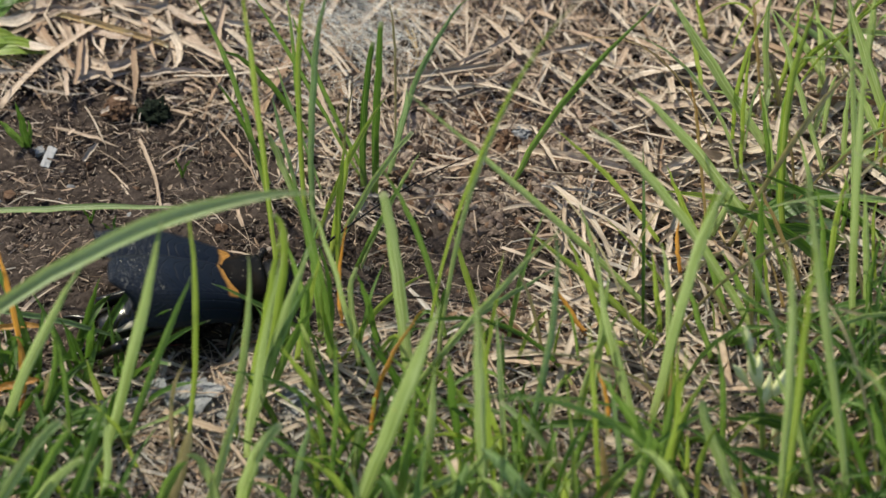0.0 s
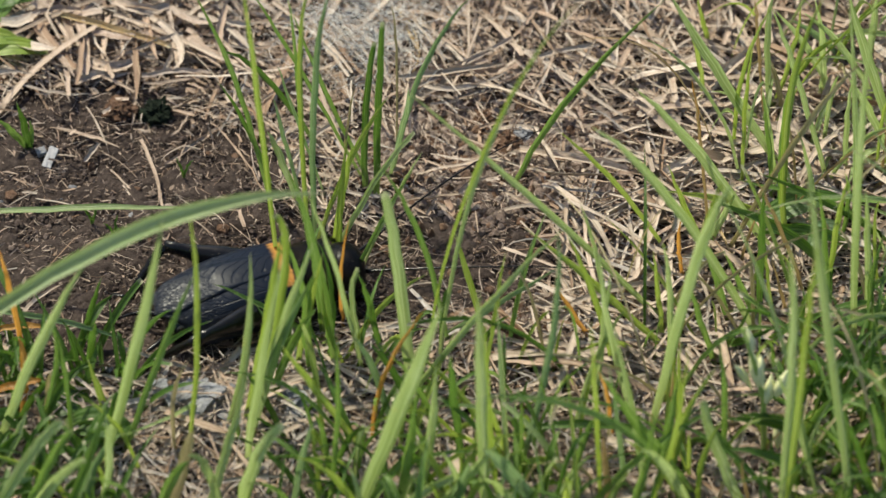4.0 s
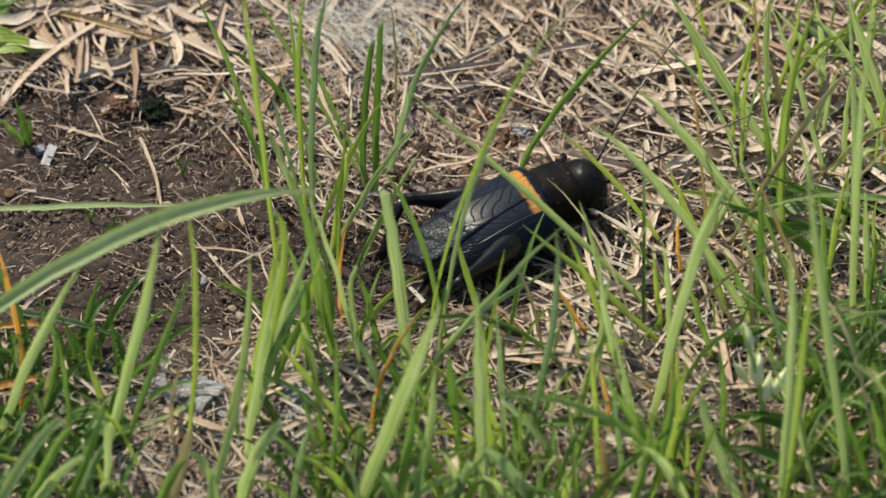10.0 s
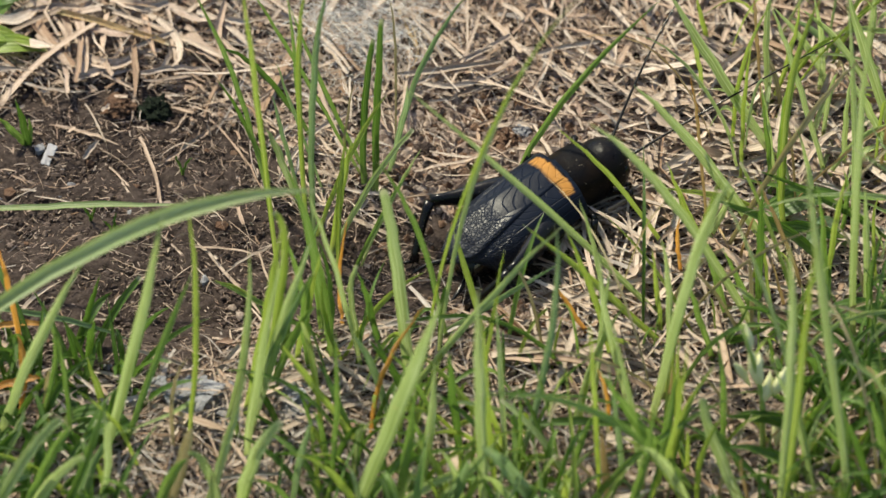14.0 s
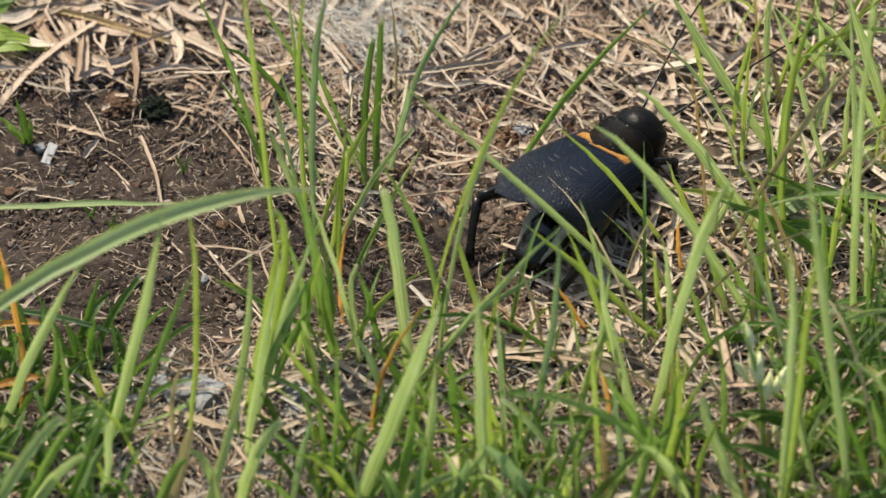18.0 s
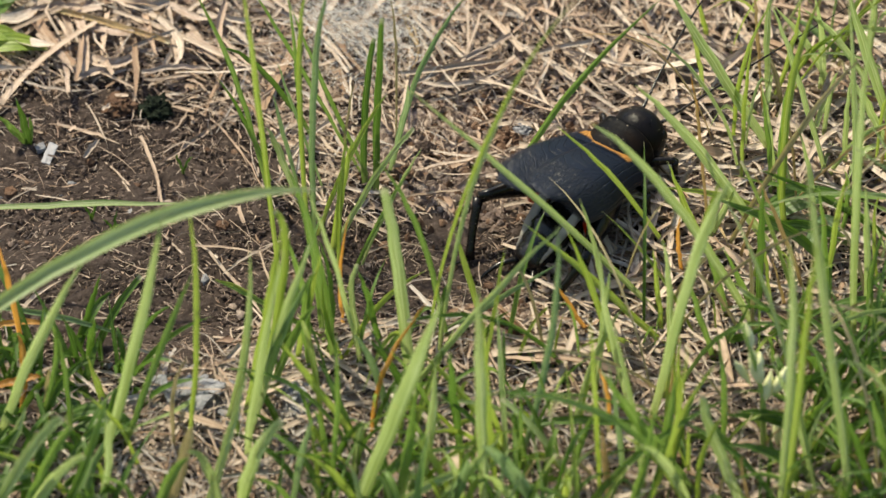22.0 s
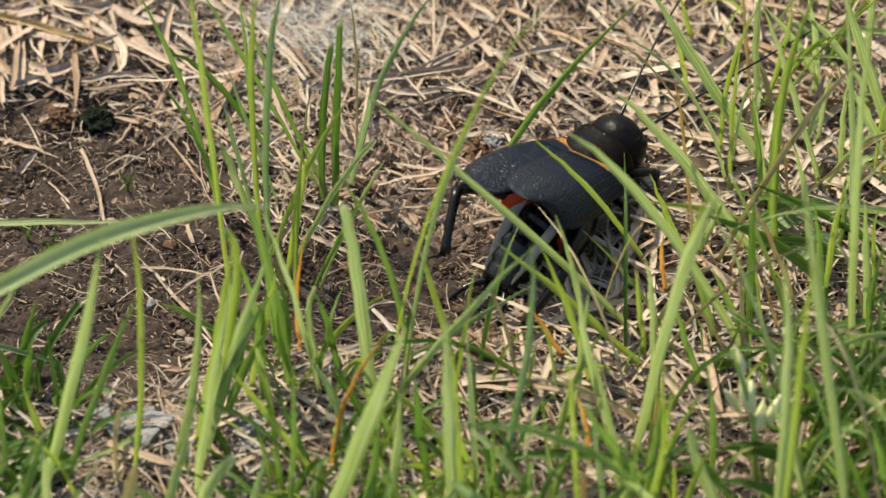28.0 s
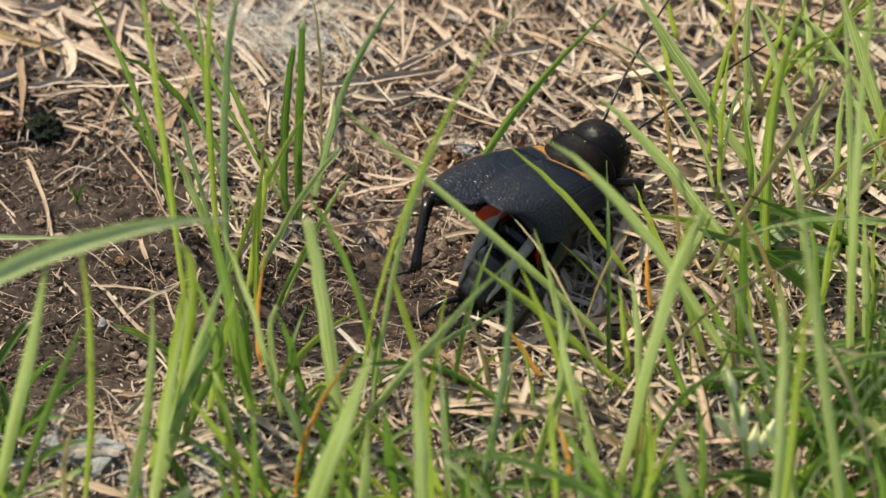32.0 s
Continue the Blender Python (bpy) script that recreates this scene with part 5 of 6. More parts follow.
straw((20.0, -13.5), (21.6, -16.3), (23.2, -19.6), 0.70, STRAW)
straw((23.8, -18.6), (21.8, -19.7), (19.2, -21.2), 0.30, STRAW)
straw((-24.0, -22.8), (-27.8, -22.5), (-31.6, -21.7), 0.30, LITTER)
straw((-26.5, -25.6), (-24.6, -24.6), (-23.3, -24.1), 0.25, LITTER)
straw((-33.8, -28.3), (-31.3, -28.2), (-29.3, -28.4), 0.25, LITTER)
straw((-21.2, -20.4), (-17.4, -19.4), (-13.6, -19.6), 0.40, STRAW)
straw((-21.6, -25.1), (-19.1, -23.2), (-17.3, -21.7), 0.40, LITTER)
straw((-19.9, -27.2), (-17.0, -26.4), (-14.1, -25.7), 0.35, STRAW)
straw((-24.0, -33.2), (-22.1, -31.8), (-20.8, -30.7), 0.35, LITTER)
straw((-19.1, -37.2), (-16.3, -35.8), (-13.4, -34.7), 0.35, STRAW)
straw((-13.8, -25.4), (-11.8, -27.5), (-9.8, -30.0), 0.35, STRAW)
straw((35.1, -1.9), (35.8, -4.0), (35.8, -6.4), 0.40, STRAW)
straw((32.8, 4.0), (35.7, 3.6), (38.6, 2.8), 0.60, STRAW)
straw((29.6, 4.0), (30.6, 0.8), (31.6, -2.3), 0.30, AMBER)
straw((28.3, -1.1), (29.6, -4.6), (30.8, -8.1), 0.45, STRAW)
straw((33.6, -11.1), (35.5, -13.7), (37.4, -16.3), 0.45, STRAW)
straw((25.5, -16.0), (26.7, -18.8), (28.0, -22.0), 0.75, STRAW)
straw((24.3, -14.7), (26.2, -14.3), (27.6, -14.4), 0.50, STRAW)
straw((31.7, -11.1), (33.7, -14.5), (35.5, -18.0), 0.35, STRAW)
straw((35.4, -12.7), (37.6, -14.3), (39.2, -16.3), 0.35, STRAW)
straw((39.7, -14.4), (41.2, -16.0), (42.2, -18.0), 0.35, STRAW)
straw((44.3, -4.8), (46.3, -4.1), (48.3, -3.8), 0.70, STRAW)
straw((45.8, 2.3), (47.5, 0.8), (49.0, -0.6), 0.70, STRAW)
straw((30.6, -30.8), (32.8, -30.1), (34.4, -29.7), 0.50, STRAW)
straw((-9.0, -0.4), (-5.2, 1.3), (-2.1, 0.4), 0.20, STRAW)
straw((2.2, -11.2), (5.3, -13.7), (7.1, -17.8), 0.35, STRAW)
straw((-5.2, -6.3), (-2.7, -3.8), (1.0, -4.6), 0.20, STRAW)
straw((-45.4, 8.0), (-41.0, 7.2), (-37.8, 5.5), 0.20, LITTER)
straw((-48.1, 11.4), (-43.6, 9.7), (-40.5, 10.6), 0.25, LITTER)
straw((-36.4, -1.3), (-32.6, -2.9), (-30.1, -2.1), 0.15, LITTER)
straw((-41.0, -11.2), (-38.6, -10.0), (-35.8, -9.2), 0.30, LITTER)
straw((25.9, 29.2), (32.2, 24.8), (36.6, 22.2), 0.70, STRAW)
straw((29.8, 31.4), (32.9, 29.2), (34.8, 27.0), 0.50, STRAW)
straw((33.5, 25.7), (34.7, 29.2), (35.6, 31.4), 0.80, STRAW)
straw((5.6, -10.0), (8.4, -13.7), (10.8, -16.2), 0.60, STRAW)
straw((5.6, -18.0), (10.2, -16.6), (15.7, -17.8), 1.30, STRAW)
straw((5.6, -16.2), (9.0, -15.3), (13.3, -15.5), 1.00, STRAW)
straw((11.4, -18.2), (12.6, -19.4), (13.8, -20.1), 0.30, STRAW)
straw((11.4, -19.0), (12.0, -21.0), (12.3, -22.7), 0.35, STRAW)
straw((12.3, -22.7), (16.9, -21.0), (23.1, -19.4), 0.30, STRAW)
straw((15.8, -8.3), (15.8, -10.8), (15.5, -12.9), 0.70, STRAW)
straw((20.0, -17.8), (21.3, -15.8), (22.5, -13.7), 0.25, STRAW)
straw((8.4, -12.9), (9.5, -11.6), (10.0, -10.0), 0.50, STRAW)
straw((19.5, -14.5), (21.2, -17.8), (23.1, -19.4), 0.80, STRAW)
straw((-14.3, 31.4), (-12.4, 27.9), (-10.8, 24.8), 0.70, STRAW)
straw((-4.1, 35.9), (1.0, 29.7), (4.2, 23.5), 0.45, STRAW)
straw((-5.4, 36.8), (-3.5, 31.4), (-2.2, 27.0), 0.40, AMBER)
straw((-2.2, 26.9), (4.2, 26.0), (7.4, 26.9), 0.90, STRAW)
straw((-2.2, 23.5), (2.3, 23.0), (7.4, 25.3), 0.60, STRAW)
straw((1.0, 23.5), (2.9, 28.8), (4.2, 34.1), 0.35, STRAW)
straw((-10.4, 24.0), (-10.3, 20.1), (-10.1, 17.5), 0.30, STRAW)
straw((-1.5, 14.0), (4.2, 12.7), (7.3, 13.8), 0.30, STRAW)
straw((30.8, 19.2), (32.0, 15.7), (32.5, 12.3), 0.60, STRAW)
straw((33.8, 13.1), (35.1, 13.8), (36.0, 14.9), 0.40, STRAW)
straw((34.4, 11.4), (35.2, 9.7), (35.5, 8.0), 0.50, STRAW)
straw((39.2, 25.3), (41.2, 27.9), (41.9, 30.6), 0.45, STRAW)
straw((44.4, 27.0), (45.6, 25.7), (46.5, 23.5), 0.40, STRAW)
straw((42.3, 22.7), (43.5, 21.8), (45.5, 22.2), 0.40, STRAW)
straw((39.6, 19.2), (40.6, 20.1), (41.5, 17.9), 0.50, STRAW)
straw((45.3, 19.2), (46.5, 16.6), (48.0, 14.9), 0.40, STRAW)
straw((48.7, 31.4), (49.2, 28.8), (49.4, 25.3), 0.50, STRAW)
straw((34.1, 2.1), (36.6, 2.9), (40.3, 2.1), 0.45, STRAW)
straw((24.8, 5.5), (27.6, 5.1), (29.7, 3.4), 0.40, STRAW)
straw((28.4, -1.3), (29.7, -4.6), (30.1, -7.9), 0.35, STRAW)
straw((30.3, -11.2), (32.5, -11.6), (34.3, -12.9), 0.40, STRAW)
straw((38.4, -0.4), (39.1, -2.1), (39.5, -4.6), 0.45, STRAW)

straw((-47.1, 35.9), (-45.4, 31.9), (-41.7, 26.8), 1.50, OLD)
straw((-50.2, 33.3), (-47.7, 33.7), (-45.5, 35.9), 1.30, LITTER)
straw((-44.1, 31.0), (-42.7, 27.5), (-42.1, 22.7), 0.70, OLD)
straw((-40.5, 28.8), (-37.9, 27.3), (-35.2, 28.4), 1.30, LITTER)
straw((-42.0, 36.4), (-40.7, 31.0), (-40.4, 25.9), 1.20, OLD)
straw((-38.1, 35.0), (-38.4, 29.3), (-37.2, 25.6), 0.90, LITTER)
straw((-35.1, 31.9), (-34.6, 26.6), (-34.7, 22.4), 0.70, OLD)
straw((-32.3, 33.7), (-29.5, 29.4), (-30.8, 26.2), 1.00, LITTER)
straw((-29.1, 31.9), (-25.8, 29.1), (-22.6, 28.0), 1.20, OLD)
straw((-27.9, 35.5), (-23.3, 32.3), (-21.3, 28.4), 0.80, LITTER)
straw((-34.0, 25.8), (-30.2, 26.5), (-26.4, 26.3), 0.60, OLD)
straw((-48.9, 31.0), (-46.2, 29.3), (-43.7, 29.7), 1.40, LITTER)
straw((-46.6, 37.3), (-43.3, 35.3), (-38.8, 35.7), 1.20, OLD)
straw((-37.5, 36.8), (-34.3, 35.5), (-31.1, 36.2), 1.30, LITTER)
straw((-40.0, 32.8), (-36.7, 31.7), (-33.4, 32.1), 0.90, OLD)
straw((-43.9, 35.9), (-42.6, 33.3), (-42.7, 29.3), 1.10, LITTER)
straw((-34.0, 35.9), (-33.4, 31.9), (-32.2, 28.0), 0.80, OLD)
straw((-24.7, 36.4), (-25.5, 31.9), (-24.8, 27.5), 0.90, LITTER)
straw((-31.1, 36.4), (-28.2, 34.1), (-25.0, 34.6), 1.00, OLD)
straw((13.9, -17.4), (9.6, -16.7), (4.8, -18.2), 1.40, STRAW)
straw((18.8, -16.1), (15.1, -17.4), (10.8, -19.0), 1.20, STRAW)
straw((4.7, -9.1), (7.8, -13.3), (10.8, -17.4), 0.70, STRAW)
straw((18.1, -5.8), (17.2, -10.8), (15.8, -14.9), 0.90, GREY)
straw((24.5, 6.8), (22.8, 0.9), (20.8, -5.8), 1.20, STRAW)
straw((21.9, 0.9), (21.3, -5.8), (22.0, -11.6), 0.60, GREY)
straw((26.4, 5.1), (25.0, -0.8), (25.2, -6.7), 0.70, STRAW)
straw((24.8, 5.9), (25.7, 3.4), (25.3, 0.9), 1.50, STRAW)


# ---- the field cricket; x forward, origin in the body's axis at the wing roots ----
def loft(bm, sections, n=24, power=2.0, close=True):
    """Skin over oval sections (x, z, half width, half height)."""
    rings = []
    for x, z, hw, hh in sections:
        ring = []
        for k in range(n):
            a = 2 * math.pi * k / n
            c, s = math.cos(a), math.sin(a)
            ring.append(bm.verts.new((x, hw * math.copysign(abs(c) ** (2 / power), c), z + hh * math.copysign(abs(s) ** (2 / power), s))))
        rings.append(ring)
    for p, q in zip(rings, rings[1:]):
        for k in range(n):
            bm.faces.new((p[k], p[(k + 1) % n], q[(k + 1) % n], q[k]))
    if close:
        bm.faces.new(rings[0][::-1])
        bm.faces.new(rings[-1])
    bmesh.ops.recalc_face_normals(bm, faces=bm.faces)
    return bm


def tube(bm, pts, radii, n=10, flat=1.0):
    """A limb along points with these radii; flat squeezes it sideways."""
    pts = [Vector(p) for p in pts]
    rings = []
    for i, (p, r) in enumerate(zip(pts, radii)):
        d = (pts[min(i + 1, len(pts) - 1)] - pts[max(i - 1, 0)]).normalized()
        side = d.cross(Vector((0, 0, 1)))
        side = (side if side.length > 1e-3 else Vector((0, 1, 0))).normalized()
        upw = side.cross(d)
        rings.append([bm.verts.new(p + side * r * flat * math.cos(2 * math.pi * k / n) + upw * r * math.sin(2 * math.pi * k / n)) for k in range(n)])
    for p, q in zip(rings, rings[1:]):
        for k in range(n):
            bm.faces.new((p[k], p[(k + 1) % n], q[(k + 1) % n], q[k]))
    bm.faces.new(rings[0][::-1])
    bm.faces.new(rings[-1])
    bmesh.ops.recalc_face_normals(bm, faces=bm.faces)
    return bm


def between(a, b, n, sag=(0, 0, 0)):
    a, b, sag = Vector(a), Vector(b), Vector(sag)
    return [a.lerp(b, i / (n - 1)) + sag * math.sin(math.pi * i / (n - 1)) for i in range(n)]


cricket = new("field_cricket")
cricket.empty_display_size = 0.005
tagged(cricket, "glossy black field cricket with yellow-orange bands at its wing roots", "cricket")

# abdomen of ringed segments, drooping to the tail
sec = []
for i in range(46):
    s = i / 45
    x = 1.5 - 15.5 * s
    ring = 1 + 0.15 * ((s * 9) % 1.0) ** 0.7 - 0.08
    girth = (1.0 - 0.10 * s - 0.75 * max(0.0, s - 0.72) ** 1.3 * 2.0) * ring
    sec.append((x, -0.9 - 2.2 * s * s, 3.05 * girth, 2.9 * girth))
abdomen = part("abdomen", loft(bmesh.new(), sec), BELLY, cricket, "glossy black ringed abdomen")
part("thorax", loft(bmesh.new(), [(-2.5, -1.2, 2.2, 1.6), (-1, -1.2, 2.9, 2.4), (1.5, -1.2, 3.0, 2.5), (4, -1.0, 2.8, 2.3), (5, -0.8, 2.2, 1.8)]), BELLY, cricket)
for side in (1, -1):
    bm = bmesh.new()
    tube(bm, [(-2.0, side * 2.5, 1.6), (-5, side * 2.5, 1.25), (-7.5, side * 2.35, 0.65), (-10.5, side * 2.1, -0.4), (-13.2, side * 1.7, -1.7)], [0.22, 0.33, 0.36, 0.30, 0.08], 10, 1.7)
    part("side_membrane", bm, MEMBRANE, abdomen, "grey folded hind wing edge")
    tail = bmesh.new()
    pts = between((-13.4, side * 0.9, -2.8), (-18.8, side * 3.2, -3.4), 8, (0, side * 0.5, 0.5))
    tube(tail, pts, [0.42, 0.40, 0.36, 0.31, 0.26, 0.2, 0.13, 0.05], 8)
    part("cercus", tail, LEG, abdomen, "tapered black tail feeler")

# collar plate with raised rims
sec = [(-0.4, -0.1, 3.0, 2.7), (-0.3, -0.05, 3.35, 3.05), (0.1, 0.0, 3.5, 3.2), (0.35, 0.0, 3.38, 3.05), (1.6, 0.0, 3.50, 3.12), (3.0, 0.0, 3.55, 3.12), (4.2, 0.0, 3.45, 3.02), (4.5, 0.0, 3.52, 3.10), (4.75, 0.0, 3.40, 2.98), (4.85, 0.0, 3.0, 2.6)]
sec = [(x, z - 0.015 * max(x, 0) ** 2, hw, hh) for x, z, hw, hh in sec]
part("pronotum", loft(bmesh.new(), sec, 32, 2.5), COLLAR, cricket, "brownish black collar plate with raised rims")

# round head with eyes, mouthparts and feelers
sec = []
for i in range(15):
    a = math.pi * i / 14
    sec.append((6.2 - 2.55 * math.cos(a) + 0.25 * math.sin(a), -0.35, 0.05 + 3.30 * math.sin(a) ** 0.75, 0.05 + 3.35 * math.sin(a) ** 0.75))
head = part("head", loft(bmesh.new(), sec, 28), SHELL, cricket, "round polished black head")
head.matrix_basis = Matrix.Translation(Vector((0.0, 0, 0.35)) * MM) @ pose(0, 0, 0, 0, 10, 0) @ Matrix.Scale(0.98, 4)
for side in (1, -1):
    bm = bmesh.new()
    bmesh.ops.create_uvsphere(bm, u_segments=14, v_segments=10, radius=0.85)
    bmesh.ops.scale(bm, vec=(0.8, 0.6, 1.2), verts=bm.verts)
    bmesh.ops.translate(bm, vec=(7.4, side * 2.65, 0.3), verts=bm.verts)
    part("eye", bm, EYE, head, "shiny black compound eye")
    part("mandible", tube(bmesh.new(), between((7.6, side * 1.2, -2.2), (8.0, side * 0.4, -4.0), 5, (0.5, side * 0.4, 0)), [0.9, 1.0, 0.85, 0.6, 0.25], 10), SHELL, head)
    part("palp", tube(bmesh.new(), [(7.8, side * 1.6, -2.8), (9.0, side * 2.0, -2.9), (9.6, side * 1.8, -4.0), (9.5, side * 1.5, -4.6)], [0.22, 0.2, 0.18, 0.24], 8), LEG, head)
part("lip", loft(bmesh.new(), [(7.4, -2.6, 1.2, 0.9), (8.1, -2.7, 1.2, 1.0), (8.5, -2.9, 0.8, 0.8)], 14), SHELL, head)
antennae = []
for side in (1, -1):
    bm = bmesh.new()
    pts = [Vector((27.0 * (i / 21), side * 1.2 * math.sin(2.2 * i / 21), 1.6 * math.sin(2.6 * i / 21))) for i in range(22)]
    tube(bm, pts, [0.26, 0.22] + [0.17 - 0.12 * i / 20 for i in range(20)], 7)
    ob = part("antenna", bm, LEG, cricket, "long thin black feeler")
    ob.location = Vector((7.9, side * 1.25, -0.3)) * MM
    antennae.append((ob, side))


def wing(side):
    """A leathery fore wing: flat back field, folded down along the flank, rounded end."""
    nu, nv = 21, 30
    verts, uvs = [], []
    for j in range(nv):
        v = j / (nv - 1)
        shape = max(0.0, 1 - ((v - 0.84) / 0.16) ** 2.4) ** 0.5 if v > 0.84 else 1.0
        full = 0.92 - 0.06 * v + 0.20 * math.sin(math.pi * min(1.0, v * 0.72)) ** 2
        near_end = 0.42 + 0.58 * shape
        for i in range(nu):
            u = i / (nu - 1)
            run = -1.7 + 8.6 * u
            flat_w = 3.2
            if run < flat_w:
                y, z = run, 0.30 * (1 - (run / flat_w) ** 2)
            else:
                d = run - flat_w
                y, z = flat_w + 0.66 * d, -0.20 * d - 0.13 * d * d
            ridge = 0.05 * math.sin(7 * u + 13 * v) * math.sin(math.pi * v) * (1 - u)
            x = 0.6 - 15.6 * v * (1 - 0.22 * max(0.0, u - 0.4) / 0.6) - 0.4 * (1 - abs(2 * u - 0.8)) * v
            y, z = 2.3 + (y * full - 2.3) * near_end, z * full * (0.25 + 0.75 * near_end)
            verts.append((x, side * y, z + ridge * 0.6 - 3.0 * v * v))
            uvs.append((u, v))
    top = len(verts)
    verts += [(x, y * 0.985, z - 0.10) for x, y, z in verts]
    uvs += uvs
    faces = []
    for j in range(nv - 1):
        for i in range(nu - 1):
            a = j * nu + i
            q = (a, a + 1, a + nu + 1, a + nu)
            faces.append(q if side < 0 else q[::-1])
            w = tuple(top + k for k in q)
            faces.append(w[::-1] if side < 0 else w)
    rim = [i for i in range(nu)] + [j * nu + nu - 1 for j in range(1, nv)] + [(nv - 1) * nu + i for i in range(nu - 2, -1, -1)] + [j * nu for j in range(nv - 2, 0, -1)]
    for a, b in zip(rim, rim[1:] + rim[:1]):
        q = (a, b, b + top, a + top)
        faces.append(q[::-1] if side < 0 else q)
    ob = mesh_of("wing", verts, faces, WING, uvs)
    ob.parent = cricket
    ob.location = Vector((0, side * 0.15, 2.75 + (0.12 if side < 0 else 0))) * MM
    return tagged(ob, "leathery black fore wing with a yellow-orange root band")


wings = [(wing(1), 1), (wing(-1), -1)]


def leg(name, side, hip, knee, foot, toe, thick, label, spines=0, red=False):
    """Thigh with shank, foot and spines under it; turns at the hip."""
    hip, knee, foot, toe = (Vector((p[0], p[1] * side, p[2])) for p in (hip, knee, foot, toe))
    o = Vector((0, 0, 0))
    bm = bmesh.new()
    pts = between(o, knee - hip, 10, (0, 0, 0.25))
    prof = (0.62, 0.92, 1.0, 0.97, 0.88, 0.74, 0.58, 0.44, 0.36, 0.38) if red else (0.8, 1.0, 1.0, 0.95, 0.9, 0.85, 0.8, 0.72, 0.68, 0.72)
    tube(bm, pts, [thick * k for k in prof], 14, 0.7)
    thigh = part(name, bm, LEG, cricket, label)
    thigh.location = hip * MM
    a, b, c = knee - hip, foot - hip, toe - hip
    part("shank", tube(bmesh.new(), between(a, b, 7, (-0.25, 0, 0)), [thick * k for k in ((0.30, 0.25, 0.23, 0.22, 0.21, 0.22, 0.25) if red else (0.6, 0.55, 0.5, 0.48, 0.46, 0.48, 0.5))], 9), LEG, thigh)
    part("foot", tube(bmesh.new(), [b, b.lerp(c, 0.45), b.lerp(c, 0.5), b.lerp(c, 0.7), b.lerp(c, 0.73), c], [0.22, 0.2, 0.15, 0.2, 0.14, 0.08], 8), LEG, thigh)
    for k in (1, -1):
        part("claw", tube(bmesh.new(), [c, c.lerp(c + (c - b) * 0.25, 0.6) + Vector((0, 0.22 * k, 0)), c + (c - b) * 0.25 + Vector((0, 0.4 * k, -0.15))], [0.09, 0.07, 0.02], 6), LEG, thigh)
    for k in range(spines):
        at = a.lerp(b, 0.35 + 0.65 * (k // 2) / max(1, spines // 2 - 1))
        tip = at + Vector((-0.9, (0.5 if k % 2 else -0.5), -0.55))
        part("spine", tube(bmesh.new(), [at, tip], [0.10, 0.015], 6), LEG, thigh)
    if red:
        bm = bmesh.new()
        pts = [p + Vector((0.1, -side * 0.40 * thick, -0.55 * thick)) for p in between(o, a, 10, (0, 0, 0.25))[1:6]]
        tube(bm, pts, [thick * k for k in (0.45, 0.82, 0.92, 0.78, 0.35)], 12, 0.72)
        part("red_underside", bm, RED, thigh, "bright red inner side of the thigh")
    return thigh, hip, foot, side


legs = []
for side in (1, -1):
    legs.append((*leg("hind_leg", side, (-1.6, 2.5, -1.6), (-12.6, 7.2, -0.7), (-16.2, 4.9, -6.2), (-18.2, 6.2, -6.7), 2.25, "stout black jumping leg with spiny shank", 8, True), "hind"))
    legs.append((*leg("middle_leg", side, (1.2, 2.4, -2.2), (0.4, 6.0, -0.8), (-0.6, 7.2, -5.0), (-1.6, 8.6, -5.3), 0.72, "short black walking leg"), "middle"))
    legs.append((*leg("front_leg", side, (3.8, 2.2, -2.2), (6.0, 5.0, -0.8), (6.8, 5.8, -5.0), (8.4, 6.6, -5.3), 0.72, "short black walking leg"), "front"))


# ---- small things on the ground ----
def lump(name, x, y, size, material, label, category, seed, pieces=14, flat=0.7):
    """A clod of several crumbs pressed together."""
    r = np.random.default_rng(seed)
    bm = bmesh.new()
    bmesh.ops.create_icosphere(bm, subdivisions=4, radius=1.0)
    shift, knobs = Vector(r.uniform(-50, 50, 3)), 1.2 + pieces * 0.05
    for v in bm.verts:
        d = v.co.normalized()
        n = noise.noise(d * knobs + shift) * 0.55 + noise.noise(d * knobs * 2.3 + shift) * 0.45 + noise.noise(d * knobs * 5 + shift) * 0.22
        v.co = Vector((d.x, d.y, d.z * flat)) * size * (0.85 + 0.8 * n)
    ob = part(name, bm, material, None, smooth=False)
    ob.location = Vector((x, y, float(ground_height(x, y)) + 0.25 * size)) * MM
    return tagged(ob, label, category)


lump("animal_dropping", -32.4, 21.6, 1.9, MOSS, "dark greenish black animal dropping on bare soil", "dropping", 1, 26)
lump("clay_clod", -36.4, 22.0, 1.8, CLAY, "rusty brown crumbly clay clod on soil", "clod", 2, 22)
lump("clay_clod", 7.3, 16.6, 1.5, CLAY, "brown clay clod among dry straw", "clod", 3, 18)
lump("clay_clod", 4.8, 20.2, 1.6, CLAY, "brown clay clod among dry straw", "clod", 4, 18)
lump("clay_clod", -2.0, 15.0, 1.4, CRUMB, "dark soil clod beside a tuft of grass", "clod", 5, 16)
lump("soil_clod", -4.5, 11.5, 1.3, CLAY, "brown soil clod beside a tuft of grass", "clod", 6, 16)
lump("soil_clod", 9.0, 17.5, 1.2, PALE, "pale grey soil clod among dry straw", "clod", 7, 12)
lump("pale_pebble", -15.6, -23.2, 2.2, PALE, "bluish grey lump of dried soil under straws", "pebble", 9, 8)
lump("pale_pebble", -26.6, -21.3, 2.6, PALE, "bluish grey lump of dried soil under straws", "pebble", 10, 9, 0.4)
lump("pale_pebble", -22.0, -24.5, 2.2, PALE, "bluish grey lump of dried soil under straws", "pebble", 12, 8, 0.4)
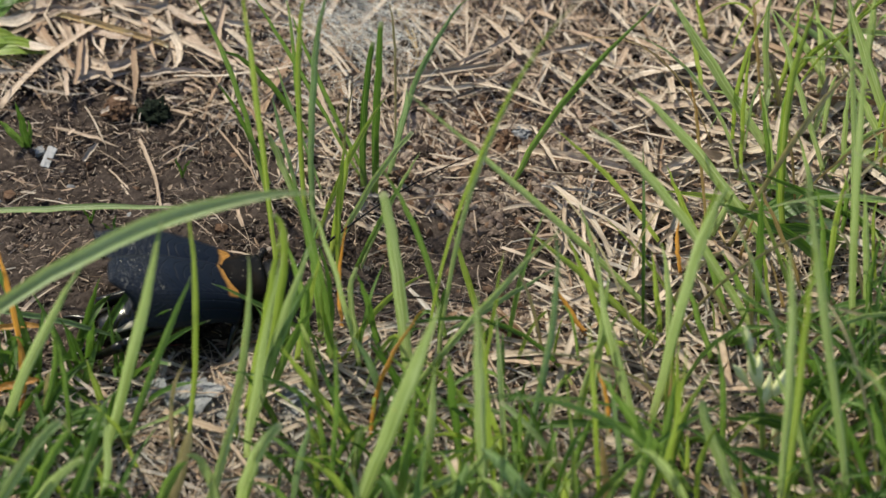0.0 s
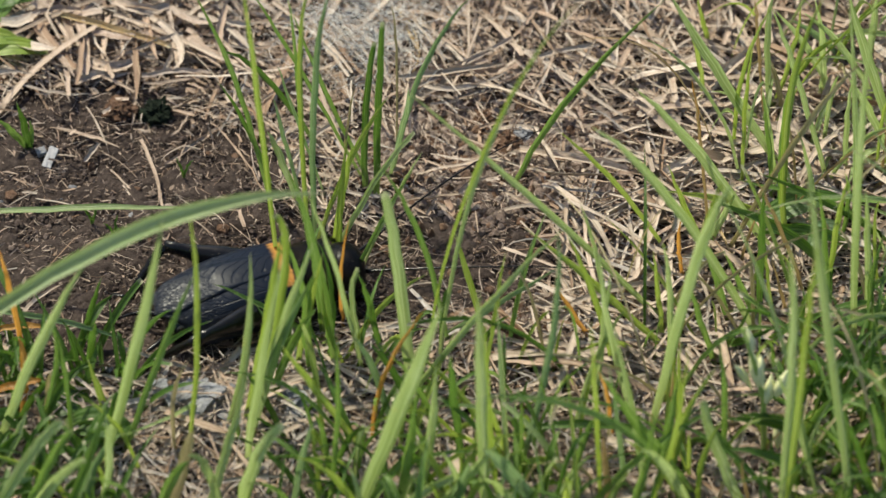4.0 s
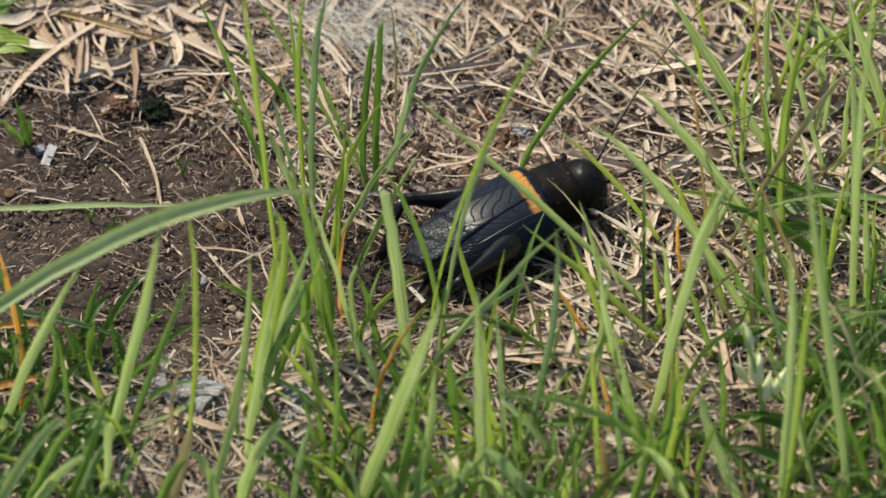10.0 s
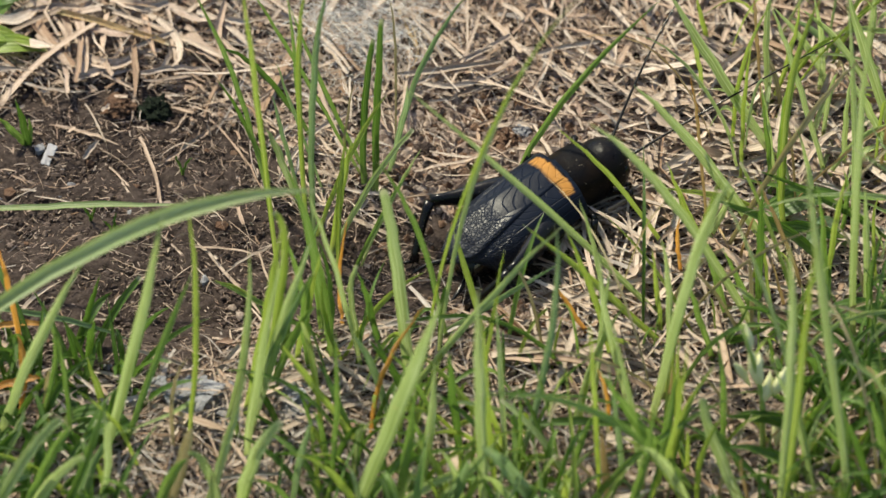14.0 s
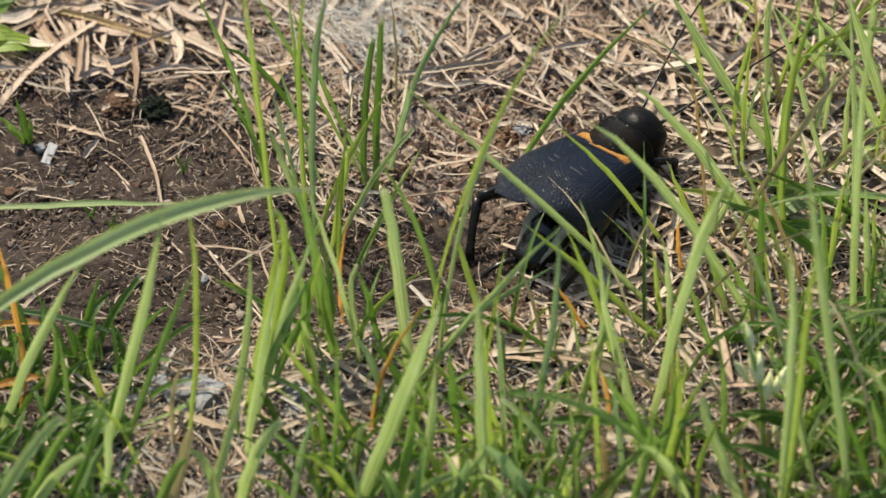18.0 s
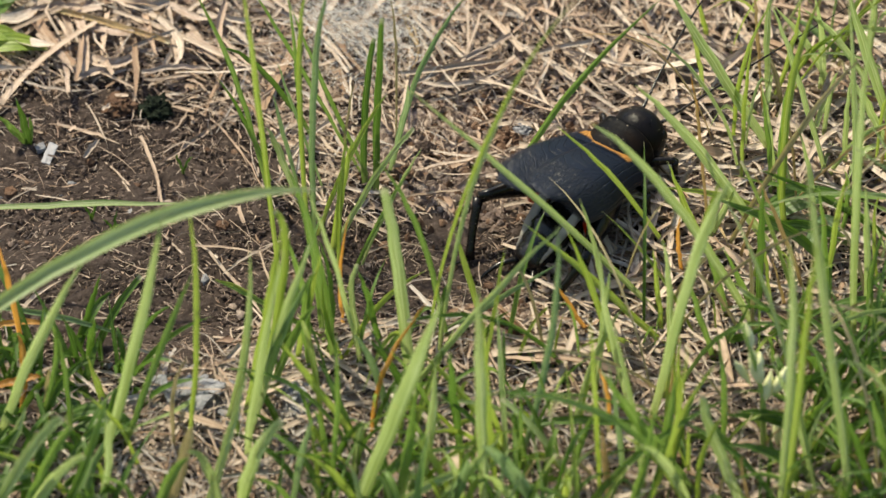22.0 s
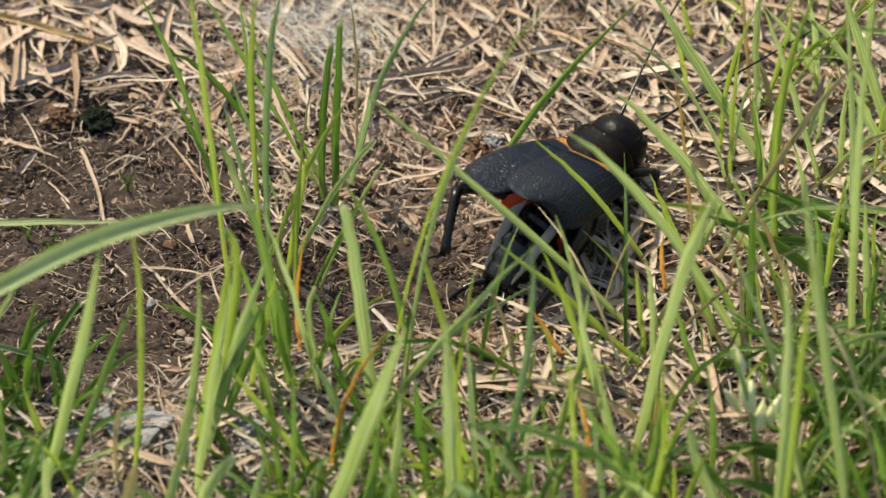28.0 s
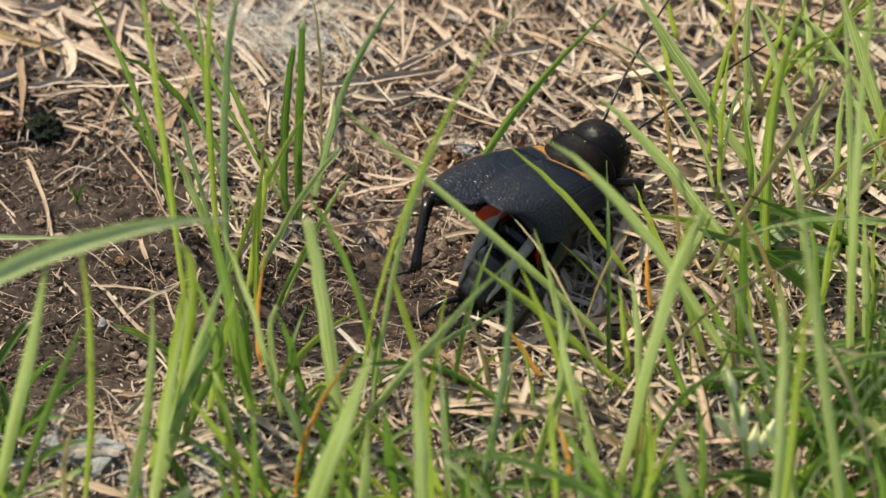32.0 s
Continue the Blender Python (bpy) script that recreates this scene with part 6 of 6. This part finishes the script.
lump("brown_husk", 23.9, 3.6, 0.95, CLAY, "small tan husk caught in dry grass", "husk", 11, 5)
lump("clay_clod", 8.0, -13.0, 1.3, CLAY, "brown clay clod among straw", "clod", 13, 14)


def chip(x, y, long, wide, high, turn, material, label, category, name, lift=0.0):
    """A flat splinter with broken corners."""
    bm = bmesh.new()
    bmesh.ops.create_cube(bm, size=1.0)
    bmesh.ops.subdivide_edges(bm, edges=bm.edges, cuts=3, use_grid_fill=True)
    for v in bm.verts:
        n = noise.noise_vector(v.co * 3.0 + Vector((x, y, 0)))
        v.co = Vector((v.co.x * long, v.co.y * wide, v.co.z * high)) + n * 0.18 * min(long, wide)
    ob = part(name, bm, material, None, smooth=False)
    ob.matrix_basis = pose(x * MM, y * MM, (float(ground_height(x, y)) + 0.55 + lift) * MM, 8, -12, turn)
    return tagged(ob, label, category)


chip(-44.0, 14.2, 2.7, 0.95, 0.3, 70, CHALK, "white papery chip lying on bare soil", "chip", "white_chip")
chip(-45.0, 15.0, 1.0, 0.9, 0.7, 20, PALE, "small grey stone on bare soil", "stone", "small_stone")
chip(40.4, 21.5, 0.5, 1.5, 0.4, 5, CHALK, "small white fleck among grass", "fleck", "white_fleck")
chip(0.8, -30.2, 3.6, 1.1, 0.2, -25, AMBER, "curled brown dead leaf piece under grass", "leaf", "dead_leaf")
chip(12.2, -35.6, 3.4, 1.4, 0.3, 8, AMBER, "orange-brown dead leaf piece under grass", "leaf", "dead_leaf")
chip(-24.0, -22.0, 4.2, 2.0, 0.4, 40, PALE, "flat grey flake of dried mud under straws", "mud flake", "mud_flake")
chip(-29.0, -20.5, 3.2, 1.5, 0.4, 15, PALE, "flat grey flake of dried mud under straws", "mud flake", "mud_flake")


for x, y, long, wide, turn in ((-28.5, -21.8, 3.4, 2.2, 20), (-25.2, -21.4, 3.0, 1.6, -30), (-26.8, -24.0, 3.6, 1.8, 50), (-16.2, -22.2, 2.6, 2.0, -50), (-31.0, -20.8, 2.2, 1.6, 10)):
    chip(x, y, long, wide, 0.5, turn, PALE, "flat bluish grey flake of dried mud under straws", "mud flake", "mud_flake", 1.3)


def broad_leaf(tuft, base, tip, width, material, lift=1.2, droop=0.4):
    """A rounded leaf with a fold along its middle."""
    base, tip = np.array(base, float), np.array(tip, float)
    path = arc(base, (base + tip) / 2 + (0, 0, lift), tip - (0, 0, droop), 11)
    s = np.linspace(0, 1, 11)
    v, f, uv = ribbon(path - np.array(tuft.location) / MM, width, (0, -0.3, 1.0), True, keel=0.12, across=5)
    mid = np.tile(path - np.array(tuft.location) / MM, (5, 1))
    v = mid + (v - mid) * np.tile(np.sin(math.pi * (0.06 + 0.90 * s)) ** 0.6, 5)[:, None]
    ob = mesh_of("leaf", v, f, material, uv)
    ob.parent = tuft
    return ob


sprout = grass_tuft((-46.4, 16.3, -0.5), "small green seedling with three leaves in bare soil")
tagged(sprout, category="seedling")
blade(sprout, (-46.4, 16.0, -1), (-46.8, 16.3, 2.6), (-47.6, 16.8, 6.6), 0.95, DEEP)
blade(sprout, (-46.4, 16.0, -1), (-48.0, 16.2, 2.0), (-49.8, 16.0, 4.4), 0.9, GREEN)
blade(sprout, (-46.3, 16.0, -1), (-46.0, 16.4, 1.6), (-46.2, 16.8, 3.4), 0.7, GREEN)
for at in ((-39.0, 5.0), (-36.5, 3.0), (-29.0, 12.0), (-40.5, -2.0)):
    tiny = grass_tuft((*at, -0.8), "tiny green seedling in bare soil")
    tagged(tiny, category="seedling")
    for k in range(3):
        a = 2.1 * k + at[0]
        blade(tiny, (*at, -1), (at[0] + 0.5 * math.cos(a), at[1] + 0.5 * math.sin(a), 0.8), (at[0] + 1.2 * math.cos(a), at[1] + 1.2 * math.sin(a), 1.7), 0.35, DEEP)

plant = grass_tuft((-49.0, 31.0, -0.5), "low broad-leaved weed with yellowing leaves")
tagged(plant, category="weed")
broad_leaf(plant, (-53.0, 29.6, 0.6), (-44.6, 29.4, 1.4), 2.6, LIME)
broad_leaf(plant, (-54.0, 30.4, 1.2), (-47.6, 30.6, 1.8), 2.4, LIME)
broad_leaf(plant, (-52.0, 36.0, 1.5), (-46.5, 36.5, 3.0), 3.2, DEEP)
broad_leaf(plant, (-51.0, 34.0, 1.2), (-47.0, 38.5, 3.5), 2.6, GREEN)
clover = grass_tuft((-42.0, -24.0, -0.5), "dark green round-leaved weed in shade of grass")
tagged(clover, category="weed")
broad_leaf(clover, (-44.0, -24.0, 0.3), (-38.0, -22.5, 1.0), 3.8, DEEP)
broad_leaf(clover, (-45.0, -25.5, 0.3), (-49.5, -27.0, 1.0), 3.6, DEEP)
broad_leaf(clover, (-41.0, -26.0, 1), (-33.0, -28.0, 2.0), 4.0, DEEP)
weed = grass_tuft((46.0, -17.0, -0.5), "dark green weed leaves between grass blades")
tagged(weed, category="weed")
broad_leaf(weed, (51.0, -18.5, 0.5), (44.0, -19.6, 2.0), 3.2, DEEP)
broad_leaf(weed, (50.5, -13.0, 1), (42.0, -12.0, 4.0), 3.6, DEEP)
broad_leaf(weed, (34.0, 3.0, 1), (44.0, 5.0, 4.0), 3.2, DEEP)
broad_leaf(weed, (44.0, 3.0, 1), (40.0, -2.0, 3.0), 2.8, BLUISH)

# seed head with papery husks
seed_head = new("grass_seed_head")
seed_head.location = Vector((35.0, -30.0, -1.0)) * MM
tagged(seed_head, "pale green grass seed head with papery husks", "seed head")


def husk(at, to, thick):
    bm = bmesh.new()
    tube(bm, between(at, to, 9, (0.1, 0, 0.15)), [0.06, 0.55 * thick, 0.9 * thick, thick, 0.95 * thick, 0.8 * thick, 0.55 * thick, 0.3 * thick, 0.04], 9, 0.75)
    return part("husk", bm, SEED, seed_head)
husk((-1.2, -0.0, 12.4), (-2.6, 1.0, 18.1), 0.88)
husk((-0.7, -0.0, 9.9), (-0.1, 1.0, 14.0), 0.84)
husk((0.4, -0.0, 11.2), (1.5, 1.0, 14.6), 0.81)
husk((-1.6, -0.0, 14.7), (-1.4, 1.0, 17.0), 0.68)
husk((0.9, -0.0, 2.6), (0.6, 1.0, 7.1), 0.68)
husk((-2.3, -0.0, 18.3), (-3.1, 1.0, 21.7), 0.54)
husk((-4.1, -0.0, 16.5), (-2.1, 1.0, 11.2), 0.47)
part("stem", tube(bmesh.new(), [(-0.3, -0.0, -8.2), (-0.5, -0.0, 1.7), (-0.9, -0.0, 11.0), (-2.0, -0.0, 16.5), (-3.5, -0.0, 22.4)], [0.35, 0.33, 0.3, 0.25, 0.15], 8), LIME_STEM, seed_head)

# dusty cobweb stretched between the straws
def cobweb():
    r = np.random.default_rng(77)
    vs, fs, us, k = [], [], [], 0
    for _ in range(620):
        x, y = r.normal(-9.5, 4.2), r.normal(33, 4.6)
        a, length = r.uniform(0, 2 * math.pi), r.uniform(1.0, 5.5)
        z = 1.6 + 1.4 * float(rough(x, y, 3, 12)) + r.uniform(0, 1.6)
        s = np.linspace(-0.5, 0.5, 6)
        path = np.stack([x + np.cos(a + 1.6 * s * r.normal()) * s * length, y + np.sin(a + 1.6 * s * r.normal()) * s * length, z + s * r.normal(0, 1.5)], 1)
        v, f, u = ribbon(path, r.uniform(0.025, 0.06), (r.normal(), -0.7, 0.8), True)
        vs.append(v)
        fs.append(np.array(f) + k * len(v))
        us.append(u)
        k += 1
    ob = mesh_of("cobweb", np.concatenate(vs), np.concatenate(fs).tolist(), SILK, np.concatenate(us))
    tagged(ob, "dusty grey cobweb over dry straw", "cobweb", kind="stuff")


cobweb()


# ---- grass that nobody could count ----
def meadow(name, count, seed, tall, wide, materials, label, where, box=(-70, 70, -62, 70)):
    r = np.random.default_rng(seed)
    for q, material in enumerate(materials):
        vs, fs, us = [], [], []
        for k, (x, y) in enumerate(spots(r, count // len(materials), where, box)):
            h = r.uniform(*tall)
            turn, lean = r.uniform(0, 2 * math.pi), r.uniform(0.1, 1.15)
            dx, dy = math.cos(turn) * h * lean, math.sin(turn) * h * lean
            z = float(ground_height(x, y)) - 0.8
            path = arc((x, y, z), (x + dx * 0.42, y + dy * 0.42, z + h * 0.6), (x + dx, y + dy, z + h * r.uniform(0.55, 1.0)), 9)
            v, f, u = ribbon(path, r.uniform(*wide), TOWARDS_VIEW + r.uniform(-0.7, 0.7, 3), r.random() < 0.2)
            vs.append(v)
            fs.append(np.array(f) + k * len(v))
            us.append(u)
        ob = mesh_of(name, np.concatenate(vs), np.concatenate(fs).tolist(), material, np.concatenate(us))
        tagged(ob, label, "grass", kind="stuff")


right_side = lambda x, y: (x > 31 + 8 * rough(x, y, 9, 8)) & (y < 42)
low_side = lambda x, y: (y < -24 + 5 * rough(x, y, 8, 9)) & (np.abs(x + 24) > 12)
meadow("short_grass", 80, 31, (6, 16), (0.3, 0.7), (LIGHT, LIME, TAN), "short green grass growing through litter", right_side)
meadow("tall_grass", 24, 34, (20, 42), (0.35, 0.7), (LIGHT, LIGHT, TAN), "tall thin green grass at the edge", lambda x, y: right_side(x - 5, y))
meadow("short_grass", 110, 32, (5, 13), (0.5, 1.0), (GREEN, DEEP, LIME), "short green grass growing through litter", low_side)
# shade under the taller blades is put into the deep green here
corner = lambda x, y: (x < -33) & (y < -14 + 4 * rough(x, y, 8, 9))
meadow("short_grass", 200, 35, (4, 12), (0.5, 1.1), (DEEP, DEEP), "short grass, its green darkened for the shade of taller blades", corner, (-58, -30, -50, 5))
middle = lambda x, y: (x > -22) & (x < 10) & (y < -12 - 0.25 * np.abs(x + 6))
meadow("short_grass", 110, 36, (5, 16), (0.3, 0.8), (DEEP, GREEN, LIME), "short green grass round the base of the tufts", middle, (-24, 12, -50, -8))
lower_middle = lambda x, y: (x > -13) & (x < 15) & (y < -27)
meadow("short_grass", 54, 41, (7, 18), (0.5, 1.1), (GREEN, LIGHT, LIME), "green grass crowding round the broad blades", lower_middle, (-14, 16, -50, -26))
lower_right = lambda x, y: (x > 6) & (y < -10 + 6 * rough(x, y, 8, 10))
meadow("thin_grass", 110, 37, (8, 24), (0.25, 0.6), (DEEP, GREEN, LIME, TAN), "thin green grass growing through straw", lower_right, (4, 58, -50, 0))
upper_right = lambda x, y: (x > 29 + 6 * rough(x, y, 8, 11)) & (y > 0)
meadow("thin_grass", 21, 38, (14, 32), (0.3, 0.6), (LIGHT, LIME, AMBER), "tall thin light green grass in the sun", upper_right, (24, 62, 0, 48))
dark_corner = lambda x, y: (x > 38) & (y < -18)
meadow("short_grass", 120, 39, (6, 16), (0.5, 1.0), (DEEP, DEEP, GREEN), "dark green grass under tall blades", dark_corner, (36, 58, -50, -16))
outside = lambda x, y: (np.abs(x) > 72) | (np.abs(y) > 75)
meadow("lawn", 2400, 33, (20, 45), (0.9, 1.6), (GREEN, LIGHT, LIME), "surrounding lawn of green grass", outside, (-320, 320, -200, 320))


# ---- what moves: the cricket leaves the hollow, crosses to the straw and sings ----
def body_pose(x, y, z, heading, nose):
    return pose(x * MM, y * MM, z * MM, 0, -nose, heading)


# seconds, place in mm, heading and nose-up angle in degrees
WAY = (
    (0.00, -24.2, -8.3, 3.0, 12, 0),
    (2.00, -24.0, -8.4, 3.0, 12, 0),
    (2.50, -23.4, -7.4, 3.0, 13, 0),
    (3.00, -23.1, -7.1, 3.0, 14, 0),
    (3.20, -21.5, -7.3, 2.8, 15, 0),
    (3.50, -21.4, -7.3, 2.8, 17, 0),
    (4.00, -17.0, -6.4, 3.0, 17, 1),
    (4.60, -10.0, -4.3, 3.6, 14, 0),
    (5.20, -3.7, -2.5, 4.2, 10, 2),
    (5.50, -3.0, -2.2, 4.3, 9, 1),
    (8.00, -3.0, -2.5, 4.3, 9, 1),
    (9.00, -2.6, -2.8, 4.3, 10, 1),
    (9.25, -1.8, -2.2, 4.1, 13, 2),
    (9.40, 0.2, -0.5, 4.3, 16, 3),
    (9.70, 7.1, 1.9, 4.7, 22, 4),
    (10.00, 10.0, 2.6, 4.9, 27, 5),
    (10.30, 12.0, 4.0, 5.1, 34, 5),
    (10.60, 12.8, 4.6, 5.1, 37, 5),
    (13.00, 12.8, 4.7, 5.1, 37, 5),
    (14.50, 12.9, 4.7, 5.1, 37, 5),
    (15.30, 14.6, 5.4, 5.3, 41, 6),
    (16.20, 17.0, 6.4, 5.6, 49, 8),
    (16.50, 17.3, 6.6, 5.6, 51, 8),
    (17.00, 17.5, 6.7, 5.6, 51, 8),
    (17.50, 17.6, 6.9, 6.2, 49, 9),
    (22.00, 17.6, 6.9, 6.2, 49, 9),
    (23.80, 17.5, 6.9, 6.4, 49, 9),
    (32.00, 17.4, 6.9, 6.4, 49, 9),
)
# seconds, lift of the wings in degrees, spread of the wings
SONG = ((0.0, 32, 6), (2.9, 32, 6), (3.3, 16, 1), (4.2, 2, -3), (17.0, 2, -3), (17.35, 27, 2), (18.2, 32, 3), (21.0, 35, 4), (22.1, 38, 5), (23.6, 43, 7), (32.0, 43, 7))
# seconds, droop of the abdomen in degrees
DROOP = ((0.0, 3), (3.0, 3), (4.2, 1), (17.0, 1), (17.5, 3), (22.0, 3), (23.6, 4), (32.0, 4))
# seconds, turn of the two feelers and their lift in degrees
FEEL = ((0.0, 20, -16, 2), (9.0, 24, -17, 0), (10.2, 22, -6, 12), (16.5, 20, -6, 10), (17.6, 12, -12, -4), (32.0, 12, -12, -4))
# seconds, tuck and raise of the far hind leg in degrees
TUCK = ((0.0, 26, -14), (3.0, 26, -14), (3.6, 0, 0), (22.9, 0, 0), (23.6, 8, 24), (32.0, 8, 24))
STEPS = ((3.2, 3.6), (3.7, 5.4), (9.1, 10.5), (14.7, 16.4))


def between_rows(rows, t):
    for a, b in zip(rows, rows[1:]):
        if a[0] <= t <= b[0]:
            s = (t - a[0]) / (b[0] - a[0])
            s = s * s * (3 - 2 * s)
            return [p + (q - p) * s for p, q in zip(a[1:], b[1:])]
    return list(rows[-1][1:])


def singing(t):
    return t < 3.0 or t > 17.5


def motions():
    walk(cricket, [(t, body_pose(*rest)) for t, *rest in WAY])
    # legs: each foot is set on the ground under it, and swings while the cricket walks
    times = sorted({round(t, 2) for t, *_ in (*WAY, *TUCK)} | {round(a + 0.1 * k, 2) for a, b in STEPS for k in range(int((b - a) * 10) + 1)})
    for thigh, hip, foot, side, name in legs:
        rows = []
        phase = {"hind": 0.0, "middle": math.pi, "front": 0.0}[name] + (math.pi if side > 0 else 0.0)
        for t in times:
            m = body_pose(*between_rows(WAY, t))
            stride = any(a <= t <= b for a, b in STEPS)
            swing = 1.3 * math.sin(2 * math.pi * t / 0.42 + phase) if stride else 0.0
            raise_by = max(0.0, 0.9 * math.cos(2 * math.pi * t / 0.42 + phase)) if stride else 0.0
            wide = 1.0 if name == "hind" and t > 16.3 else 0.0
            at = m @ (Vector((foot.x + swing, foot.y + side * 0.6 * wide, foot.z)) * MM)
            at.z = (float(ground_height(at.x / MM, at.y / MM)) + 0.9 + raise_by) * MM
            want = (m.inverted() @ at) - hip * MM
            turn = (foot - hip).rotation_difference(want).to_matrix().to_4x4()
            if name == "hind" and side > 0:
                tuck, up = between_rows(TUCK, t)
                turn = pose(0, 0, 0, 0, up, tuck) @ turn
            rows.append((t, Matrix.Translation(hip * MM) @ turn))
        walk(thigh, [(0.0, rows[0][1])] + rows[1:] if rows[0][0] == 0.0 else rows)
    # wings: folded, or lifted and trembling in short chirps
    for ob, side in wings:
        rows, t, root = [], 0.0, ob.location.copy()
        while t <= 32.0:
            lift, spread = between_rows(SONG, t)
            beat = 0.0
            if singing(t) and (t % 0.36) < 0.2:
                beat = 1.0 if round(t * 30) % 4 < 2 else -1.0
            k = max(0.0, lift - 4) / 39.0
            lift, spread = lift * (1.0 - 0.08 * side * min(1.0, k)), spread * (1.15 if side > 0 else 0.85)
            turn = pose(0, 0, 0, side * (5 * min(1.0, k) - 3) + side * 2.0 * beat * k, lift + 1.5 * beat * k, -side * (spread + 2.0 * beat * k) * 1.0)
            rows.append((t, Matrix.Translation(root + Vector((1.5, 0, -0.8)) * MM * k) @ turn))
            t += 1 / 15 if singing(t) or 3.0 <= t < 4.4 or 16.9 < t <= 17.6 else 0.5
        rows.append((32.0, rows[-1][1]))
        walk(ob, rows)
    walk(abdomen, [(t, pose(0, 0, 0, 0, -droop, 0)) for t, droop in DROOP])
    # feelers: slowly searching
    for ob, side in antennae:
        place, rows = ob.location.copy(), []
        for k in range(65):
            t = k * 0.5
            far, near, lift = between_rows(FEEL, t)
            calm = 0.3 if t > 17 else 0.6
            yaw = (far if side > 0 else near) + calm * 5 * math.sin(1.3 * t + side)
            lift += calm * 3 * math.sin(0.9 * t + 2 * side)
            rows.append((t, Matrix.Translation(place) @ pose(0, 0, 0, 0, -lift, yaw)))
        walk(ob, rows)


motions()
